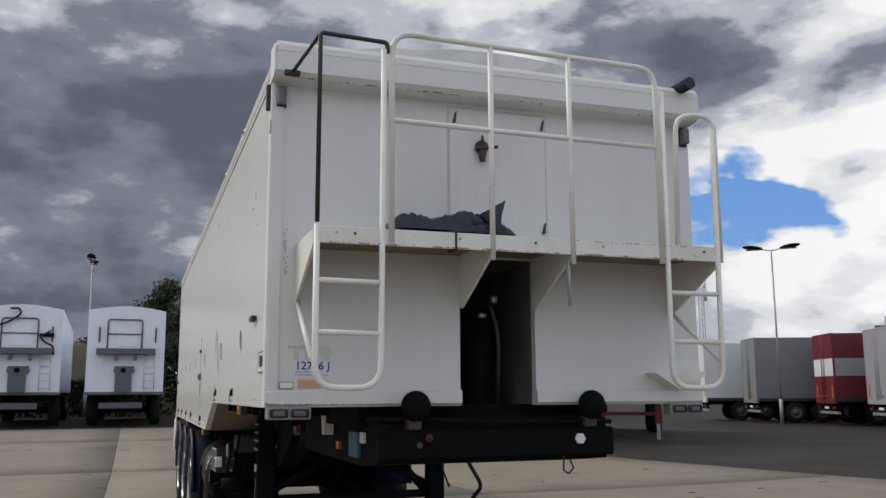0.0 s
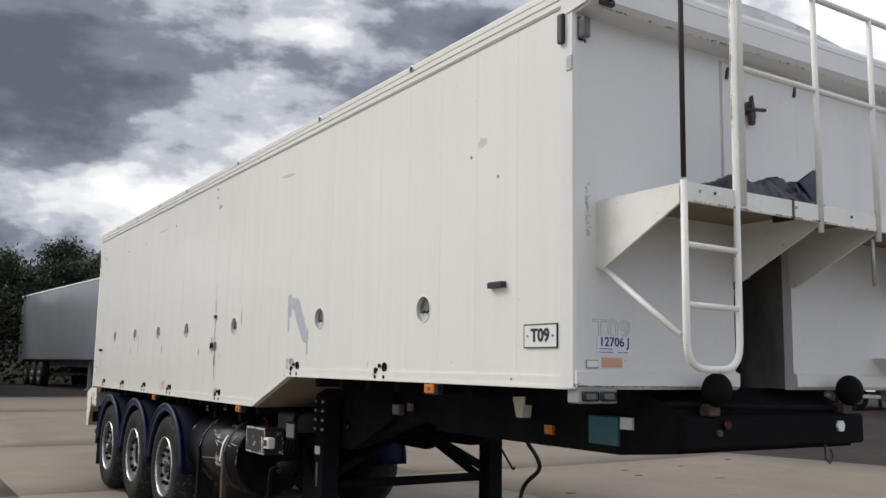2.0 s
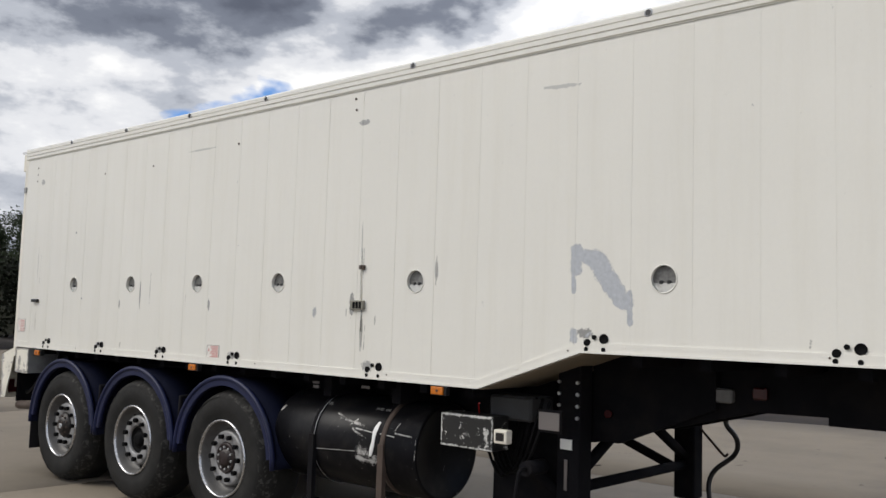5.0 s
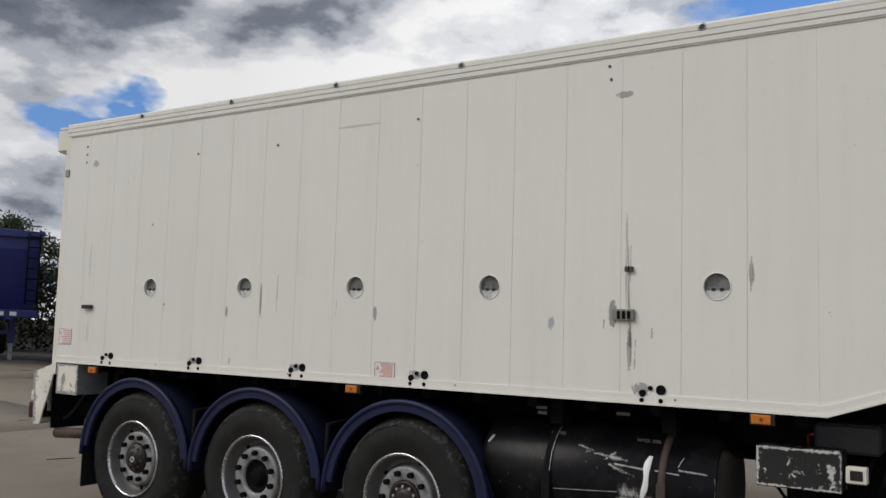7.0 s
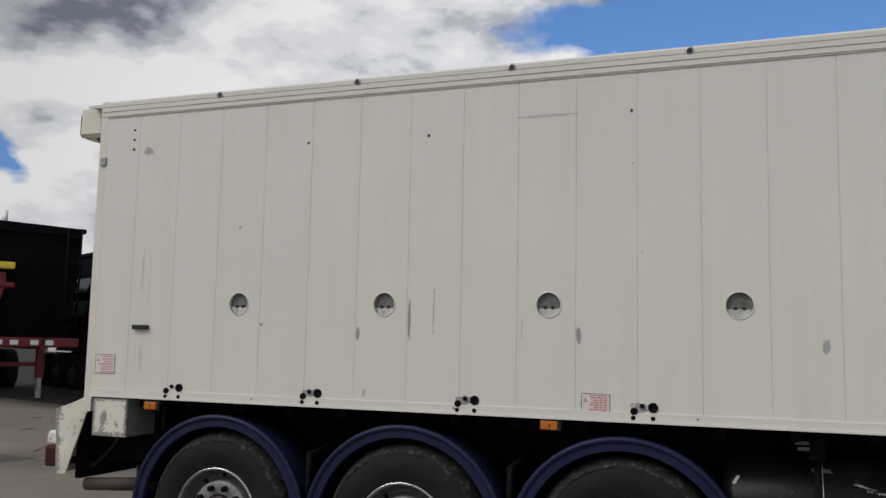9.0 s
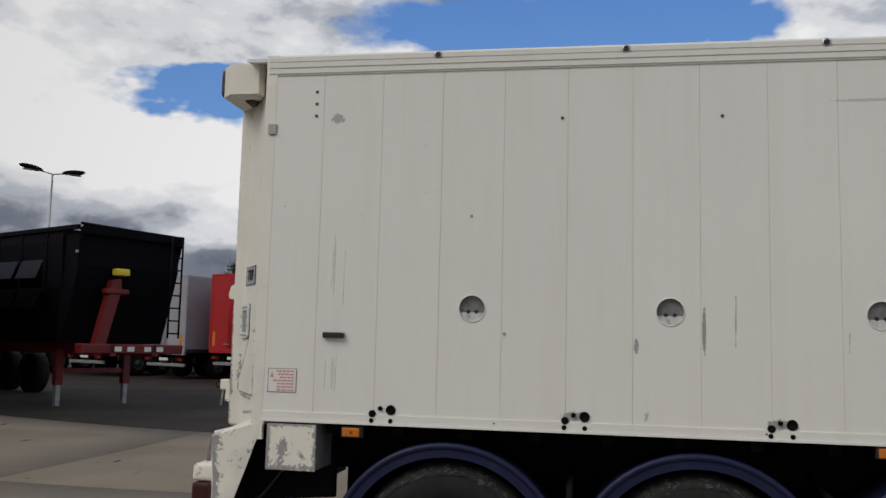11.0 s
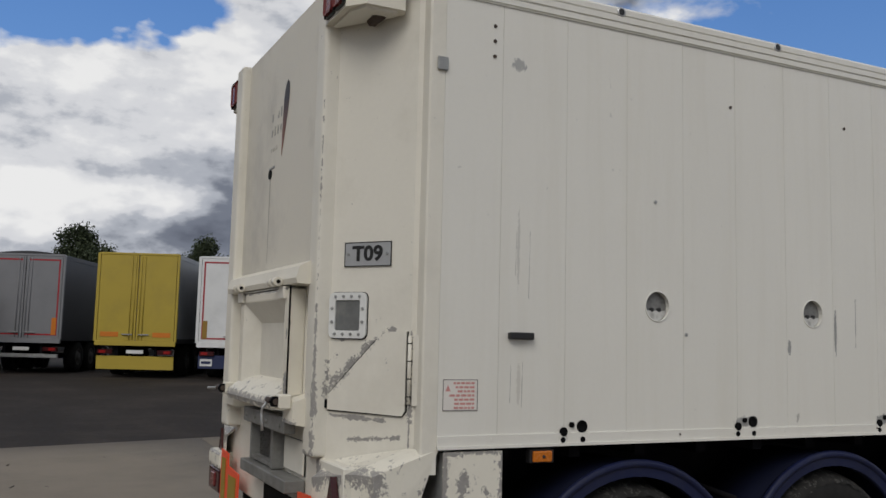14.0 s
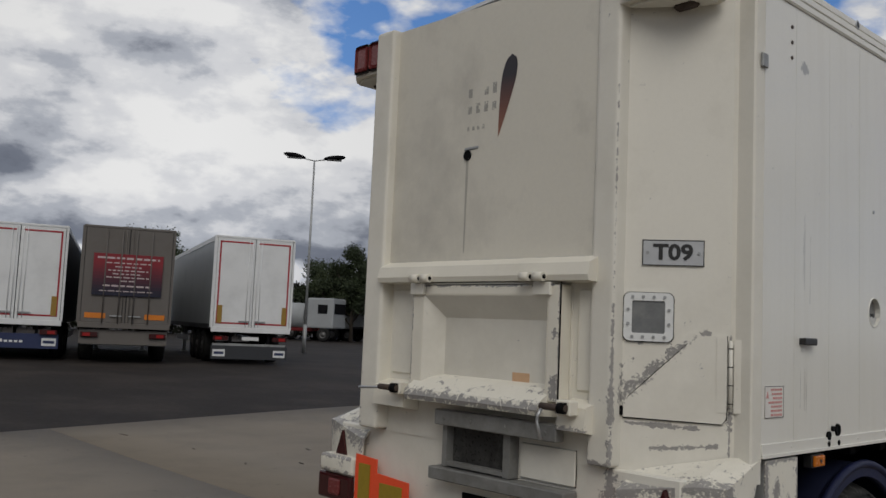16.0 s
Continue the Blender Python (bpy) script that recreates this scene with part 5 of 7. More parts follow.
inner, outer = round_square(0.068, 0.008), round_square(0.102, 0.026)
win = strip(bmesh.new(), inner + inner[:1], outer + outer[:1], 0.0, 0.014, "z", False)
bmesh.ops.remove_doubles(win, verts=win.verts, dist=0.0002)
window = part("level_window", place_all(win, corner(0.222, 1.805)), plate_white, trailer, "small square sight window in a riveted frame")
part("gasket", place_all(prism(bmesh.new(), round_square(0.1055, 0.028), 0.0, 0.004, "z"), corner(0.222, 1.804)), grease, window)
part("glass", place_all(box(bmesh.new(), -0.07, 0.07, -0.07, 0.07, 0.0045, 0.0075), corner(0.222, 1.805)), smoked_glass, window)
for i in range(12):
    x, y = ((-0.066 + 0.044 * (i % 4), 0.084 if i < 4 else -0.084) if i < 8 else (-0.084 if i < 10 else 0.084, -0.03 + 0.06 * (i % 2)))
    part("frame_rivet", place_all(cyl(bmesh.new(), (x, y, 0.012), (x, y, 0.019), 0.007, 8), corner(0.222, 1.805)), galv, window)
bm = bmesh.new()
prism(bm, [(-0.316, 1.385), (-0.316, 1.45), (-0.06, 1.70), (-0.01, 1.735), (0.095, 1.738), (0.095, 1.40), (0.08, 1.378)], 0.0, 0.012, "z")
hm = facing(Vector((0.984, 16.494, 0)) + NRM * 0.001, -D, NRM)
hatch2 = part("corner_hatch", place_all(bm, hm), paint_rear, trailer, "cream access hatch with a sloping worn edge")
bm = bmesh.new()
prism(bm, [(-0.32, 1.44), (-0.33, 1.47), (-0.07, 1.73), (-0.02, 1.755), (-0.01, 1.735), (-0.06, 1.70)], 0.0, 0.006, "z")
part("worn_edge", place_all(bm, hm), paint_rear, hatch2)
part("lifted_gap", place_all(prism(bmesh.new(), [(-0.300, 1.466), (-0.190, 1.5735), (-0.060, 1.7005), (-0.060, 1.7030), (-0.192, 1.5765), (-0.300, 1.4695)], 0.006, 0.0125, "z"), hm), grease, hatch2)
bm = bmesh.new()
prism(bm, [(-0.318, 1.379), (-0.318, 1.385), (0.078, 1.3785), (0.097, 1.400), (0.097, 1.738), (0.0995, 1.738), (0.0995, 1.398), (0.080, 1.374)], 0.0, 0.007, "z")
part("hatch_gap", place_all(bm, hm), grease, hatch2)
part("hatch_catch", place_all(box(bmesh.new(), -0.332, -0.318, 1.39, 1.43, 0.0, 0.014, 0.003), hm), grease, hatch2)
part("hatch_hinge", place_all(cyl(bmesh.new(), (0.112, 1.43, 0.008), (0.112, 1.72, 0.008), 0.009, 10), hm), paint_rear, hatch2)
for k in range(4):
    part("hinge_joint", place_all(cyl(bmesh.new(), (0.112, 1.46 + 0.075 * k, 0.008), (0.112, 1.464 + 0.075 * k, 0.008), 0.0098, 10), hm), grease, hatch2)
for xa in (0.055, 0.125):
    part("hinge_leaf", place_all(box(bmesh.new(), xa, xa + 0.042, 1.425, 1.725, 0.0 if xa > 0.1 else 0.012, 0.004 if xa > 0.1 else 0.015), hm), paint_rear, hatch2)
# faded logo and lettering on the tail: a feather shape and plain bars
feather = bmesh.new()
def blade(q):
    """The half width of the feather, pointed below and round above."""
    return 0.062 * (1 - (1 - q) ** 1.6) * math.sqrt(max(0.0, 1 - max(0.0, (q - 0.62) / 0.38) ** 2.2))


steps = [i / 20 for i in range(21)]
outline = [(-0.105 + 0.075 * q + blade(q), 2.66 + 0.40 * q) for q in steps]
back_edge = [(-0.105 + 0.075 * q - 0.8 * blade(q), 2.66 + 0.40 * q) for q in reversed(steps)]
fm = facing((1.865, 16.7365, 0), *BACK)
prism(feather, outline + back_edge[1:-1], 0.0, 0.001, "z")
feather_mat = mat("faded_feather_print", (0.05, 0.04, 0.045), 0.6, var=0.3, scale=10, bump=0)
nt = feather_mat.node_tree
tcf, sepf, rampf = nt.nodes.new("ShaderNodeTexCoord"), nt.nodes.new("ShaderNodeSeparateXYZ"), nt.nodes.new("ShaderNodeValToRGB")
mapf = nt.nodes.new("ShaderNodeMapRange")
mapf.inputs[1].default_value, mapf.inputs[2].default_value = 2.66, 3.06
nt.links.new(tcf.outputs["Object"], sepf.inputs[0])
nt.links.new(sepf.outputs[2], mapf.inputs[0])
nt.links.new(mapf.outputs[0], rampf.inputs[0])
els = rampf.color_ramp.elements
els[0].position, els[0].color = 0.0, (0.30, 0.13, 0.08, 1)
els[1].position, els[1].color = 0.75, (0.035, 0.032, 0.038, 1)
mid = els.new(0.38)
mid.color = (0.16, 0.07, 0.055, 1)
nt.links.new(rampf.outputs[0], next(n for n in nt.nodes if n.type == "BSDF_PRINCIPLED").inputs["Base Color"])
part("painted_emblem", place_all(feather, fm), feather_mat, trailer, "faded dark feather-shaped emblem")
random.seed(9)
bar_grey = mat("rubbed_grey_print", (0.34, 0.33, 0.30), 0.7, var=0.25, scale=30, bump=0, chips=((0.66, 0.63, 0.55), 0.75, 40))
for row, (z, hgt) in enumerate(((2.885, 0.055), (2.80, 0.055), (2.715, 0.025))):
    for k in range(5 if row < 2 else 4):
        x = 2.185 - k * (0.056 if row < 2 else 0.034)
        if random.random() < 0.25 and k < 3:
            continue
        part("worn_bar", box(bmesh.new(), x - 0.026 if row < 2 else x - 0.016, x, 16.7345, 16.7362, z, z + hgt * random.uniform(0.7, 1.0)), bar_grey, trailer)
hole = part("drain_hole", cyl(bmesh.new(), (2.175, 16.728, 2.59), (2.175, 16.742, 2.59), 0.026, 14), grease, trailer, "round black hole with a soot run below")
part("hole_lip", wobble(box(bmesh.new(), 2.10, 2.20, 16.73, 16.742, 2.615, 2.632, 0.005), 0.006, 12), galv, hole)
part("soot_run", prism(bmesh.new(), [(2.186, 2.57), (2.168, 2.57), (2.174, 2.10), (2.182, 2.10)], 16.7335, 16.7358, "y"), mat("thin_soot_run", (0.42, 0.40, 0.35), 0.6, var=0.2, scale=5), hole)

# box under the rear of the side
tb = part("tool_box", box(bmesh.new(), SX + 0.0, SX + 0.42, 16.03, 16.312, 0.985, 1.236, 0.004), galv, trailer, "white-fronted metal box, badly chipped")
part("box_front", box(bmesh.new(), SX - 0.008, SX + 0.002, 16.028, 16.314, 0.983, 1.236, 0.003), paint_chipped, tb)
part("drain_pipe", cyl(bmesh.new(), (SX + 0.16, 15.9, 0.66), (SX + 0.12, 16.44, 0.63), 0.045, 18), rust, trailer, "rusty pipe end below the tail")
part("tail_bracket", prism(bmesh.new(), [(16.35, 1.2), (16.62, 0.92), (16.62, 0.75), (16.0, 0.80), (16.0, 1.2)], SX + 0.30, SX + 0.34), black_steel, trailer)
part("air_hose", tube(bmesh.new(), rounded([(SX + 0.3, 16.2, 1.1), (SX + 0.25, 16.4, 0.82), (SX + 0.2, 16.5, 0.72), (SX + 0.3, 16.6, 0.9)], 0.15), 0.012, 8), black_plastic, trailer)

# ---- running gear ----
AXLES, AZ, TR = (12.676, 13.99, 15.30), 0.529, 0.528
disc_face = mat("pale_scuffed_wheel_disc", (0.30, 0.30, 0.305), 0.5, 0.3, var=0.2, scale=9, bump=0.15, dirt=((0.09, 0.078, 0.066), 0.7, 13))
hub_red = mat("reddish_greasy_hub", (0.016, 0.008, 0.008), 0.5, 0.1, var=0.5, scale=20, bump=0.4)


def wheel_parts(kind):
    """One wheel at the origin; its outer face looks along -x. kind: 0 bolted hub, 1 plain sunk hub, 2 hub with a bright cap ring."""
    turned = (0, 0, 0), (-1, 0, 0)
    bm = lathe(bmesh.new(), [(0.30, 0.0), (0.318, 0.012), (0.34, 0.013), (0.345, 0.016), (0.40, 0.022), (0.45, 0.016), (0.482, 0.004), (0.500, -0.020), (0.514, -0.045), (0.524, -0.075), (TR, -0.10), (TR, -0.33), (0.500, -0.37), (0.30, -0.385)], *turned, 64)
    w = new("wheel", mesh_of("wheel", bm, rubber))
    bm = lathe(bmesh.new(), [(0.463, 0.0145), (0.482, 0.0065), (0.496, -0.010), (0.508, -0.030), (0.519, -0.055), (TR + 0.0005, -0.092), (TR + 0.0015, -0.13)], *turned, 120)
    rnd = random.Random(4 + kind)
    for k, v in enumerate(bm.verts):
        if k < 120:
            r = math.hypot(v.co.y, v.co.z)
            a = math.atan2(v.co.z, v.co.y)
            out = r + 0.018 * noise.noise(Vector((3 * math.cos(a), 3 * math.sin(a), kind))) + rnd.uniform(-0.004, 0.014)
            v.co.y, v.co.z = v.co.y * out / r, v.co.z * out / r
    part("shoulder", bm, tread_dust, w, "ragged dusty tread shoulder")
    part("rim", lathe(bmesh.new(), [(0.302, -0.006), (0.288, 0.010), (0.281, 0.002), (0.272, -0.030), (0.262, -0.090), (0.225, -0.098), (0.212, -0.080)], *turned, 56), rim_grey, w, "deep dirty grey rim")
    part("rim_lip", lathe(bmesh.new(), [(0.302, 0.004), (0.298, 0.016), (0.290, 0.018), (0.284, 0.010), (0.281, 0.002)], *turned, 56), rim_edge, w, "bright rim edge")
    part("wheel_disc", lathe(bmesh.new(), [(0.213, -0.082), (0.212, -0.048), (0.205, -0.036), (0.195, -0.033), (0.128, -0.033), (0.121, -0.038), (0.120, -0.06)], *turned, 48), disc_face, w, "pale scuffed bolt ring")
    nut = mesh_of("wheel_nut", cyl(bmesh.new(), (0.0, 0, 0), (-0.034, 0, 0), 0.0195, 6), grease)
    for i in range(10):
        a = 2 * math.pi * i / 10
        o = new("wheel_nut", nut)
        o.parent, o.location = w, (0.033, 0.1675 * math.cos(a), 0.1675 * math.sin(a))
    for i in range(10 if kind == 2 else 5):
        a = 2 * math.pi * (i + 0.5) / (10 if kind == 2 else 5)
        part("vent_hole", cyl(bmesh.new(), (0.088, 0.241 * math.cos(a), 0.241 * math.sin(a)), (0.099, 0.241 * math.cos(a), 0.241 * math.sin(a)), 0.015, 10), grease, w)
    shape = {0: [(0.121, -0.06), (0.117, -0.028), (0.104, -0.020), (0.096, -0.030), (0.070, -0.030), (0.064, -0.012), (0.045, -0.006), (0.0, -0.006)],
             1: [(0.121, -0.06), (0.112, -0.050), (0.095, -0.066), (0.060, -0.066), (0.055, -0.040), (0.040, -0.034), (0.0, -0.034)],
             2: [(0.121, -0.06), (0.117, -0.030), (0.108, -0.016), (0.080, -0.012), (0.074, 0.006), (0.050, 0.012), (0.0, 0.012)]}[kind]
    part("hub", lathe(bmesh.new(), shape, *turned, 32), (hub_red, grease, hub_dirt)[kind], w, ("reddish greasy hub with bolts", "black sunk hub", "oily brown hub with a bright ring")[kind])
    if kind != 1:
        cap = mesh_of("hub_bolt", cyl(bmesh.new(), (0.0, 0, 0), (-0.013, 0, 0), 0.0095, 8), galv if kind == 0 else rust)
        for i in range(10):
            a = 2 * math.pi * i / 10 + 0.2
            o = new("hub_bolt", cap)
            o.parent, o.location = w, (0.030 if kind == 0 else 0.014, 0.084 * math.cos(a), 0.084 * math.sin(a))
    if kind == 2:
        part("cap_ring", lathe(bmesh.new(), [(0.014, 0.012), (0.014, 0.024), (0.023, 0.024), (0.023, 0.012)], (0, -0.014, 0.004), (-1, 0, 0), 20), plate_grey, w)
        tab = mesh_of("rusty_tab", box(bmesh.new(), -0.020, -0.010, -0.012, 0.012, -0.008, 0.008, 0.003), rust)
        for i in range(5):
            a = 2 * math.pi * i / 5 + 0.5
            o = new("rusty_tab", tab)
            o.parent, o.location = w, (0.0, 0.045 * math.cos(a), 0.045 * math.sin(a))
    part("inner_drum", lathe(bmesh.new(), [(0.29, -0.36), (0.255, -0.30), (0.255, -0.10), (0.15, -0.09)], *turned, 32), grease, w)
    return w


WX = 0.832
wheels = []
for kind, y in enumerate(AXLES):
    near = wheel_parts(kind)
    wheels += [near, copy_thing(near, pose(RX - 0.03, y, AZ, 40, 0, 180))]
    near.matrix_basis = pose(WX, y, AZ, 17 * kind)
for w in wheels:
    w.parent = trailer
    tagged(w, "wide black trailer tyre on a dirty grey rim")
for y in AXLES:
    part("axle", cyl(bmesh.new(), (WX + 0.2, y, AZ), (RX - 0.25, y, AZ), 0.065, 14), black_steel, trailer)
    for x in (1.42, 2.48):
        part("air_spring", cyl(bmesh.new(), (x, y + 0.32, 0.55), (x, y + 0.32, 0.93), 0.13, 18), grease, trailer)
        part("trailing_arm", prism(bmesh.new(), [(y - 0.55, 0.80), (y - 0.5, 0.9), (y + 0.1, 0.62), (y + 0.45, 0.56), (y + 0.45, 0.48), (y - 0.1, 0.50)], x - 0.05, x + 0.05), black_steel, trailer)

# mudguards: one blue arc over each wheel, with a rolled edge
for side in (0, 1):
    for i, y in enumerate(AXLES):
        xa, xb = (SX + 0.015, SX + 0.44) if not side else (RX - 0.44, RX - 0.015)
        a0, a1 = (-2, 181)
        arc = [radians(a0 + (a1 - a0) * k / 26) for k in range(27)]
        bm = bmesh.new()
        lo = [(y + 0.608 * math.cos(a) * 1.02, AZ + 0.608 * math.sin(a)) for a in arc]
        hi = [(y + 0.624 * math.cos(a) * 1.02, AZ + 0.622 * math.sin(a)) for a in arc]
        strip(bm, lo, hi, xa, xb)
        guard = part("mudguard", bm, guard_dark, trailer, "dark blue plastic mudguard arch")
        bm = bmesh.new()
        xe = xa if not side else xb
        tube(bm, [(xe, y + 0.624 * math.cos(a) * 1.02, AZ + 0.622 * math.sin(a)) for a in arc], 0.020, 8)
        part("rolled_edge", bm, guard_blue, guard)
        bm = bmesh.new()
        x1 = xe + (0.04 if not side else -0.04)
        strip(bm, [(y + 0.562 * math.cos(a) * 1.02, AZ + 0.562 * math.sin(a)) for a in arc[1:-1]], [(y + 0.624 * math.cos(a) * 1.02, AZ + 0.622 * math.sin(a)) for a in arc[1:-1]], min(xe, x1) - (0.006 if not side else 0), max(xe, x1))
        part("inner_lip", bm, guard_blue, guard)
    xa = SX + 0.02 if not side else RX - 0.42
    # black sheet added to keep bright ground from showing behind the wheels
    part("spray_curtain", box(bmesh.new(), 1.26, 2.84, 15.96, 15.97, 0.32, 1.0), black_steel, trailer) if not side else None
    part("mud_flap", box(bmesh.new(), xa, xa + 0.40, 15.925, 15.937, 0.24, 0.80), black_plastic, trailer)
for y in (13.33, 14.645):
    part("guard_stay", tube(bmesh.new(), [(SX + 0.06, y, 0.60), (SX + 0.06, y, 0.95), (1.4, y, 1.0)], 0.02, 8), black_steel, trailer)

# chassis beams, goose neck, legs
for x in (1.42, 2.56):
    bm = bmesh.new()
    prism(bm, [(6.28, 1.42), (6.28, 1.24), (8.7, 1.20), (9.7, 0.93), (16.55, 0.93), (16.55, 1.23), (10.2, 1.23), (9.4, 1.45)], x, x + 0.12)
    part("chassis_rail", bm, black_steel, trailer, "black chassis rail with a goose neck")
for y in (10.6, 11.8, 13.3, 14.6, 15.9):
    part("cross_member", box(bmesh.new(), 1.5, 2.6, y, y + 0.08, 0.98, 1.18), black_steel, trailer)
nose = bmesh.new()
prism(nose, [(6.24, 1.40), (6.24, 1.205), (6.60, 1.17), (8.3, 1.17), (8.3, 1.47), (6.4, 1.46)], 1.36, 2.66)
part("coupling_plate", nose, black_steel, trailer, "black kingpin plate under the nose")
part("nose_beam", box(bmesh.new(), 1.345, 2.675, 6.17, 6.24, 1.225, 1.375, 0.012), grease, trailer)
# added black block that darkens the gap between sill and coupling plate
part("kingpin_frame", box(bmesh.new(), 1.30, 2.76, 6.46, 7.7, 1.38, 1.497), black_steel, trailer)
part("beam_lip", tube(bmesh.new(), [(1.30, 6.25, 1.43), (1.9, 6.17, 1.415), (2.68, 6.22, 1.40)], 0.012, 8), black_steel, trailer)
part("nose_reflector", cyl(bmesh.new(), (2.46, 6.155, 1.315), (2.46, 6.172, 1.315), 0.030, 6), plate_white, trailer)
part("kingpin_hook", tube(bmesh.new(), [(2.38, 6.20, 1.23), (2.37, 6.19, 1.15), (2.40, 6.19, 1.13), (2.43, 6.19, 1.16), (2.41, 6.19, 1.20)], 0.006, 8), rust, trailer)
part("red_coupling", cyl(bmesh.new(), (1.60, 6.145, 1.335), (1.60, 6.172, 1.335), 0.020, 14), dark_lens, trailer)
part("coupling_stub", cyl(bmesh.new(), (1.55, 6.150, 1.30), (1.55, 6.172, 1.30), 0.016, 12), rust, trailer)
for x in (1.53, 2.53):
    bm = bmesh.new()
    bmesh.ops.create_uvsphere(bm, u_segments=20, v_segments=12, radius=0.078, matrix=pose(x, 6.15, 1.495) @ Matrix.Diagonal((1, 0.8, 1, 1)))
    for fc in bm.faces:
        fc.smooth = True
    buffer = part("rubber_buffer", bm, grease, trailer, "round black rubber buffer")
    part("buffer_foot", box(bmesh.new(), x - 0.035, x + 0.035, 6.16, 6.23, 1.375, 1.43, 0.006), rust, buffer)
# things hung on the goose neck
part("document_box", box(bmesh.new(), 1.333, 1.36, 6.598, 6.808, 1.212, 1.354, 0.006), teal, trailer, "teal plastic document box")
part("white_tag", box(bmesh.new(), 1.345, 1.36, 6.51, 6.590, 1.295, 1.352), plate_white, trailer)
part("amber_reflector", box(bmesh.new(), 1.34, 1.36, 7.10, 7.166, 1.232, 1.280), amber, trailer)
part("jack_stub", prism(bmesh.new(), [(7.26, 1.50), (7.40, 1.50), (7.38, 1.40), (7.35, 1.31), (7.30, 1.31)], 1.29, 1.35), paint_worn, trailer)
part("rear_facing_lamp", box(bmesh.new(), 1.365, 1.42, 8.62, 8.70, 1.27, 1.34, 0.01), dark_lens, trailer)
part("work_lamp", box(bmesh.new(), 1.365, 1.42, 8.81, 8.93, 1.24, 1.32, 0.01), clear_lens, trailer)
part("maker_plate", box(bmesh.new(), 1.412, 1.42, 9.27, 9.42, 1.26, 1.355), plate_grey, trailer)
part("gusset_plate", prism(bmesh.new(), [(8.9, 1.46), (9.68, 1.46), (9.68, 0.95), (9.5, 0.95), (8.9, 1.20)], 1.36, 1.412), black_steel, trailer)
# landing legs
for x in (1.27, 2.82):
    leg = part("landing_leg", box(bmesh.new(), x - 0.07, x + 0.07, 9.67, 9.83, 0.42, 1.44, 0.008), black_steel, trailer, "black landing leg")
    part("leg_tube", box(bmesh.new(), x - 0.05, x + 0.05, 9.69, 9.81, 0.06, 0.44), galv, leg)
    part("leg_foot", box(bmesh.new(), x - 0.13, x + 0.13, 9.62, 9.88, 0.0, 0.06, 0.01), rust, leg)
    for y in (9.685, 9.815):
        for z in (1.30, 1.23, 1.16, 1.09):
            part("leg_bolt", cyl(bmesh.new(), (x - 0.084, y, z), (x - 0.068, y, z), 0.011, 8), alloy, leg)
part("leg_shaft", cyl(bmesh.new(), (1.27, 9.75, 1.02), (2.8, 9.75, 1.02), 0.022, 10), black_steel, trailer)
for a, b in (((1.27, 9.76, 0.66), (2.82, 9.76, 0.66)), ((1.27, 9.76, 0.70), (2.05, 9.76, 1.1)), ((2.82, 9.76, 0.70), (2.05, 9.76, 1.1)), ((1.27, 9.8, 0.6), (1.45, 10.7, 1.0)), ((2.82, 9.8, 0.6), (2.65, 10.7, 1.0))):
    part("leg_brace", tube(bmesh.new(), [a, b], 0.036, 8), black_steel, trailer)
part("serial_tag", box(bmesh.new(), 1.190, 1.198, 9.72, 9.80, 0.90, 0.96), plate_white, trailer)
part("leg_marks", box(bmesh.new(), 1.192, 1.198, 9.75, 9.77, 0.66, 0.84), label_white, trailer)
part("safety_label", box(bmesh.new(), 0.945, 0.952, 9.65, 9.79, 1.035, 1.135), label_white, trailer)
part("label_bracket", box(bmesh.new(), 0.953, 0.975, 9.64, 9.80, 1.02, 1.15), black_steel, trailer)
part("amber_stub", cyl(bmesh.new(), (1.33, 9.56, 1.12), (1.36, 9.56, 1.12), 0.024, 10), dark_lens, trailer)
part("suzi_hose", tube(bmesh.new(), rounded([(2.95, 9.3, 1.26), (3.05, 9.5, 1.15), (3.09, 9.60, 0.95), (3.12, 9.50, 0.85), (3.21, 9.54, 0.72), (3.15, 9.75, 0.55), (3.1, 9.7, 0.25)], 0.12), 0.019, 8), black_plastic, trailer)
part("hook_rod", tube(bmesh.new(), rounded([(2.85, 9.75, 1.0), (2.87, 9.53, 0.77), (2.87, 9.49, 0.735), (2.87, 9.47, 0.76)], 0.02, 3), 0.009, 8), rust, trailer)
# diesel tank
TX, TZ, TK = 1.20, 0.775, 0.322
tk = part("fuel_tank", lathe(bmesh.new(), [(0.0, 0.045), (0.12, 0.040), (0.24, 0.022), (0.295, 0.0), (0.310, -0.004), (TK, 0.004), (TK, 1.40), (0.305, 1.435), (0.25, 1.46), (0.12, 1.475), (0.0, 1.48)], (TX, 10.70, TZ), (0, 1, 0), 56), tank_black, trailer, "scratched black cylindrical tank held by straps")
for y, mm in ((10.99, rust), (11.68, black_steel)):
    part("tank_strap", lathe(bmesh.new(), [(0.323, -0.02), (0.330, -0.02), (0.330, 0.02), (0.323, 0.02)], (TX, y, TZ), (0, 1, 0), 40), mm, tk)
    part("strap_post", box(bmesh.new(), 0.862, 0.90, y - 0.025, y + 0.025, 0.36, 0.82), mm, tk)
    part("post_foot", box(bmesh.new(), 0.85, 0.92, y - 0.05, y + 0.05, 0.35, 0.375), mm, tk)
    part("tank_bracket", box(bmesh.new(), 1.0, 1.5, y - 0.04, y + 0.04, 1.08, 1.24), black_steel, tk)
part("strap_edge", lathe(bmesh.new(), [(0.331, -0.0225), (0.3325, -0.0225), (0.3325, -0.0195), (0.331, -0.0195)], (TX, 11.68, TZ), (0, 1, 0), 40), plate_grey, tk)
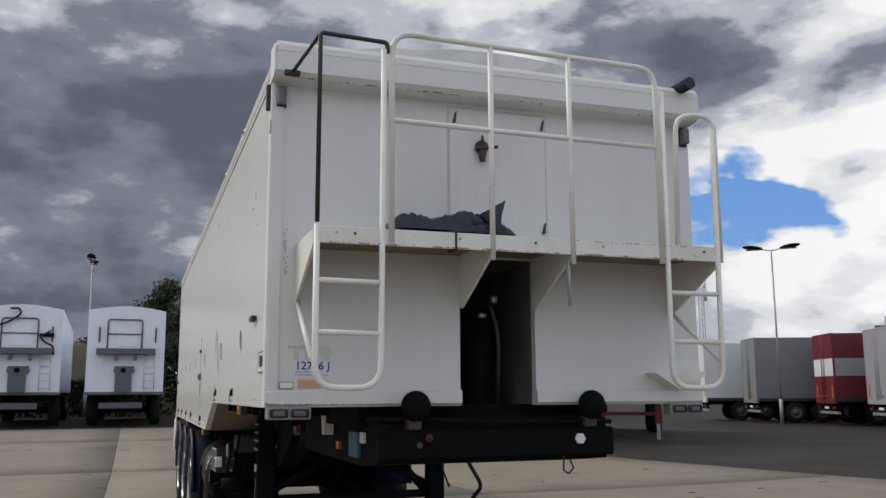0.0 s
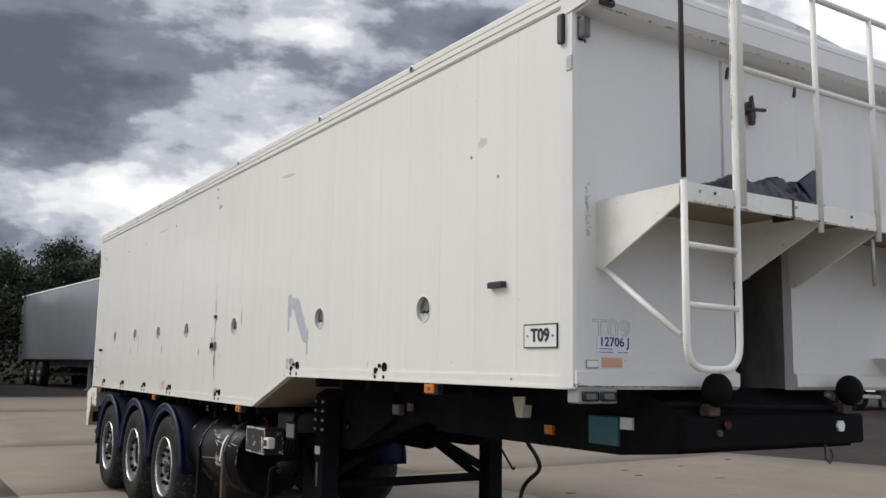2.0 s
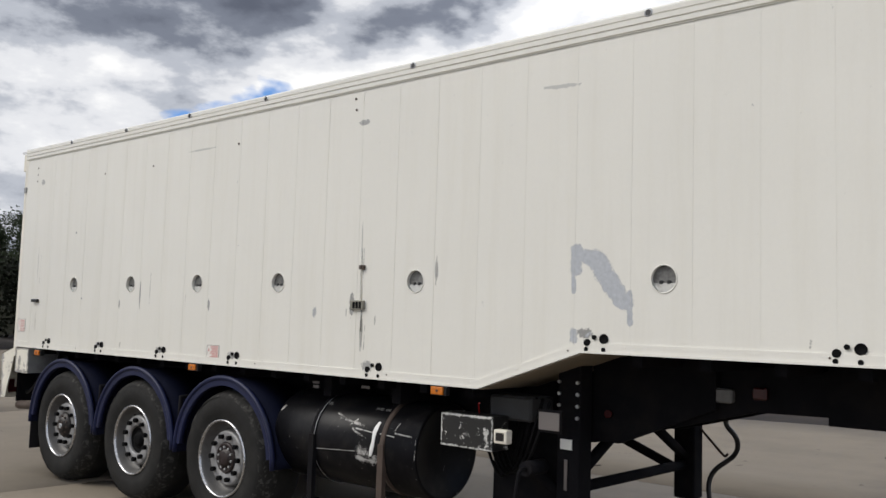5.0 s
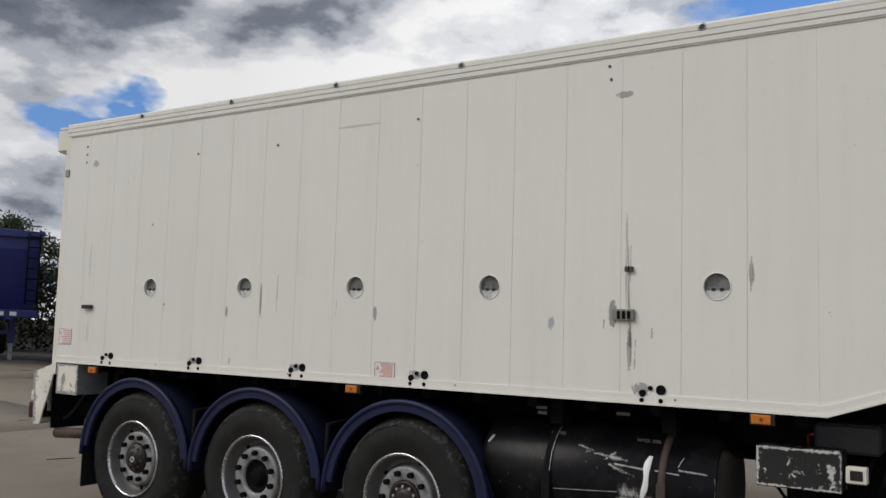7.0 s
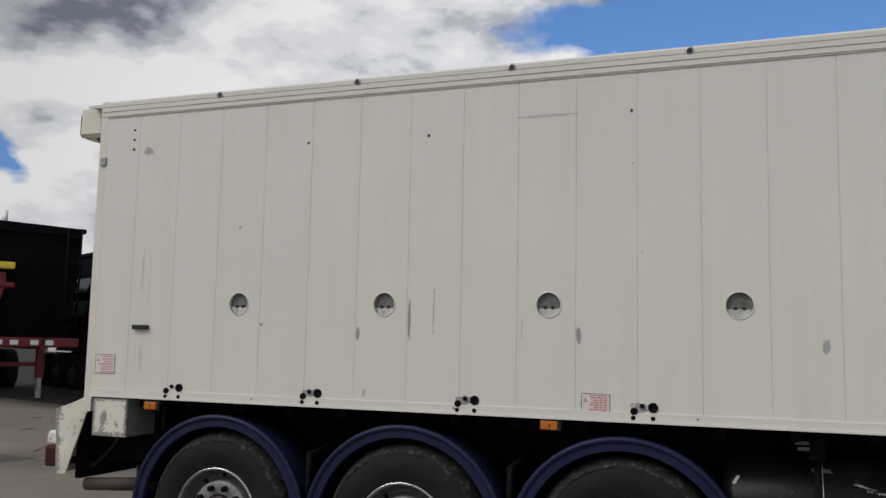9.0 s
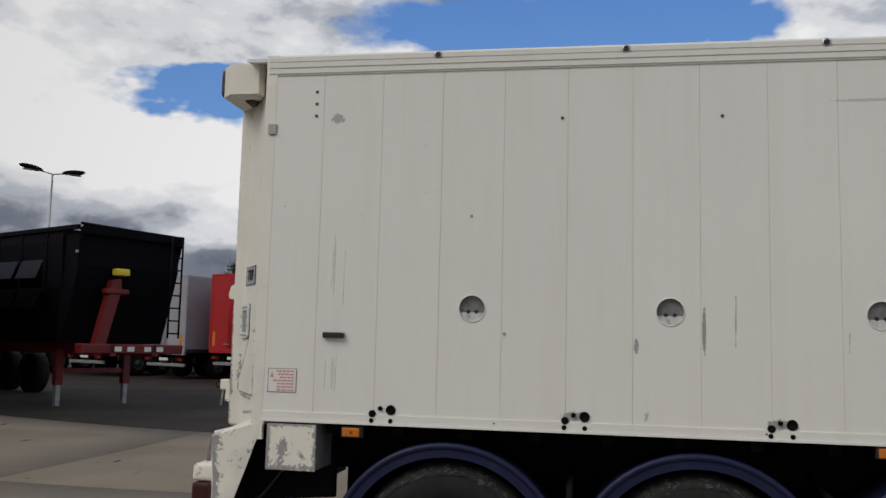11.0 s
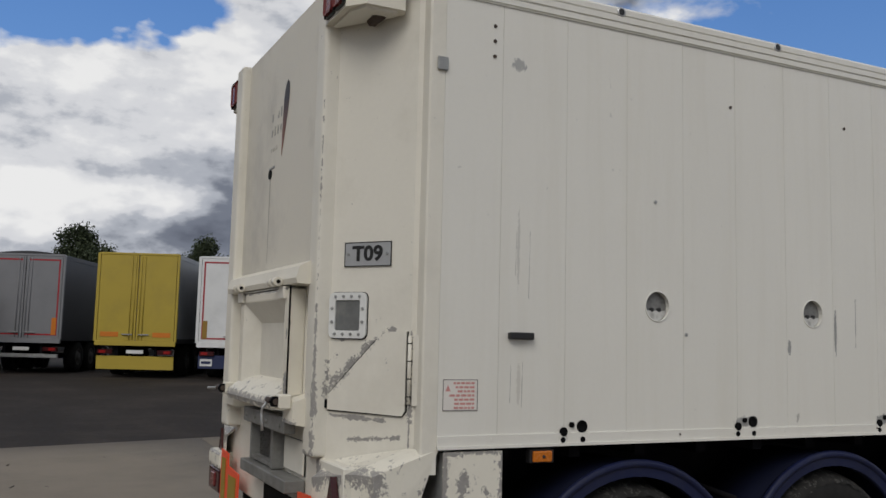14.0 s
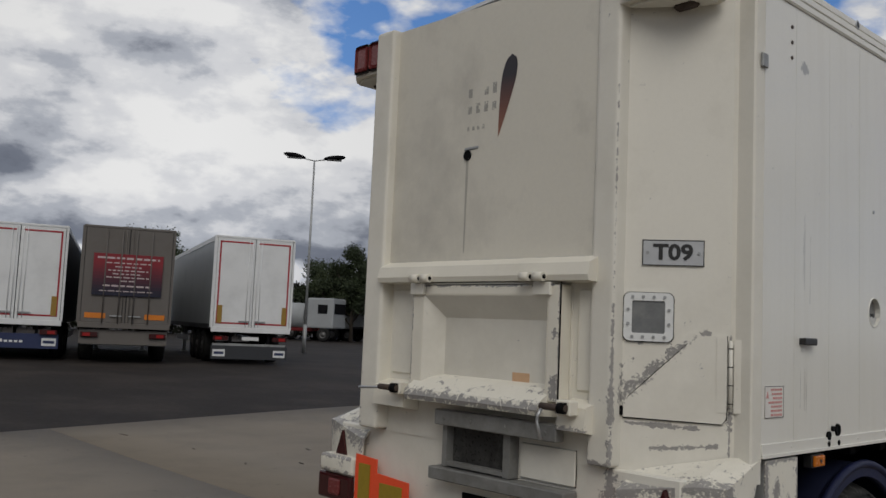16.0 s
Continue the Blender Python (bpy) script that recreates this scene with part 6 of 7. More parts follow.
# a run of white paint down the flank
bm = bmesh.new()
rows = []
for i in range(15):
    q = i / 14
    a = radians(146 + 42 * q)
    half = 0.019 * (0.35 + 0.65 * math.sin(math.pi * (0.12 + 0.8 * q))) * (1 + 0.25 * math.sin(9 * q))
    mid = 11.066 + 0.030 * q + 0.006 * math.sin(7 * q)
    rows.append([bm.verts.new((TX + r * math.cos(a), mid + d, TZ + r * math.sin(a))) for r, d in ((TK + 0.0005, -half), (TK + 0.003, -half * 0.8), (TK + 0.003, half * 0.8), (TK + 0.0005, half))])
for r0, r1 in zip(rows, rows[1:]):
    for k in range(3):
        bm.faces.new((r0[k], r0[k + 1], r1[k + 1], r1[k])).smooth = True
part("paint_run", bm, plate_white, tk, "run of white paint")
for y, z, w in ((11.72, 1.165, 0.07), (11.72, 1.135, 0.06), (11.20, 1.165, 0.08)):
    part("tank_tag", box(bmesh.new(), 0.95, 0.955, y, y + w, z, z + 0.018), label_white, tk)
stencil = mat("worn_stencil_paint", (0.26, 0.26, 0.25), 0.6, var=0.3, scale=20, bump=0)
for y, word in ((11.66, "DIESEL"), (11.10, "HYD. OIL")):
    a = radians(128)
    n_out = Vector((math.cos(a), 0, math.sin(a)))
    right = Vector((0, -1, 0))
    m = Matrix.Translation(Vector((TX, y, TZ)) + n_out * (TK + 0.001)) @ Matrix((right, n_out.cross(right), n_out)).transposed().to_4x4()
    letters("stencilled_word", word, 0.034, stencil, tk, m, "worn stencilled word", depth=0.0006)
part("chassis_web", prism(bmesh.new(), [(8.95, 1.42), (9.70, 1.42), (11.6, 1.20), (11.6, 0.90), (10.0, 0.88), (9.55, 1.02)], 2.30, 2.36), black_steel, trailer)
# two added black plates, backing that hides the bright ground beyond
part("spray_plate", box(bmesh.new(), 2.42, 2.43, 12.1, 16.2, 0.42, 1.15), black_steel, trailer)
part("side_plate", box(bmesh.new(), 1.38, 1.415, 9.86, 10.44, 0.42, 1.0), black_steel, trailer)
vb = part("valve_box", box(bmesh.new(), 0.885, 1.05, 10.08, 10.49, 0.872, 1.078, 0.006), box_black, trailer, "black control box scraped to bare edges")
sw = part("isolator_switch", box(bmesh.new(), 0.87, 0.93, 9.965, 10.062, 0.93, 1.012, 0.006), paint_worn, trailer, "grey isolator switch")
part("switch_face", box(bmesh.new(), 0.866, 0.872, 9.985, 10.042, 0.948, 0.995), hub_dirt, sw)
part("red_tap", tube(bmesh.new(), [(0.97, 10.25, 1.08), (0.96, 10.25, 1.14), (0.93, 10.22, 1.15)], 0.005, 8), red_lens, trailer)
part("pump_block", box(bmesh.new(), 1.05, 1.3, 9.92, 10.24, 1.05, 1.20, 0.015), mat("dull_charcoal_paint", (0.035, 0.036, 0.038), 0.6, var=0.2, scale=5, bump=0.1), trailer, "charcoal pump block")
for k in range(5):
    x, y = 1.0 + 0.06 * k, 9.75 + 0.09 * k
    part("air_line", tube(bmesh.new(), rounded([(x, y, 1.2), (x - 0.05, y + 0.1, 0.85 - 0.05 * k), (x + 0.1, y + 0.3, 0.7), (x + 0.2, y + 0.5, 0.95)], 0.15), 0.010, 8), grease, trailer)
part("crank_gear", cyl(bmesh.new(), (0.92, 9.86, 0.80), (1.1, 9.86, 0.80), 0.045, 14), black_steel, trailer)
part("crank_handle", tube(bmesh.new(), rounded([(0.92, 9.86, 0.80), (0.86, 9.86, 0.80), (0.86, 9.9, 0.55), (0.82, 9.9, 0.55)], 0.03, 3), 0.012, 8), black_steel, trailer)
settle(trailer, (CX, 11.4, 0.0))

# folded tarpaulin on the deck: creased layers, one corner standing up
bm = bmesh.new()
for x0, x1, y0, y1, top, seed in ((1.285, 1.66, 5.93, 6.19, 2.408, 1), (1.55, 1.90, 5.92, 6.20, 2.382, 4), (1.58, 1.86, 5.95, 6.17, 2.432, 7)):
    nx, ny = 26, 12
    grid = []
    for j in range(ny + 1):
        row = []
        for i in range(nx + 1):
            u, v = i / nx, j / ny
            edge = min(1.0, 5.5 * min(u, 1 - u) + 0.10) * min(1.0, 5.0 * min(v, 1 - v) + 0.05)
            crease = abs(noise.noise(Vector((u * 5.5 + seed, v * 2.2, seed * 1.7)))) * 0.05 + abs(noise.noise(Vector((u * 11 + v * 4, seed, 2.0)))) * 0.022
            p = Vector((x0 + (x1 - x0) * u, y0 + (y1 - y0) * v, 2.2965 + (top - 2.2965) * edge ** 0.5 - crease * edge))
            p += Vector((noise.noise(Vector((p.z * 14, u * 4, seed))), noise.noise(Vector((u * 6, p.z * 9, seed + 3))), 0)) * 0.014
            p.z = max(p.z, 2.2965)
            row.append(bm.verts.new(p))
        grid.append(row)
    for r0, r1 in zip(grid, grid[1:]):
        for i in range(nx):
            bm.faces.new((r0[i], r0[i + 1], r1[i + 1], r1[i]))
for dy in (0.0, 0.018):
    a, b, c, d = ((1.70, 5.925 + dy, 2.40), (1.835, 5.93 + dy, 2.478), (1.808, 5.915 + dy, 2.40), (1.80, 5.91 + dy, 2.31))
    vs = [bm.verts.new(q) for q in (a, b, c, d)]
    bm.faces.new((vs[0], vs[1], vs[2]))
    bm.faces.new((vs[0], vs[2], vs[3]))
tarp = alone("tarpaulin", place_all(bm, FM), tarp_navy, "crumpled dark navy tarpaulin folded on the trailer's deck", "tarpaulin")
for f in tarp.data.polygons:
    f.use_smooth = len(f.vertices) == 4


# ---- the parked trailers round the yard ----
def paint(name, col, rough=0.45, **k):
    return mat(name, col, rough, var=0.06, scale=1.2, fine=40, bump=0.06, dirt=(tuple(0.55 * c + 0.03 for c in col), 0.35, 1.0), **k)


white_box = paint("white_van_paint", (0.74, 0.75, 0.75))
grey_box = paint("grey_van_paint", (0.22, 0.225, 0.24))
lilac_grey = paint("mid_grey_van_paint", (0.34, 0.33, 0.36))
dark_grey = paint("dark_grey_curtain", (0.035, 0.037, 0.042))
red_box = paint("red_curtain_pvc", (0.30, 0.009, 0.016))
red_door = paint("bright_red_paint", (0.40, 0.014, 0.016))
maroon = paint("maroon_paint", (0.15, 0.014, 0.022))
yellow_box = paint("dull_yellow_paint", (0.44, 0.33, 0.045))
pale_side = paint("pale_grey_side", (0.34, 0.355, 0.365))
brown_box = mat("weathered_grey_brown_doors", (0.13, 0.118, 0.108), 0.7, var=0.15, scale=2, bump=0.2, dirt=((0.09, 0.075, 0.06), 0.6, 2.0))
navy_steel = paint("navy_tipper_paint", (0.014, 0.021, 0.15))
black_body = mat("black_tipper_paint", (0.004, 0.004, 0.006), 0.7, var=0.3, scale=2, bump=0.1, spec=0.08)
red_chassis = mat("red_chassis_paint", (0.14, 0.007, 0.008), 0.5, var=0.2, scale=3, bump=0.1)
orange_board = mat("orange_reflective_board", (0.62, 0.19, 0.02), 0.4, var=0.08, scale=10, bump=0.02)
red_border = mat("red_reflective_tape", (0.35, 0.02, 0.03), 0.4, var=0.1, scale=10, bump=0)
poster_red = mat("red_poster_vinyl", (0.22, 0.014, 0.022), 0.4, var=0.1, scale=3, bump=0.02)
poster_tints = [mat("dark_poster_vinyl", (0.012 + 0.19 * (q / 9) ** 1.7, 0.012 + 0.003 * q / 9, 0.028 - 0.004 * q / 9), 0.4, var=0.1, scale=3, bump=0.02) for q in range(10)]
yellow_beacon = mat("yellow_plastic", (0.75, 0.60, 0.04), 0.4, var=0.1, scale=10)
blue_skirt = mat("dark_blue_skirt", (0.02, 0.03, 0.09), 0.5, var=0.1, scale=4)
lilac_front = paint("pale_blue_grey_front", (0.12, 0.145, 0.235))


faded_bar = mat("faded_pink_print", (0.50, 0.42, 0.42), 0.5, var=0.2, scale=8, bump=0)


def small_wheel(root, x, y, face=-1):
    bm = bmesh.new()
    lathe(bm, [(0.27, 0.0), (0.44, 0.02), (0.51, -0.02), (0.52, -0.05), (0.52, -0.33), (0.27, -0.35)], (x, y, 0.52), (face, 0, 0), 28)
    w = part("wheel", bm, rubber, root)
    part("rim", lathe(bmesh.new(), [(0.285, 0.0), (0.27, 0.012), (0.24, -0.05), (0.15, -0.03), (0.12, 0.03), (0.0, 0.035)], (x, y, 0.52), (face, 0, 0), 24), rim_grey, w)


def running_gear(root, axles=(1.9, 3.2, 4.5), legs=None, steel=black_steel):
    for x in (-0.55, 0.55):
        part("chassis_rail", box(bmesh.new(), x - 0.06, x + 0.06, 0.3, 12.9, 0.85, 1.15), steel, root)
    for y in axles:
        small_wheel(root, -1.22, y, -1)
        small_wheel(root, 1.22, y, 1)
        part("axle", cyl(bmesh.new(), (-1.0, y, 0.52), (1.0, y, 0.52), 0.07, 10), steel, root)
    if legs:
        for x in (-0.85, 0.85):
            leg = part("landing_leg", box(bmesh.new(), x - 0.06, x + 0.06, legs - 0.07, legs + 0.07, 0.06, 1.1), galv, root)
            part("leg_foot", box(bmesh.new(), x - 0.13, x + 0.13, legs - 0.13, legs + 0.13, 0.0, 0.06), galv, leg)


def box_trailer(label, rear, side, border=None, stripe=None, boards=orange_board, lying=False, skirt=None, height=3.95, arch=0.0, length=13.2, poster=False, roof=None):
    """A box or curtain trailer with its rear doors at the origin, running along +y."""
    root = tagged(new("parked_trailer"), label, "trailer", "trailers parked in the far row")
    W, F = 1.25, 1.12
    bm = bmesh.new()
    top = [(W * (1 - 2 * i / 8), height + arch * math.sin(math.pi * i / 8)) for i in range(9)]
    prism(bm, [(-W, F), (W, F)] + top, 0.06, length, "y")
    part("body", bm, side, root)
    for x in (-W, W):
        part("corner_post", box(bmesh.new(), x - 0.045, x + 0.02 if x > 0 else x + 0.045, 0.0, 0.09, F, height), roof or rear, root)
        part("side_rail", box(bmesh.new(), min(x, x * 1.012), max(x, x * 1.012), 0.05, length, F - 0.05, F + 0.10), dark_grey, root)
        part("roof_rail", box(bmesh.new(), min(x, x * 1.012), max(x, x * 1.012), 0.05, length, height - 0.14, height), roof or side, root)
    for s in (-1, 1):
        d = part("rear_door", box(bmesh.new(), min(s * 0.012, s * (W - 0.06)), max(s * 0.012, s * (W - 0.06)), 0.0, 0.065, F + 0.02, height - 0.05, 0.008), rear, root)
        if stripe:
            part("white_band", box(bmesh.new(), min(s * 0.012, s * W), max(s * 0.012, s * W), -0.006, 0.0, *stripe), white_box, d)
        if border:
            xa, xb = sorted((s * 0.10, s * (W - 0.13)))
            for q in ((xb - 0.05, xb, F + 0.12, height - 0.15) if s > 0 else (xa, xa + 0.05, F + 0.12, height - 0.15), (xa, xb, F + 0.12, F + 0.17), (xa, xb, height - 0.20, height - 0.15)):
                part("reflective_tape", box(bmesh.new(), q[0], q[1], -0.005, 0.0, q[2], q[3]), border, d)
        for k in (0.09, 0.20):
            part("lock_rod", cyl(bmesh.new(), (s * k, -0.03, F + 0.05), (s * k, -0.03, height - 0.08), 0.010, 8), rear, d)
        part("rod_handle", box(bmesh.new(), min(s * 0.09, s * 0.42), max(s * 0.09, s * 0.42), -0.05, -0.02, F + 0.20, F + 0.235), galv, d)
        if boards:
            w, h = (0.56, 0.15) if lying else (0.15, 0.56)
            part("marker_board", box(bmesh.new(), s * (W - 0.16) - w * (s > 0), s * (W - 0.16) + w * (s < 0), -0.012, -0.004, F + 0.14, F + 0.14 + h), boards, d)
    if stripe:
        for x in (-W - 0.006, W):
            part("white_band", box(bmesh.new(), x, x + 0.006, 0.1, length, *stripe), pale_side, root)
    part("header", box(bmesh.new(), -W, W, -0.01, 0.08, height - 0.05, height + 0.02, 0.01), roof or rear, root)
    part("rear_sill", box(bmesh.new(), -W, W, -0.02, 0.10, F - 0.14, F + 0.02, 0.01), rear, root)
    part("bumper", box(bmesh.new(), -1.15, 1.15, 0.12, 0.24, 0.50, 0.63, 0.015), galv, root)
    for s in (-1, 1):
        part("bumper_arm", box(bmesh.new(), s * 0.6 - 0.04, s * 0.6 + 0.04, 0.16, 0.3, 0.6, 1.0), black_steel, root)
        lamp = part("rear_lamp_unit", box(bmesh.new(), min(s * 0.70, s * 1.16), max(s * 0.70, s * 1.16), 0.02, 0.14, 0.72, 0.86, 0.01), dark_lens, root)
        part("lens", box(bmesh.new(), min(s * 0.9, s * 1.1), max(s * 0.9, s * 1.1), 0.008, 0.02, 0.745, 0.835), red_lens, lamp)
    if skirt not in (blue_skirt, brown_box):
        part("plate_strip", box(bmesh.new(), -0.26, 0.26, 0.03, 0.06, 0.74, 0.85), plate_white, root)
    if skirt:
        hi = {blue_skirt: 0.74, yellow_box: 0.66, brown_box: 0.94}.get(skirt, 0.56)
        sk = part("spray_skirt", box(bmesh.new(), -1.2, 1.2, 0.10, 0.115, hi - 0.42, hi, 0.004), skirt, root)
        for x in (-0.95, 0.95) if skirt not in (yellow_box, brown_box) else ():
            part("skirt_panel", box(bmesh.new(), x - 0.19, x + 0.19, 0.094, 0.10, hi - 0.34, hi - 0.12), plate_white, sk)
            part("skirt_slot", box(bmesh.new(), x - 0.15, x + 0.15, 0.090, 0.094, hi - 0.27, hi - 0.19), blue_skirt, sk)
        for q in range(5) if skirt is blue_skirt else ():
            part("script_bar", box(bmesh.new(), -0.34 + 0.13 * q, -0.25 + 0.13 * q, 0.094, 0.10, hi - 0.26, hi - 0.20 + 0.03 * (q == 0)), plate_white, sk)
    if poster:
        po = part("poster", box(bmesh.new(), -0.95, 0.95, -0.050, -0.044, 1.92, 3.12), poster_red, root, "red poster fading to navy, with rows of pale bars")
        for q, tint in enumerate(poster_tints):
            part("poster_band", box(bmesh.new(), -0.95, 0.95, -0.053, -0.050, 1.92 + 0.095 * q, 2.015 + 0.095 * q), tint, po)
        wordy = random.Random(2)
        for z, w, h in ((3.00, 0.85, 0.085), (2.86, 0.62, 0.05), (2.75, 0.36, 0.055), (2.645, 0.55, 0.055), (2.545, 0.42, 0.055), (2.445, 0.58, 0.055), (2.345, 0.2, 0.05), (2.20, 0.66, 0.075), (2.05, 0.75, 0.045)):
            x = -w
            while x < w - 0.05:
                d = min(wordy.uniform(0.08, 0.22), w - x)
                part("text_bar", box(bmesh.new(), x, x + d, -0.057, -0.053, z - h / 3.2, z + h / 3.2), faded_bar, po)
                x += d + 0.045
        for x in (-0.62, -0.2, 0.2, 0.62):
            part("lock_bar", cyl(bmesh.new(), (x, -0.06, F), (x, -0.06, height - 0.1), 0.016, 8), brown_box, root)
    if side is red_box:
        for x in (-W - 0.006, W):
            for y in (0.7, 11.8):
                for z, w in ((3.66, 0.55), (3.54, 0.75)):
                    part("text_bar", box(bmesh.new(), x, x + 0.006, y, y + w, z, z + 0.07), white_box, root)
    running_gear(root, legs=9.8)
    for x in (-1.24, 1.24):
        part("side_guard", box(bmesh.new(), min(x, x * 0.97), max(x, x * 0.97), 5.6, 9.2, 0.55, 0.75), alloy, root)
    return root


def park(root, x, y, az, dz=0.0):
    root.matrix_basis = pose(x, y, lie(x, y) + dz, 0, 0, -az)
    return root


AX = 113
park(box_trailer("red curtain-sided trailer with bright red rear doors", red_door, red_box, boards=orange_board, height=4.1), 29.06, 28.6, AX, 0.08)
park(box_trailer("maroon trailer with a white band round its body", maroon, maroon, stripe=(2.25, 3.05), height=3.85, arch=0.14), 27.3, 21.75, AX)
park(box_trailer("grey box trailer with red reflective tape on its doors", grey_box, dark_grey, border=red_border, height=3.9, arch=0.12), 29.8, 17.5, AX)
park(box_trailer("dull yellow double-door trailer with pale grey sides", yellow_box, pale_side, lying=True, height=3.9, skirt=yellow_box), 26.9, 14.3, AX)
ochre_board = mat("dull_ochre_board", (0.30, 0.18, 0.03), 0.5, var=0.1, scale=10, bump=0.02)
park(box_trailer("white refrigerated trailer with red tape and a blue spray skirt", white_box, dark_grey, border=red_border, boards=ochre_board, skirt=blue_skirt, height=3.85, roof=white_box), 25.6, 11.4, AX)
park(box_trailer("weathered grey-brown trailer with a red poster on its doors", brown_box, dark_grey, lying=True, poster=True, skirt=brown_box, height=3.9), 24.0, 8.88, AX)
park(box_trailer("white box trailer with red tape beside a lamp post", white_box, pale_side, border=red_border, boards=ochre_board, skirt=dark_grey, height=4.0, roof=white_box), 23.75, 4.85, AX - 2.5)
park(box_trailer("mid-grey box trailer parked beside a red one", lilac_grey, lilac_grey, height=4.2), 30.2, 32.05, AX)
park(box_trailer("maroon trailer with a broad white band", maroon, maroon, stripe=(2.25, 3.05), height=4.2), 30.95, 36.07, AX)
park(box_trailer("plain grey box trailer in the far row", grey_box, grey_box, height=4.25), 30.3, 40.7, AX)
park(box_trailer("pale box trailer at the end of the far row", white_box, white_box, height=4.2), 30.3, 45.0, AX)


dull_steel = mat("dull_grey_steel", (0.12, 0.125, 0.14), 0.6, 0.2, var=0.2, scale=5, bump=0.1)


def bulk_trailer(label, skin, hose=False):
    """A bulk trailer seen from its front end at the origin, running along +y."""
    root = tagged(new("bulk_trailer"), label, "trailer", "bulk trailers along the back of the yard")
    W, F, H = 1.26, 1.16, 3.93
    bm = bmesh.new()
    prism(bm, [(-W, F), (W, F)] + [(W * (1 - 2 * i / 8), H + 0.16 * math.sin(math.pi * i / 8)) for i in range(9)], 0.0, 12.6, "y")
    part("body", bm, skin, root)
    part("front_frame", tube(bmesh.new(), rounded([(-0.62, -0.04, 2.62), (-0.62, -0.04, 3.62), (0.5, -0.04, 3.62), (0.5, -0.04, 2.62)], 0.12), 0.025, 8), dull_steel, root)
    part("frame_bar", tube(bmesh.new(), [(-0.62, -0.04, 3.12), (0.5, -0.04, 3.12)], 0.022, 8), dull_steel, root)
    part("door_panel", box(bmesh.new(), -0.35, 0.35, -0.02, 0.0, 2.7, 3.5, 0.01), skin, root)
    part("deck", box(bmesh.new(), -0.95, 0.95, -0.35, 0.0, 2.42, 2.62, 0.01), dull_steel, root)
    for x in (-0.3, 0.3):
        part("deck_bracket", box(bmesh.new(), x - 0.05, x + 0.05, -0.3, 0.0, 2.22, 2.42), dull_steel, root)
    part("ram_cover", prism(bmesh.new(), [(-0.32, 1.15), (0.22, 1.15), (0.22, 1.75), (0.32, 1.85), (0.28, 2.02), (-0.34, 2.02), (-0.38, 1.85), (-0.32, 1.75)], -0.16, 0.0, "y"), dull_steel, root)
    part("ram_eye", cyl(bmesh.new(), (-0.06, -0.2, 1.88), (-0.06, -0.16, 1.88), 0.09, 14), black_steel, root)
    for x in (0.62, 0.95):
        part("ladder_stile", tube(bmesh.new(), [(x, -0.05, 1.2), (x, -0.05, 2.42)], 0.018, 8), plate_white, root)
    for k in range(5):
        part("ladder_rung", tube(bmesh.new(), [(0.62, -0.05, 1.3 + 0.24 * k), (0.95, -0.05, 1.3 + 0.24 * k)], 0.014, 6), plate_white, root)
    part("sill", box(bmesh.new(), -1.3, 1.3, -0.06, 0.05, 1.06, 1.16, 0.01), dull_steel, root)
    for x in (-0.88, 0.95):
        part("handle", tube(bmesh.new(), [(x, -0.03, 2.85), (x, -0.05, 2.9), (x, -0.05, 3.3), (x, -0.03, 3.35)], 0.03, 8), dull_steel, root)
    part("underrun", box(bmesh.new(), -0.8, 0.6, 0.05, 0.15, 0.60, 0.80), dull_steel, root)
    if hose:
        part("hose", tube(bmesh.new(), rounded([(-1.3, -0.1, 3.5), (-0.6, -0.12, 3.35), (-0.05, -0.12, 3.75), (-0.1, -0.1, 3.95), (-0.4, -0.05, 3.95)], 0.3), 0.035, 8), black_plastic, root)
        part("hose", tube(bmesh.new(), rounded([(0.9, -0.1, 3.2), (0.55, -0.1, 3.0), (0.75, -0.1, 2.8), (1.0, -0.1, 2.7), (1.0, -0.1, 2.4)], 0.15), 0.035, 8), black_plastic, root)
        part("control_box", box(bmesh.new(), 0.55, 1.0, -0.12, 0.0, 3.0, 3.12), black_steel, root)
    running_gear(root, axles=(1.9, 9.3, 10.6))
    return root


blue_white = paint("cold_white_paint", (0.78, 0.82, 0.90))
park(bulk_trailer("white bulk trailer with a grey ladder frame on its front", blue_white), -0.17, 34.4, 0)
park(bulk_trailer("white bulk trailer with black hoses over its front", blue_white, hose=True), -3.5, 34.6, -2)
park(bulk_trailer("white bulk trailer at the end of the back row", blue_white), -7.6, 35.2, 0)

# grey trailer with a pale blue front, hoses and a door
gt = tagged(new("grey_trailer"), "dark grey glossy-sided trailer with a pale blue front", "trailer", "bulk trailers along the back of the yard")
part("body", prism(bmesh.new(), [(-1.25, 1.15), (1.25, 1.15), (1.25, 4.05), (-1.25, 4.05)], 0.02, 13.2, "y"), mat("glossy_grey_side", (0.20, 0.21, 0.225), 0.18, var=0.1, scale=0.8, bump=0.05), gt)
part("front_wall", box(bmesh.new(), -1.25, 1.25, -0.02, 0.02, 1.15, 4.05, 0.01), lilac_front, gt)
part("front_door", box(bmesh.new(), -0.45, 0.45, -0.045, -0.02, 1.5, 2.6, 0.01), lilac_front, gt)
part("door_gap", box(bmesh.new(), -0.465, 0.465, -0.03, -0.02, 1.485, 2.615), black_steel, gt)
part("roof_cap", box(bmesh.new(), -1.27, 1.27, -0.05, 13.2, 4.02, 4.08, 0.01), white_box, gt)
part("hose", tube(bmesh.new(), rounded([(-1.15, -0.1, 3.3), (-0.7, -0.12, 3.25), (-0.3, -0.12, 3.75), (0.5, -0.12, 3.75), (0.8, -0.1, 3.3), (1.2, -0.1, 3.3)], 0.25), 0.045, 8), black_plastic, gt)
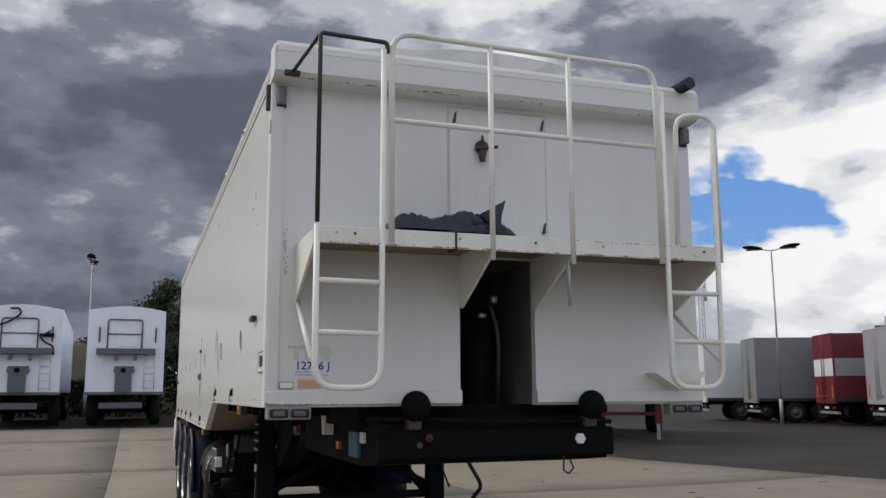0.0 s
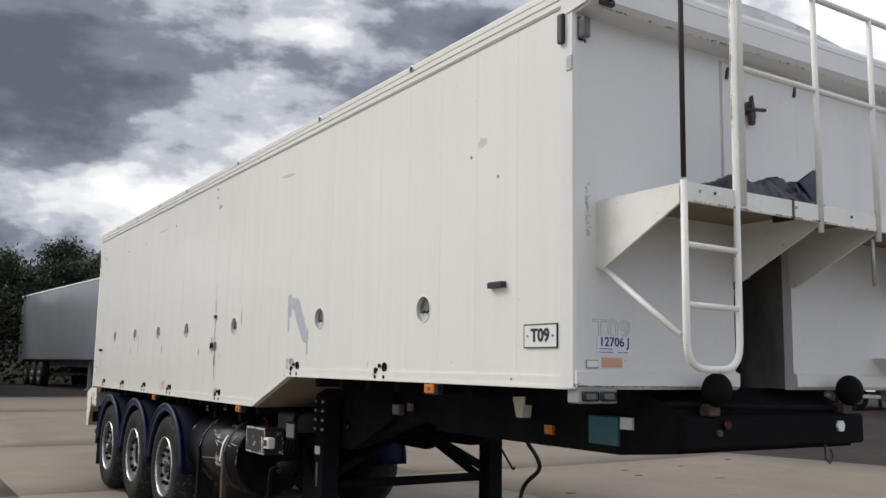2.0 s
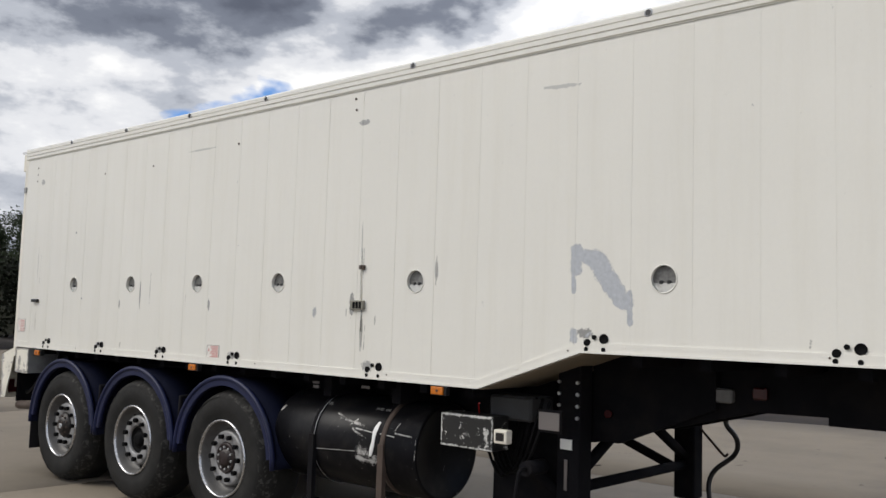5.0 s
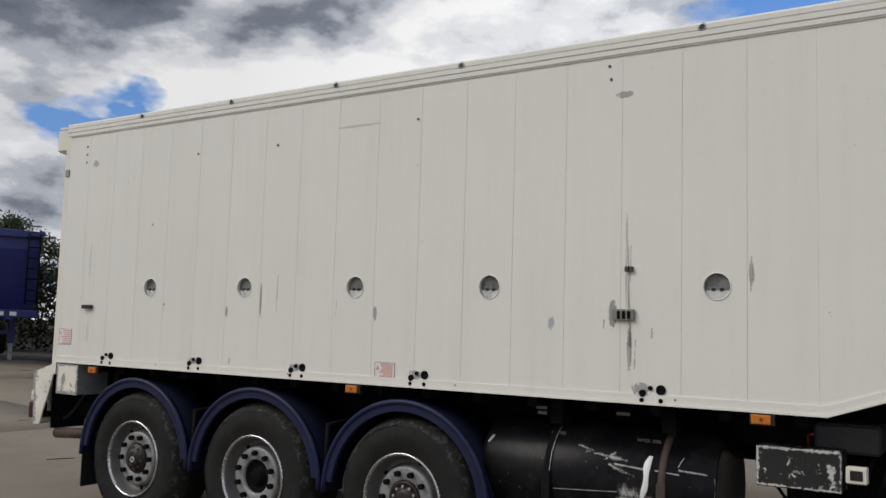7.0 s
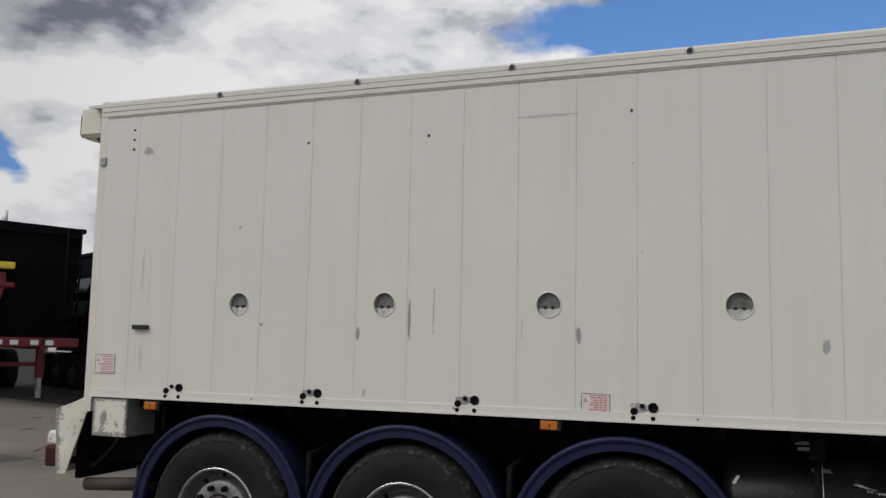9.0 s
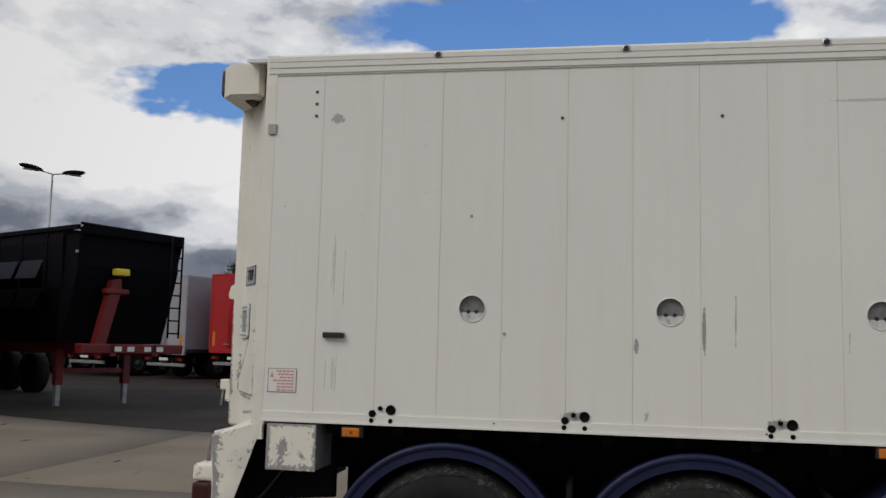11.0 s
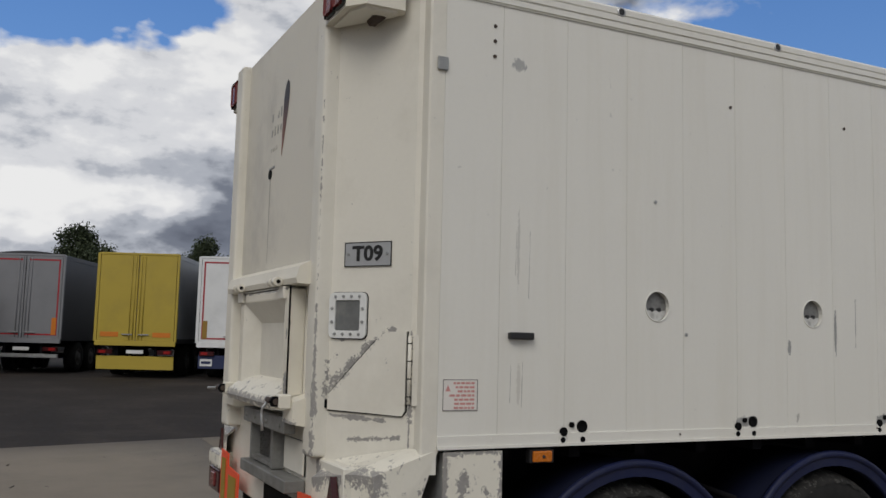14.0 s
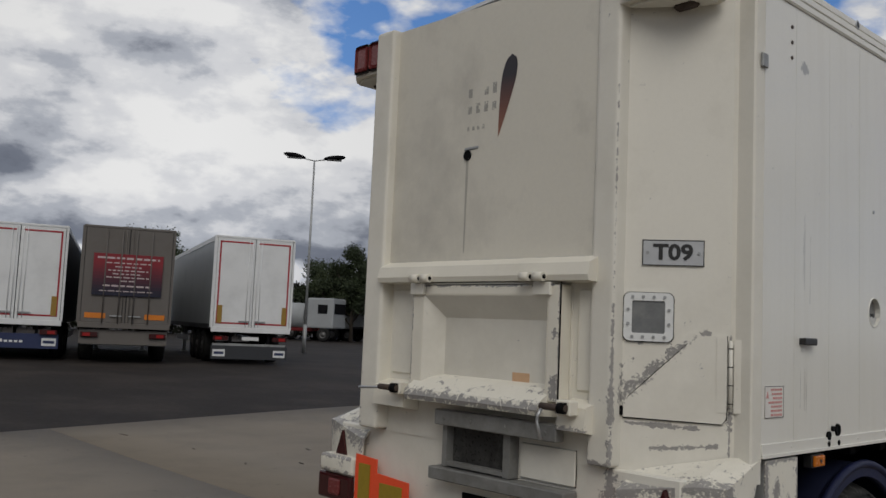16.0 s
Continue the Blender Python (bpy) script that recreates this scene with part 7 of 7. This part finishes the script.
part("hose", tube(bmesh.new(), rounded([(-1.2, -0.1, 2.0), (-0.9, -0.14, 1.5), (-0.75, -0.12, 1.8), (-0.7, -0.1, 1.3)], 0.15), 0.03, 8), black_plastic, gt)
part("yellow_plate", box(bmesh.new(), -1.15, -0.75, -0.035, -0.02, 1.32, 1.52), yellow_beacon, gt)
part("valve_row", box(bmesh.new(), -0.5, 0.45, -0.08, -0.02, 1.28, 1.40, 0.01), galv, gt)
part("panel_seam", box(bmesh.new(), -1.1, -0.2, -0.028, -0.02, 3.05, 3.35), galv, gt)
running_gear(gt, axles=(9.0, 10.3, 11.6), legs=2.6, steel=galv)
park(gt, 6.05, 36.2, -4.5)


shiny_black = mat("wet_black_panel_paint", (0.004, 0.004, 0.005), 0.12, var=0.2, scale=2, bump=0.05)


def tipper(label, skin, steel, beacon=False, H=3.72):
    """A half-pipe tipping trailer with its front wall at the origin, running along +y."""
    root = tagged(new("tipper_trailer"), label, "trailer", "tipping trailers parked in a row")
    F = 1.35
    bm = bmesh.new()
    ring = [(-1.25, H), (-1.27, H - 0.25), (-1.22, 2.5), (-0.85, F), (0.85, F), (1.22, 2.5), (1.27, H - 0.25), (1.25, H)]
    prism(bm, ring, 0.0, 8.8, "y")
    part("body", bm, skin, root)
    bm = bmesh.new()
    prism(bm, [(-0.05, F), (-0.50, 2.75), (-0.55, 2.95), (-0.55, H), (-0.68, H + 0.05), (-0.68, H - 0.12), (0.1, H - 0.1), (0.1, F)], -1.2, 1.2)
    part("front_wall", bm, skin, root, "raked front wall")
    for x in (-1.3, 1.22):
        part("top_rail", box(bmesh.new(), x, x + 0.08, -0.6, 8.8, H - 0.04, H + 0.06, 0.01), skin, root)
    part("front_rail", tube(bmesh.new(), [(-1.25, -0.65, H + 0.08), (1.15, -0.65, H + 0.02)], 0.03, 8), skin, root)
    for k in range(8):
        if skin is black_body:
            for za, zb in ((H - 1.02, H - 0.62), (H - 1.66, H - 1.22)):
                ya, yb = 0.74 + k * 1.05, 1.62 + k * 1.05
                part("side_panel", prism(bmesh.new(), [(-1.26, za), (-1.42, za), (-1.27, zb), (-1.26, zb)], ya, min(yb, 8.75), "y"), shiny_black, root)
        for x in (-1.28, 1.22):
            part("side_rib", box(bmesh.new(), x, x + 0.06, 0.6 + k * 1.05, 0.72 + k * 1.05, 2.4, H), skin, root)
    part("ram", prism(bmesh.new(), [(-0.85, F - 0.1), (-0.62, F - 0.1), (-0.30, 2.5), (-0.33, 2.72), (-0.52, 2.68)], -0.75, -0.55, "y"), steel, root, "red tipping ram")
    part("ram_head", box(bmesh.new(), -0.66, -0.12, -0.78, -0.55, 2.38, 2.5, 0.03), steel, root)
    if beacon:
        part("beacon", box(bmesh.new(), -0.47, -0.15, -0.8, -0.60, 2.78, 2.93, 0.04, 2), yellow_beacon, root)
        part("warning_plate", box(bmesh.new(), -1.0, -0.72, -0.12, -0.08, 1.6, 2.0), yellow_beacon, root)
    for x in (0.88, 1.16):
        part("ladder_stile", tube(bmesh.new(), [(x, -0.75, 1.5), (x, -0.75, H)], 0.022, 8), black_steel, root)
    for k in range(8):
        part("ladder_rung", tube(bmesh.new(), [(0.88, -0.75, 1.6 + 0.28 * k), (1.16, -0.75, 1.6 + 0.28 * k)], 0.018, 6), black_steel, root)
    for x in (-1.0, 0.9):
        part("light_panel", box(bmesh.new(), x - 0.25, x + 0.25, -0.53, -0.5, 3.2, 3.26), plate_grey, root)
    part("chassis_front", box(bmesh.new(), -1.2, 1.2, -0.9, -0.6, 1.15, 1.35, 0.02), steel, root)
    for x in (-0.4, -0.1, 0.3, 0.6):
        part("tag", box(bmesh.new(), x - 0.08, x + 0.08, -0.91, -0.9, 1.2, 1.3), plate_white, root)
    for x in (-0.5, 0.5):
        part("chassis_rail", box(bmesh.new(), x - 0.07, x + 0.07, -0.9, 8.6, 1.1, 1.35), steel, root)
        leg = part("landing_leg", box(bmesh.new(), x * 1.6 - 0.08, x * 1.6 + 0.08, 0.6, 0.75, 0.45, 1.2), steel, root)
        part("leg_foot", box(bmesh.new(), x * 1.6 - 0.05, x * 1.6 + 0.05, 0.62, 0.73, 0.0, 0.5), galv, leg)
    part("leg_brace", box(bmesh.new(), -0.9, 0.9, 0.64, 0.72, 0.70, 0.80), steel, root)
    for y in (5.2, 6.5, 7.8):
        small_wheel(root, -1.22, y, -1)
        small_wheel(root, 1.22, y, 1)
    return root


park(tipper("dark navy steel tipping trailer", navy_steel, navy_steel, H=3.38), 9.25, 32.1, 24)
park(tipper("black tipping trailer on a red chassis", black_body, red_chassis, beacon=True), 10.65, 27.5, 32)
park(tipper("black tipping trailer with a yellow beacon and red ram", black_body, red_chassis, beacon=True), 13.9, 24.9, 28)


# ---- lamp posts, mast, far things ----
def lamp_post(label, x, y, h, z=0.0, turn=0.0):
    root = tagged(new("lamp_post"), label, "lamp post", "yard lamp posts")
    part("pole", cyl(bmesh.new(), (0, 0, 0), (0, 0, h), 0.062, 14, 0.036), galv, root)
    part("base", cyl(bmesh.new(), (0, 0, 0), (0, 0, 1.2), 0.085, 14, 0.08), galv, root)
    part("arm", tube(bmesh.new(), [(-0.8, 0, h + 0.12), (0, 0, h - 0.02), (0.8, 0, h + 0.12)], 0.026, 8), galv, root)
    for s in (-1, 1):
        bm = bmesh.new()
        bmesh.ops.create_uvsphere(bm, u_segments=16, v_segments=10, radius=1.0, matrix=pose(s * 0.85, 0, h + 0.16, 0, -8 * s, 0) @ Matrix.Diagonal((0.48, 0.20, 0.11, 1)))
        head = part("lamp_head", bm, black_steel, root)
        part("lamp_glass", box(bmesh.new(), s * 0.85 - 0.3, s * 0.85 + 0.3, -0.13, 0.13, h + 0.045, h + 0.07), clear_lens, head)
    root.matrix_basis = pose(x, y, lie(x, y) + z, 0, 0, turn)


lamp_post("tall grey yard lamp post with two heads", 29.0, 36.8, 8.3, turn=-40)
lamp_post("tall grey yard lamp post with two heads beside a white trailer", 30.3, -1.7, 8.2, 0.1, turn=-125)
lamp_post("tall grey yard lamp post behind the bulk trailers", -2.0, 46.7, 7.25, turn=88)

mast = tagged(new("radio_mast"), "slender grey lattice radio mast far off", "mast")
for a in range(3):
    part("mast_leg", tube(bmesh.new(), [(0.35 * math.cos(2.094 * a), 0.35 * math.sin(2.094 * a), 0), (0.22 * math.cos(2.094 * a), 0.22 * math.sin(2.094 * a), 10.4)], 0.035, 6), galv, mast)
bm = bmesh.new()
for k in range(24):
    for a in range(3):
        r0, r1 = 0.35 - 0.13 * k / 24, 0.35 - 0.13 * (k + 1) / 24
        tube(bm, [(r0 * math.cos(2.094 * a), r0 * math.sin(2.094 * a), k * 0.43), (r1 * math.cos(2.094 * (a + 1)), r1 * math.sin(2.094 * (a + 1)), (k + 1) * 0.43)], 0.014, 4)
part("lattice", bm, galv, mast)
for z, r in ((9.6, 0.16), (10.4, 0.12)):
    part("antenna", cyl(bmesh.new(), (0.4, 0, z - 0.5), (0.4, 0, z + 0.6), r, 10), plate_white, mast)
mast.matrix_basis = pose(44.9, 65.2, 0)

brick_wall = mat("reddish_brick", (0.26, 0.14, 0.10), 0.85, var=0.2, scale=4, bump=0.3)
slate = mat("dark_slate_roof", (0.065, 0.06, 0.062), 0.7, var=0.25, scale=3, bump=0.3)
render_white = mat("white_gable_boards", (0.72, 0.73, 0.74), 0.6, var=0.05, scale=3)


def house(label, x, y, turn, w=9.0, d=7.0, eaves=4.6, ridge=7.0):
    root = tagged(new("house"), label, "house", "houses beyond the yard")
    part("wall", prism(bmesh.new(), [(-d / 2, 0), (d / 2, 0), (d / 2, eaves), (0, ridge - 0.15), (-d / 2, eaves)], -w / 2, w / 2), brick_wall, root)
    bm = bmesh.new()
    for s in (-1, 1):
        prism(bm, [(s * (d / 2 + 0.3), eaves - 0.25), (0, ridge), (0, ridge - 0.14), (s * (d / 2 + 0.3), eaves - 0.40)], -w / 2 - 0.25, w / 2 + 0.25)
    roof = part("roof", bm, slate, root)
    for k, cx in enumerate((-w / 2 + 1.2, w / 2 - 0.6)):
        ch = part("chimney", box(bmesh.new(), cx - 0.45, cx + 0.45, -0.3, 0.3, ridge - 0.6, ridge + 0.75, 0.02), brick_wall, roof)
        for q in (-0.2, 0.2):
            part("chimney_pot", cyl(bmesh.new(), (cx + q, 0, ridge + 0.75), (cx + q, 0, ridge + 1.05), 0.10, 10, 0.08), brick_wall, root)
    for s in (-1, 1):
        part("barge_board", prism(bmesh.new(), [(s * (d / 2 + 0.3), eaves - 0.35), (0, ridge + 0.02), (0, ridge - 0.22), (s * (d / 2 + 0.3), eaves - 0.58)], -w / 2 - 0.30, -w / 2 - 0.25), render_white, root)
    for s in (-1.8, 1.8):
        win = part("window", box(bmesh.new(), s - 0.55, s + 0.55, -d / 2 - 0.05, -d / 2 + 0.02, 2.9, 4.1), render_white, root)
        part("pane", box(bmesh.new(), s - 0.47, s + 0.47, -d / 2 - 0.06, -d / 2 - 0.045, 2.98, 4.02), smoked_glass, win)
    root.matrix_basis = pose(x, y, 0, 0, 0, turn)


house("brick house with slate roof and white gable boards", 63, 58.6, -30)
house("brick house with slate roof and tall chimney", 69.5, 58, -30)

# far parked lorries seen past the last trailer
for i, (x, y) in enumerate(((54.5, -21.5), (57.5, -24.5))):
    unit = tagged(new("lorry_unit"), "small pale grey lorry cab parked far off", "lorry", "lorries far off")
    part("cab", box(bmesh.new(), -1.2, 1.2, 0, 2.2, 1.0, 3.3, 0.12, 2), pale_side, unit)
    part("windscreen", box(bmesh.new(), -1.05, 1.05, -0.02, 0.02, 2.1, 2.9), black_steel, unit)
    part("side_window", box(bmesh.new(), -1.215, -1.19, 0.5, 1.3, 2.1, 2.8), black_steel, unit)
    part("chassis", box(bmesh.new(), -0.5, 0.5, 2.0, 6.0, 0.75, 1.0), red_chassis, unit)
    part("tank_body", cyl(bmesh.new(), (0, 2.6, 1.9), (0, 8.5, 1.9), 1.0, 24), pale_side, unit)
    for yy in (0.8, 4.4, 5.6):
        small_wheel(unit, -1.2, yy, -1)
    unit.matrix_basis = pose(x, y, 0.33, 0, 0, -60)
park(box_trailer("pale grey flat-sided trailer parked far off", pale_side, pale_side, height=3.6), 57, -27, 60)


# ---- trees ----
bark = mat("grey_brown_bark", (0.08, 0.065, 0.05), 0.9, var=0.3, scale=6, bump=0.5)
leaf_mats = [mat("dark_green_leaves", (0.030, 0.044, 0.016), 0.7, var=0.5, scale=0.8, fine=8, bump=0), mat("mid_green_leaves", (0.046, 0.062, 0.022), 0.7, var=0.5, scale=0.8, fine=8, bump=0)]


def tree_of(seed, height, spread, leaves, tone):
    """A tree with limbs and a ragged crown of small leaf sprays."""
    rnd = random.Random(seed)
    root = new("tree")
    bm = bmesh.new()
    th = height * 0.55
    cyl(bm, (0, 0, 0), (0, 0, th), height * 0.022, 10, height * 0.009)
    tips = []
    for k in range(11):
        a, z0 = k * 2.4 + rnd.random(), height * (0.16 + 0.36 * k / 11)
        r = spread * (0.55 + 0.45 * rnd.random()) * (1.05 - 0.5 * k / 11)
        tip = Vector((r * math.cos(a), r * math.sin(a), min(height * 0.93, z0 + height * (0.20 + 0.22 * rnd.random()))))
        tube(bm, [(0, 0, z0), Vector((tip.x * 0.5, tip.y * 0.5, z0 + (tip.z - z0) * 0.35)), tip], height * 0.007, 6)
        tips += [tip, Vector((tip.x * 0.55, tip.y * 0.55, z0 + (tip.z - z0) * 0.6))]
    tips += [Vector((rnd.uniform(-0.2, 0.2) * spread, rnd.uniform(-0.2, 0.2) * spread, height * (0.75 + 0.2 * rnd.random()))) for _ in range(5)]
    part("trunk", bm, bark, root)
    verts, faces = [], []
    for _ in range(leaves):
        c = rnd.choice(tips)
        d = Vector((rnd.gauss(0, 1), rnd.gauss(0, 1), rnd.gauss(0, 0.75)))
        d *= min(1.0, 1.7 / max(d.length, 0.01))
        p = c + d * spread * (0.10 + 0.11 * rnd.random())
        p.z = max(height * 0.06, p.z)
        n = Vector((rnd.gauss(0, 1), rnd.gauss(0, 1), rnd.gauss(0.5, 1))).normalized()
        u = n.orthogonal().normalized()
        v = n.cross(u)
        s = rnd.uniform(0.06, 0.15) * (height / 9)
        i = len(verts)
        verts += [p - u * s, p + v * s * 0.55, p + u * s, p - v * s * 0.55]
        faces.append((i, i + 1, i + 2, i + 3))
    me = bpy.data.meshes.new("crown")
    me.from_pydata([tuple(v) for v in verts], [], faces)
    me.materials.append(leaf_mats[tone])
    crown = new("crown", me)
    crown.parent = root
    return root


kinds = [tree_of(11, 8.6, 3.4, 17000, 0), tree_of(23, 7.4, 3.0, 15000, 1), tree_of(37, 9.6, 3.2, 17000, 0)]
rnd = random.Random(3)
spots = []
for i in range(20):
    x, y, sc = -6.5 + i * 1.75 + rnd.uniform(-0.6, 0.6), 58 + (i % 3) * 2.2 + rnd.uniform(-1.0, 1.0), rnd.uniform(0.72, 0.92)
    if x > -1.6:
        spots.append((x, y, sc * (0.76 if x < 1.6 else 1.0)))
for az, dist, sc in ((69.2, 80, 0.95), (73.6, 86, 0.72), (92.4, 80, 1.05), (93.6, 82, 1.12), (94.7, 80, 1.06), (95.8, 84, 1.02), (97.0, 86, 0.9), (98.4, 90, 0.85), (100.0, 82, 0.98), (101.0, 80, 1.04), (102.2, 84, 0.95), (108.0, 84, 0.72), (112.2, 78, 0.9), (113.5, 76, 1.0), (114.6, 80, 1.02), (117.4, 86, 0.9), (123.6, 76, 0.8), (124.6, 74, 0.86), (125.8, 72, 0.82), (127.2, 74, 0.8), (128.6, 72, 0.76), (130.4, 74, 0.76), (77.0, 95, 0.6), (115.8, 84, 0.8), (116.6, 88, 0.85), (118.4, 84, 0.85), (119.4, 86, 0.8), (110.0, 86, 0.7), (106.5, 90, 0.75), (91.0, 92, 0.82), (105.0, 95, 0.8), (24.5, 62, 0.72), (28, 64, 0.6), (34, 70, 0.55), (66, 92, 0.7)):
    spots.append((-2.0 + dist * math.sin(radians(az)), 18.0 + dist * math.cos(radians(az)), sc))
for k, (x, y, sc) in enumerate(spots):
    m = pose(x, y, lie(x, y) - 0.1, 0, 0, rnd.uniform(0, 360))
    src = kinds[k % 3]
    t = src if k < 3 else copy_thing(src, m)
    t.matrix_basis = m @ Matrix.Diagonal((sc, sc, sc, 1))
    tagged(t, "broad dark green tree at the edge of the yard", "tree", "trees round the yard")
# scrub bank under the back trees
bm = bmesh.new()
grid = [[bm.verts.new((-7 + i * 0.65, 50 + j * 1.5, 0.4 + (2.1 + 2.1 * smooth01((10 - i * 0.65) / 4)) * smooth01(j / 5) + 0.25 * noise.noise(Vector((i * 0.7, j * 0.9, 3))))) for i in range(50)] for j in range(8)]
for r0, r1 in zip(grid, grid[1:]):
    for i in range(49):
        bm.faces.new((r0[i], r0[i + 1], r1[i + 1], r1[i])).smooth = True
alone("grass_bank", bm, mat("rough_grass", (0.035, 0.036, 0.018), 0.9, var=0.4, scale=1.5, fine=20, bump=0.6), "rough dark grass bank below the trees", "bank", kind="structure")
# a thick hedge along the foot of the bank
rnd = random.Random(8)
verts, faces = [], []
for _ in range(26000):
    x, y = rnd.uniform(-7.5, 26), 48.6 + 4.5 * rnd.random() ** 1.5
    top = 4.0 + 0.9 * noise.noise(Vector((x * 0.35, 2.0, 0.0))) + 0.5 * noise.noise(Vector((x * 1.3, 5.0, 0.0)))
    top *= 0.45 + 0.55 * smooth01((x + 0.5) / 3)
    p = Vector((x, y, lie(x, y) + top * rnd.random() ** 0.7))
    n = Vector((rnd.gauss(0, 1), rnd.gauss(-0.4, 1), rnd.gauss(0.4, 1))).normalized()
    u = n.orthogonal().normalized()
    v, r, i = n.cross(u), rnd.uniform(0.07, 0.16), len(verts)
    verts += [tuple(p - u * r), tuple(p + v * r * 0.6), tuple(p + u * r), tuple(p - v * r * 0.6)]
    faces.append((i, i + 1, i + 2, i + 3))
me = bpy.data.meshes.new("hedge")
me.from_pydata(verts, [], faces)
me.materials.append(mat("dark_hedge_leaves", (0.011, 0.013, 0.006), 0.8, var=0.5, scale=0.9, fine=8, bump=0, spec=0.2))
tagged(new("hedge", me), "dark overgrown hedge along the back of the yard", "hedge", kind="stuff")
verts, faces = [], []
for _ in range(24000):
    q, r0 = radians(rnd.uniform(92, 132)), 74 + 7 * rnd.random()
    x, y = -2.0 + r0 * math.sin(q), 18.0 + r0 * math.cos(q)
    top = 4.3 + 1.2 * noise.noise(Vector((q * 40, 2.0, 0.0))) + 0.6 * noise.noise(Vector((q * 140, 5.0, 0.0)))
    p = Vector((x, y, lie(x, y) + top * rnd.random() ** 0.7))
    n = Vector((rnd.gauss(-0.4, 1), rnd.gauss(0, 1), rnd.gauss(0.4, 1))).normalized()
    u = n.orthogonal().normalized()
    v, r, i = n.cross(u), rnd.uniform(0.13, 0.28), len(verts)
    verts += [tuple(p - u * r), tuple(p + v * r * 0.6), tuple(p + u * r), tuple(p - v * r * 0.6)]
    faces.append((i, i + 1, i + 2, i + 3))
hedge_far = bpy.data.meshes.new("far_hedge")
hedge_far.from_pydata(verts, [], faces)
hedge_far.materials.append(me.materials[0])
tagged(new("hedge", hedge_far), "dark overgrown hedge behind the far row of trailers", "hedge", kind="stuff")
# scraps and short dark marks lying on the concrete
rnd = random.Random(21)
bm = bmesh.new()
for _ in range(90):
    x, y, ln, q = rnd.uniform(-7, 12), rnd.uniform(5, 30), rnd.uniform(0.04, 0.16), rnd.uniform(-0.5, 0.5)
    z, w = lie(x, y) + 0.002, rnd.uniform(0.008, 0.022)
    pts = [(-1, 0.2), (-0.3, 1), (0.5, 0.7), (1, -0.1), (0.4, -0.9), (-0.5, -0.6)]
    prism(bm, [(x + ln * a * math.cos(q) - w * b * math.sin(q), y + ln * a * math.sin(q) + w * b * math.cos(q)) for a, b in pts], z, z + rnd.uniform(0.003, 0.010), "z")
alone("litter", bm, mat("dark_scraps", (0.045, 0.036, 0.028), 0.9, var=0.5, scale=2, bump=0.2), "dark scraps and dirt scattered on the concrete", "litter", kind="stuff")


# ---- concrete slabs, each a piece of the pavement ----
xs = [-33.8, -28.2, -22.6, -17.0, -11.4, -5.8, -0.2, 5.4, 11.0]
ys = [15.05 + 6.32 * k for k in range(-6, 3)] + [32.6]
for xa, xb in zip(xs, xs[1:]):
    for ya, yb in zip(ys, ys[1:]):
        last = xb == xs[-1]
        bm = bmesh.new()
        g = 0.005
        n = 5
        sheet(bm, [xa + g + (xb - xa - 2 * g) * i / n for i in range(n + 1)], [ya + g + (yb - ya - 2 * g) * i / n for i in range(n + 1)], 0.0)
        if last:  # the apron widens a little towards its front
            for v in bm.verts:
                v.co.x += (v.co.x - xa) / (xb - xa) * 0.20 * max(0.0, min(12.0, 21 - v.co.y))
                v.co.z = lie(v.co.x, v.co.y)
        bm.edges.ensure_lookup_table()
        rimmed = bmesh.ops.extrude_edge_only(bm, edges=[e for e in bm.edges if e.is_boundary])
        for v in rimmed["geom"]:
            if isinstance(v, bmesh.types.BMVert):
                v.co.z -= 0.03
        part("slab", bm, concrete, pavement)
